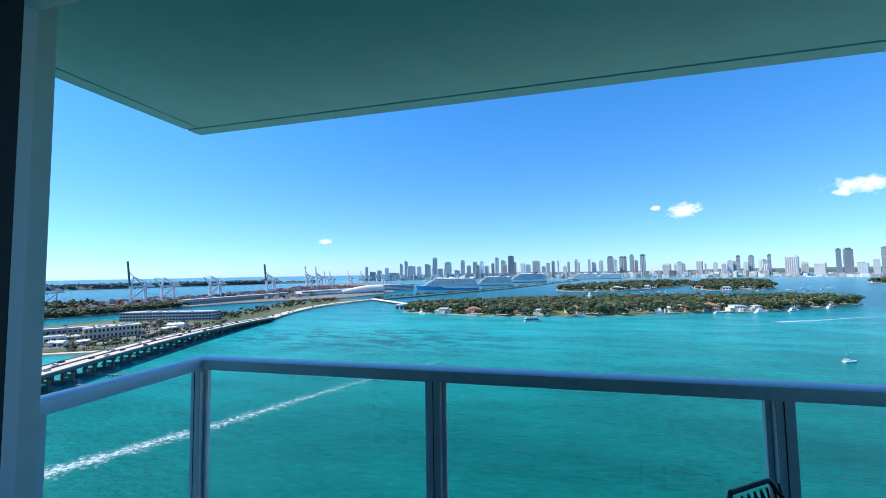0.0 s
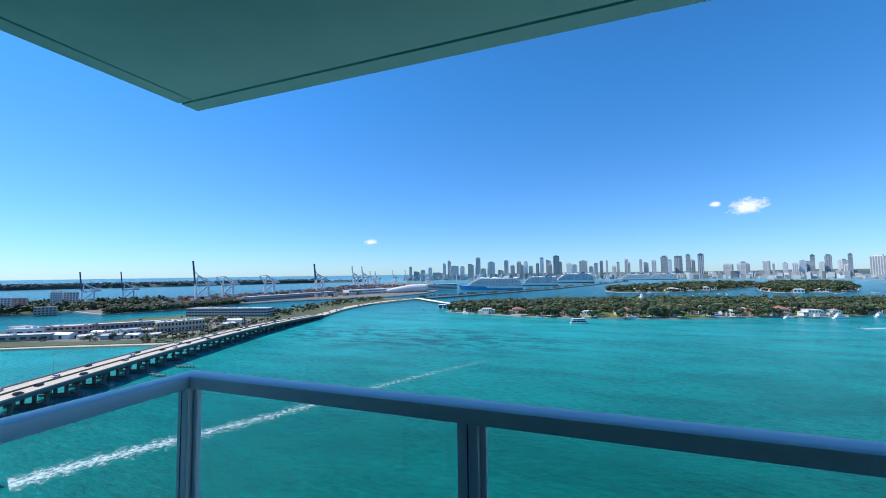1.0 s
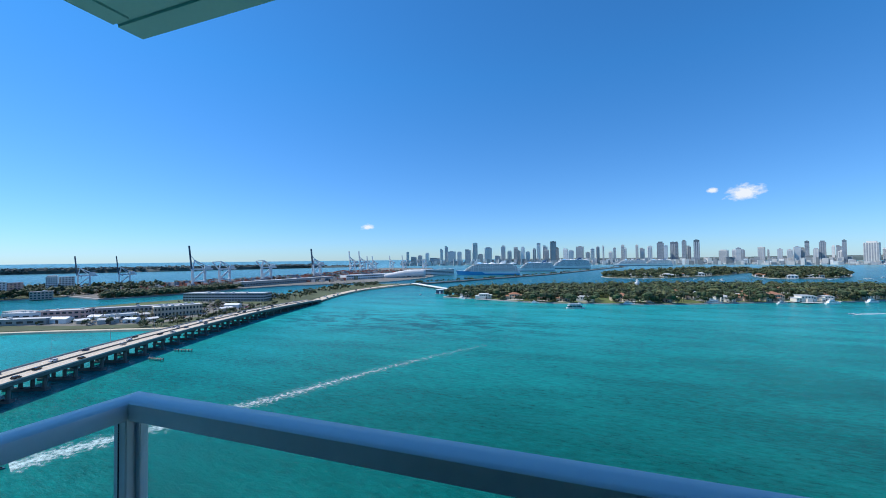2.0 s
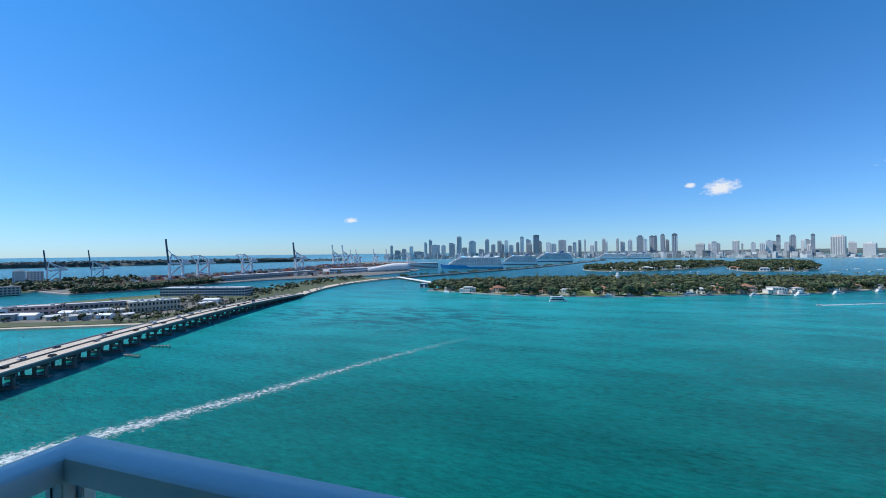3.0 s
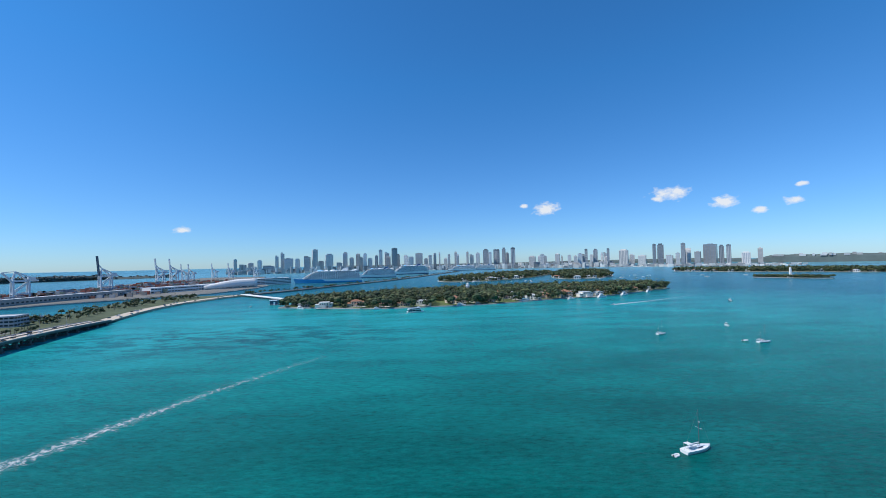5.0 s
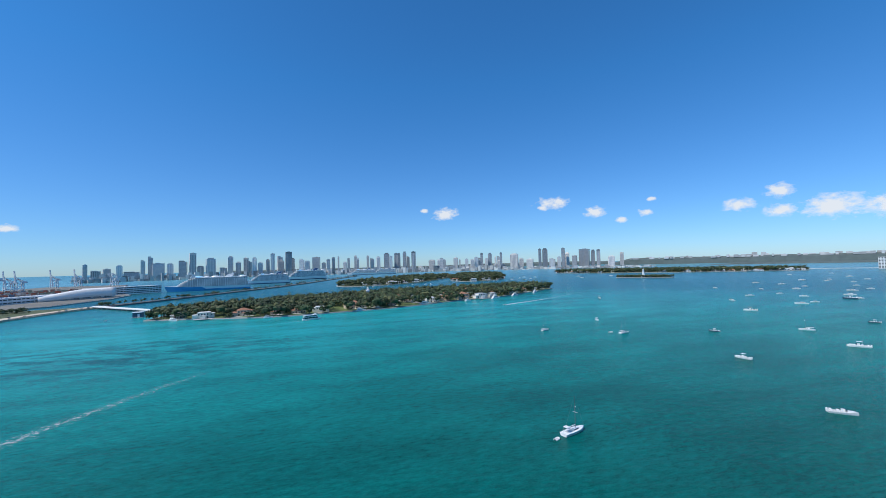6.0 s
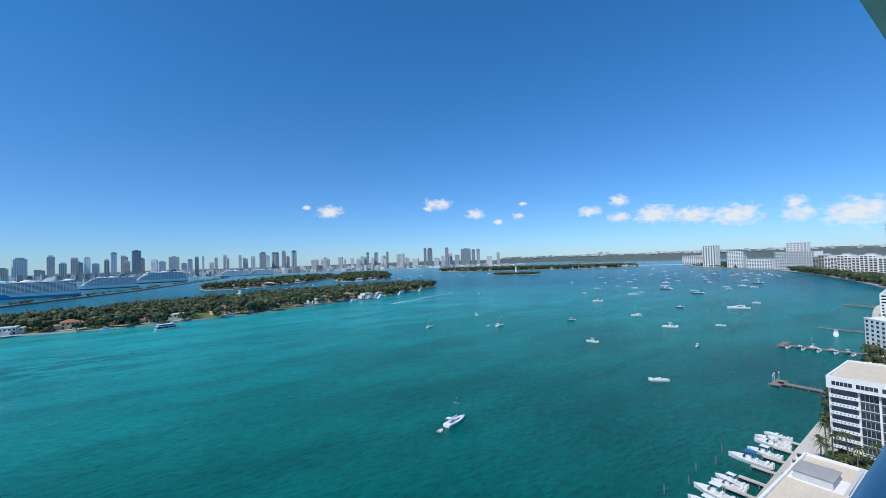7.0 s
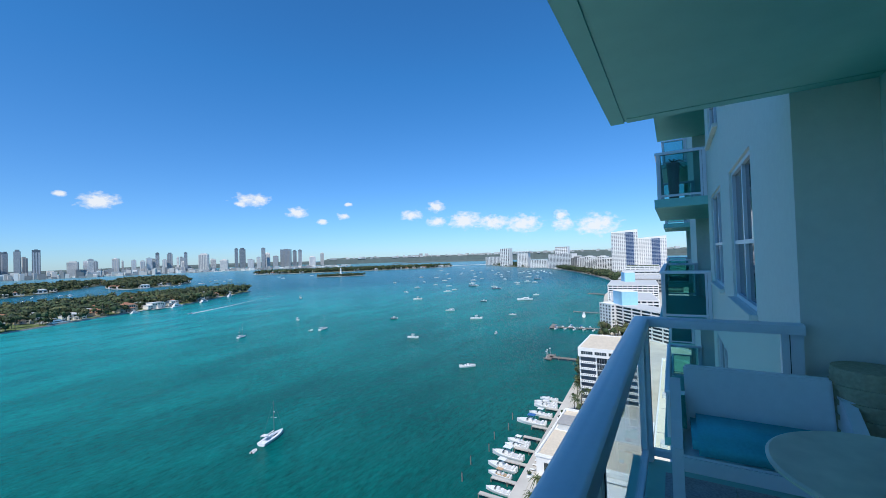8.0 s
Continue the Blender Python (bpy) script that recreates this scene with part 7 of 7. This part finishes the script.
def far_boat(label, mast=False):
    """A boat far off in the anchorage: hull, cabin, and a mast where it has one."""
    t = thing("sailboat" if mast else "motorboat", label, "boat", group="distant boats")
    part("hull", hull_shape(10, 2.9, 0.85), HULL_WHITE, t)
    part("cabin", Shape().box(-2.4, 1.8, -0.95, 0.95, 0.9, 1.75), HULL_WHITE, t, "", 0.1)
    part("window", Shape().box(-2.0, 1.85, -0.98, 0.98, 1.2, 1.5), WINDOW_DARK, t)
    if mast:
        part("mast", Shape().tube((0.6, 0, 1.1), (0.6, 0, 13), 0.1, 0.07, 5), MAST_GREY, t)
    return t


def cruiser(label, length=24.0):
    """A long, low express cruiser: raked hull, sleek deckhouse with a dark window line, radar arch."""
    t = thing("motor_cruiser", label, "boat", group="yachts")
    be, s = length * 0.21, length * 0.075
    part("hull", hull_shape(length, be, s, 0.45), HULL_WHITE, t)
    part("deckhouse", Shape().loft([[(-length * 0.30, -be * 0.4, s), (length * 0.30, -be * 0.12, s * 1.2), (length * 0.30, be * 0.12, s * 1.2), (-length * 0.30, be * 0.4, s)],
                                    [(-length * 0.24, -be * 0.3, s * 2.2), (length * 0.04, -be * 0.22, s * 2.2), (length * 0.04, be * 0.22, s * 2.2), (-length * 0.24, be * 0.3, s * 2.2)]]), HULL_WHITE, t)
    part("window", Shape().box(-length * 0.2, length * 0.06, -be * 0.37, be * 0.37, s * 1.45, s * 1.75), WINDOW_DARK, t)
    part("radar_arch", Shape().beam((-length * 0.26, -be * 0.36, s * 2.6), (-length * 0.26, be * 0.36, s * 2.6), 0.6, 0.25), HULL_WHITE, t)
    for y in (-be * 0.36, be * 0.36):
        part("arch_leg", Shape().beam((-length * 0.30, y, s), (-length * 0.26, y, s * 2.6), 0.5, 0.2), HULL_WHITE, t)
    return t


CONSOLE_GREY = mat("pale_cockpit_grey", (0.58, 0.58, 0.57), 0.7, grain=3, var=0.15)
MAST_GREY = mat("mast_alloy", (0.16, 0.17, 0.18), 0.45, 0.4, grain=3, var=0.1, bump=0)
FLEET = {"plain": motorboat("white open motorboat lying at anchor"), "white": motorboat("white motorboat with a hard top", "white"), "blue": motorboat("white motorboat with a blue canvas top", "blue", 12),
         "tan": motorboat("white pontoon boat with a tan sun top", "tan", 8), "dark": motorboat("dark hulled motorboat lying at anchor", "white", 9, True, STEEL_DARK), "sail": sailboat("white sailing yacht lying at anchor with bare mast"),
         "ketch": sailboat("white two-masted sailing yacht lying at anchor", 13, 15, 2), "yacht": yacht("white motor yacht lying at anchor"), "cruiser": cruiser("long low white motor cruiser lying at anchor"), "dinghy": dinghy("small white inflatable dinghy on the water"),
         "far": far_boat("small white motorboat in the distant anchorage"), "far_sail": far_boat("small white sailboat in the distant anchorage", True)}
used = set()


def moor(kind, x, y, head=0.0, size=1.0):
    m = pose(x, y, 0, 0, 0, head) @ Matrix.Scale(size, 4)
    if kind in used:
        copy_thing(FLEET[kind], m).matrix_world = m
    else:
        used.add(kind)
        FLEET[kind].matrix_world = m


rnd = random.Random(5)
# the anchorage
moor("sail", 100, 138.6, 16, 1.12)
moor("dinghy", 90, 135.5, 25, 0.9)
moor("plain", 219.5, 112.8, -48, 1.0)
for kind, x, y, hd, sz in [("ketch", 220, 350, 20, 0.85), ("white", 309, 383, 70, 0.95), ("ketch", 278, 305, 10, 1.0), ("dinghy", 268, 312, 10, 1.5), ("dark", 486, 594, 60, 1.6), ("white", 278, 196, 100, 1.0), ("dark", 320, 136, 10, 0.75), ("white", 385, 187, 118, 1.25),
                           ("dark", 355, 276, 120, 0.95), ("plain", 424, 160, 100, 0.8), ("sail", 432, 246, 115, 1.0), ("dark", 531, 245, 110, 1.0), ("tan", 529, 362, 125, 1.7),
                           ("cruiser", 565, 193, 112, 0.95), ("white", 634, 197, 100, 0.9)]:
    moor(kind, x, y, hd, sz)
MOORED = [(854, 659), (1087, 728), (889, 585), (1068, 656), (942, 552), (1026, 585), (1278, 735), (726, 497), (629, 458), (778, 445), (657, 379), (694, 384), (1271, 676), (1337, 705), (1266, 619), (1118, 542), (961, 472), (856, 424), (802, 387), (1404, 657)]
MOORED_NORTH = [(1029, 478), (1543, 763), (1535, 664), (1254, 528), (1372, 567), (1212, 494), (1105, 448), (1003, 398), (1421, 548), (885, 321), (1325, 467), (1388, 475), (1426, 470), (1101, 362), (930, 310), (907, 284), (1466, 464), (1358, 414), (1174, 359), (1585, 948)]
for x, y in MOORED + MOORED_NORTH:
    moor("far", x, y, math.degrees(math.atan2(y, x)) + rnd.choice((90, 90, 70, 110, 40)), rnd.uniform(1.0, 1.6))
for x, y in [(805, 498), (1780, 930), (779, 334), (842, 302), (1268, 413)]:
    moor("far_sail", x, y, math.degrees(math.atan2(y, x)) + rnd.uniform(70, 110), rnd.uniform(1.0, 1.3))
for x, y in [(726, 306), (784, 388), (1019, 312)]:
    moor("dark", x, y, math.degrees(math.atan2(y, x)) + 90, 1.9)
for x, y in [(745, 1418), (895, 1600), (930, 1560), (1032, 1364), (1100, 1480), (1218, 1411)]:
    moor("far", x, y, math.degrees(math.atan2(y, x)) + rnd.uniform(70, 110), 1.5)
# along the quay, bows to the bay
for kind, x, y, sz in [("plain", 108.5, 46.5, 0.8), ("tan", 116.5, 49.5, 0.95), ("white", 121, 50.5, 1.0), ("white", 128.5, 51.5, 1.12), ("white", 136, 51, 0.85), ("white", 139.5, 51.5, 0.85), ("blue", 157.5, 52.5, 0.98), ("white", 167, 51.5, 0.95),
                       ("white", 176.5, 52, 1.0), ("white", 180, 53, 1.0), ("plain", 186, 53, 0.8)]:
    moor(kind, x, y, 88 + rnd.uniform(-5, 5), sz)
for i in range(9):
    moor(rnd.choice(("white", "plain", "blue")), 359.5 + rnd.uniform(-1, 1) - (i % 2) * 2 + (i % 2) * 11, 62 + i * 4, 0 if i % 2 else 180, 0.75)
moor("sail", 371, 84, 180, 0.8)
moor("yacht", 436, 84, 10, 0.75)
for x, y in ((1330, 352), (1360, 372), (1400, 392), (1440, 402), (1300, 340), (1480, 425)):
    moor("far", x, y + 12, 30, 1.3)
# yachts and jetties at the villas
for x, y, sz, hd in ((62, 627, 0.9, 10), (92, 640, 0.8, 8), (178, 668, 1.3, 14), (265, 684, 0.8, 18), (330, 702, 1.2, 20), (-196, 640, 0.9, -40), (390, 735, 1.1, 25), (-70, 607, 0.7, 5), (470, 790, 1.0, 35)):
    moor("yacht", x, y, hd, sz)
    dock(x - 6 * sz, y + 4.2, x + 6 * sz, y + 4.8, 2.0, "narrow pale jetty at a villa shore", False)
for i in range(10):
    moor("far", 560 + rnd.uniform(-60, 280), 1380 + rnd.uniform(-40, 160), rnd.uniform(0, 40), 1.4)
for i in range(12):
    moor("far", 100 + rnd.uniform(-60, 330), 1250 + rnd.uniform(-40, 160), rnd.uniform(0, 40), 1.3)


def tour_boat():
    t = thing("tour_boat", "white two-decked sightseeing boat on the bay", "boat", pose(-10, 557, 0, 0, 0, 14))
    part("hull", hull_shape(24, 6.5, 1.9, 0.1), HULL_WHITE, t)
    part("lower_deck", Shape().box(-10.5, 7.5, -2.8, 2.8, 1.9, 4.0), WINDOW_DARK, t, "dark glazed lower saloon")
    part("upper_deck", Shape().box(-11, 8, -3.0, 3.0, 4.0, 4.6), HULL_WHITE, t)
    part("upper_saloon", Shape().box(-8, 6, -2.6, 2.6, 4.6, 6.0), WINDOW_DARK, t)
    part("top_deck", Shape().box(-10, 7, -3.0, 3.0, 6.0, 6.5), HULL_WHITE, t)
    part("wheelhouse", Shape().box(3, 6, -1.6, 1.6, 6.5, 8.0), HULL_WHITE, t)
    for x in (-10, -5, 0, 5, 7.4):
        for y in (-2.9, 2.9):
            part("deck_post", Shape().beam((x, y, 1.9), (x, y, 6.0), 0.2), HULL_WHITE, t)


tour_boat()
moor("plain", -296, 690, 100, 0.9)


# ---------------------------------------------------------------- wakes
def wake(name, points, w0, w1, label):
    """A foam ribbon lying on the water, narrow at the head and wide and broken at the tail."""
    me = bpy.data.meshes.new(name)
    pts = []
    for (ax, ay), (bx, by) in zip(points, points[1:]):
        for i in range(8):
            pts.append(Vector((ax + (bx - ax) * i / 8, ay + (by - ay) * i / 8)))
    pts.append(Vector(points[-1]))
    n = len(pts)
    vs, fs, uv = [], [], []
    for i, p in enumerate(pts):
        d = (pts[min(i + 1, n - 1)] - pts[max(i - 1, 0)]).normalized()
        q, u = Vector((-d.y, d.x)), i / (n - 1)
        w = (w0 + (w1 - w0) * u) * (1 + 0.2 * math.sin(i * 1.7))
        for k in range(5):
            a = k / 4
            vs.append((*(p + q * w * (a - 0.5)), 0.06))
            uv.append((a, u))
    for i in range(n - 1):
        for k in range(4):
            fs.append((i * 5 + k, i * 5 + k + 1, i * 5 + k + 6, i * 5 + k + 5))
    me.from_pydata(vs, [], fs)
    lay = me.uv_layers.new(name="UVMap")
    for loop in me.loops:
        lay.data[loop.index].uv = uv[loop.vertex_index]
    me.materials.append(FOAM)
    ob = new(name, me)
    return tagged(ob, label, "wake", kind="structure")


wake("wake", [(-184.5, 75), (-180, 88), (-172, 105), (-160, 130), (-146, 158), (-132, 193), (-117, 228), (-98, 265), (-74, 306)], 15.5, 25, "white foam wake trailing across the turquoise water")
wake("wake", [(292, 588), (330, 605), (371, 624), (420, 652), (471, 682), (560, 740)], 13, 20, "white foam wake behind a speeding boat")
wake("wake", [(-12, 552), (-30, 546), (-60, 540)], 2, 6, "thin foam wake behind the sightseeing boat")
moor("plain", 292, 587, 210, 0.8)

t = thing("jet_ski", "small dark jet ski at the head of the wake", "jet ski", pose(-185.4, 72.5, 0, 0, 0, 250))
part("hull", hull_shape(3.2, 1.2, 0.45), STEEL_DARK, t)
part("seat", Shape().box(-1.1, 0.3, -0.22, 0.22, 0.45, 0.85), RUBBER, t, "", 0.05)
part("handlebar", Shape().tube((0.45, -0.4, 1.05), (0.45, 0.4, 1.05), 0.04, 0.04, 6).tube((0.6, 0, 0.5), (0.45, 0, 1.05), 0.1, 0.07, 6), RUBBER, t)


# ---------------------------------------------------------------- furniture on the balcony
CHAIR_WHITE = mat("white_moulded_resin", (0.66, 0.68, 0.70), 0.5, grain=20, var=0.05)
CUSHION = mat("teal_cushion_fabric", (0.05, 0.40, 0.46), 0.9, grain=60, var=0.15, bump=0.3)
MARBLE = mat("pale_marble", (0.58, 0.55, 0.44), 0.3, grain=7, var=0.25, bump=0.02)
WIRE = mat("black_wire", (0.02, 0.02, 0.022), 0.45, 0.5, grain=20, var=0.1)
WICKER = mat("beige_woven_wicker", (0.36, 0.33, 0.22), 0.85, grain=45, var=0.25, bump=0.6)


def slab_box(x0, x1, y0, y1, z0, z1):
    return Shape().box(x0, x1, y0, y1, z0, z1)


chair = thing("armchair", "white moulded lounge armchair with a teal seat cushion", "armchair", pose(4.86, -0.625, FLOOR_Z))
part("backrest", Shape().loft([[(0.12, -0.36, 0.30), (0.17, -0.36, 0.30), (0.17, 0.36, 0.30), (0.12, 0.36, 0.30)], [(0.25, -0.37, 0.795), (0.30, -0.37, 0.795), (0.30, 0.37, 0.795), (0.25, 0.37, 0.795)]]), CHAIR_WHITE, chair, "", 0.012)
part("seat_base", slab_box(-0.26, 0.14, -0.40, 0.40, 0.32, 0.415), CHAIR_WHITE, chair, "", 0.012)
for y in (-0.42, 0.42):
    side = [(-0.30, 0.0), (-0.22, 0.0), (-0.20, 0.26), (-0.12, 0.33), (0.10, 0.33), (0.16, 0.26), (0.20, 0.0), (0.27, 0.0), (0.27, 0.70), (0.20, 0.69), (-0.06, 0.52), (-0.24, 0.44)]
    me = Shape().loft([[(a, y - 0.03, b) for a, b in side], [(a, y + 0.03, b) for a, b in side]])
    part("side_panel", me, CHAIR_WHITE, chair)
part("cushion", slab_box(-0.26, 0.13, -0.345, 0.345, 0.418, 0.535), CUSHION, chair, "teal fabric seat cushion", 0.03, True)

table = thing("side_table", "round table with a veined pale marble top", "table", pose(4.09, -0.932, FLOOR_Z))
rings = []
for r, z in ((0.380, 0.0), (0.402, 0.008), (0.404, 0.02), (0.392, 0.026)):
    rings.append([(r * math.cos(2 * math.pi * i / 64), r * math.sin(2 * math.pi * i / 64), 0.695 + z) for i in range(64)])
part("tabletop", Shape().loft(rings), MARBLE, table)
part("stem", Shape().tube((0, 0, 0.02), (0, 0, 0.695), 0.03, 0.03, 14), RAIL_PAINT, table, "", 0, True)
part("foot", Shape().tube((0, 0, 0), (0, 0, 0.02), 0.22, 0.21, 32), RAIL_PAINT, table)

pot = thing("wicker_basket", "tall beige woven wicker basket with a lid in the balcony corner", "basket", pose(5.185, -1.17, FLOOR_Z))
rings = []
for r, z in ((0.12, 0.0), (0.13, 0.01), (0.160, 0.40), (0.165, 0.80), (0.165, 0.815)):
    rings.append([(r * math.cos(2 * math.pi * i / 40), r * math.sin(2 * math.pi * i / 40), z) for i in range(40)])
part("body", Shape().loft(rings), WICKER, pot)
part("lid", Shape().tube((0, 0, 0.815), (0, 0, 0.86), 0.168, 0.160, 40), WICKER, pot)
for k in range(9):
    z = 0.06 + k * 0.085
    part("weave_band", Shape().tube((0, 0, z), (0, 0, z + 0.03), 0.136 + 0.045 * min(1, z / 0.5), 0.137 + 0.045 * min(1, (z + 0.03) / 0.5), 40), WICKER, pot)

wire = thing("wire_chair", "black wire chair with a lattice backrest by the railing", "chair", pose(2.985, -0.69, FLOOR_Z, 0, 0, 35))


def rod(pts, r):
    s = Shape()
    for a, b in zip(pts, pts[1:]):
        s.tube(a, b, r, r, 6)
    return s


back = [(-0.21, 0.20, 0.44), (-0.17, 0.28, 0.74), (-0.10, 0.30, 0.83), (0.10, 0.30, 0.83), (0.17, 0.28, 0.74), (0.21, 0.20, 0.44)]
part("back_frame", rod(back, 0.008), WIRE, wire)
for k in range(7):
    a = -0.18 + k * 0.06
    part("back_wire", Shape().tube((a, 0.21, 0.45), (a * 0.55 + 0.05, 0.297, 0.81), 0.004, 0.004, 5), WIRE, wire)
    part("back_wire", Shape().tube((a, 0.21, 0.45), (a * 0.55 - 0.05, 0.297, 0.81), 0.004, 0.004, 5), WIRE, wire)
part("seat_frame", rod([(-0.22, 0.20, 0.44), (-0.24, -0.20, 0.45), (0.24, -0.20, 0.45), (0.22, 0.20, 0.44), (-0.22, 0.20, 0.44)], 0.008), WIRE, wire)
for k in range(8):
    a = -0.2 + k * 0.057
    part("seat_wire", Shape().tube((a, -0.2, 0.45), (a, 0.2, 0.44), 0.004, 0.004, 5), WIRE, wire)
for x in (-0.2, 0.2):
    for y in (-0.18, 0.18):
        part("leg", Shape().tube((x, y, 0.445), (x * 1.2, y * 1.25, 0.0), 0.009, 0.009, 6), WIRE, wire)

# a planter with a plant on the neighbouring upper balcony
t = thing("potted_plant", "small spiky potted plant on a neighbouring balcony rail", "plant", pose(STACKS[0] + 0.35, -0.3, FLOOR_Z + STOREY))
part("pot", Shape().tube((0, 0, 0), (0, 0, 0.85), 0.10, 0.14, 12), TIMBER, t)
cr = Shape()
palm_fronds(cr, 0, 0, 0.88, 0.34, random.Random(4), 16, 0.6)
part("leaves", cr, PALM_LEAF, t)
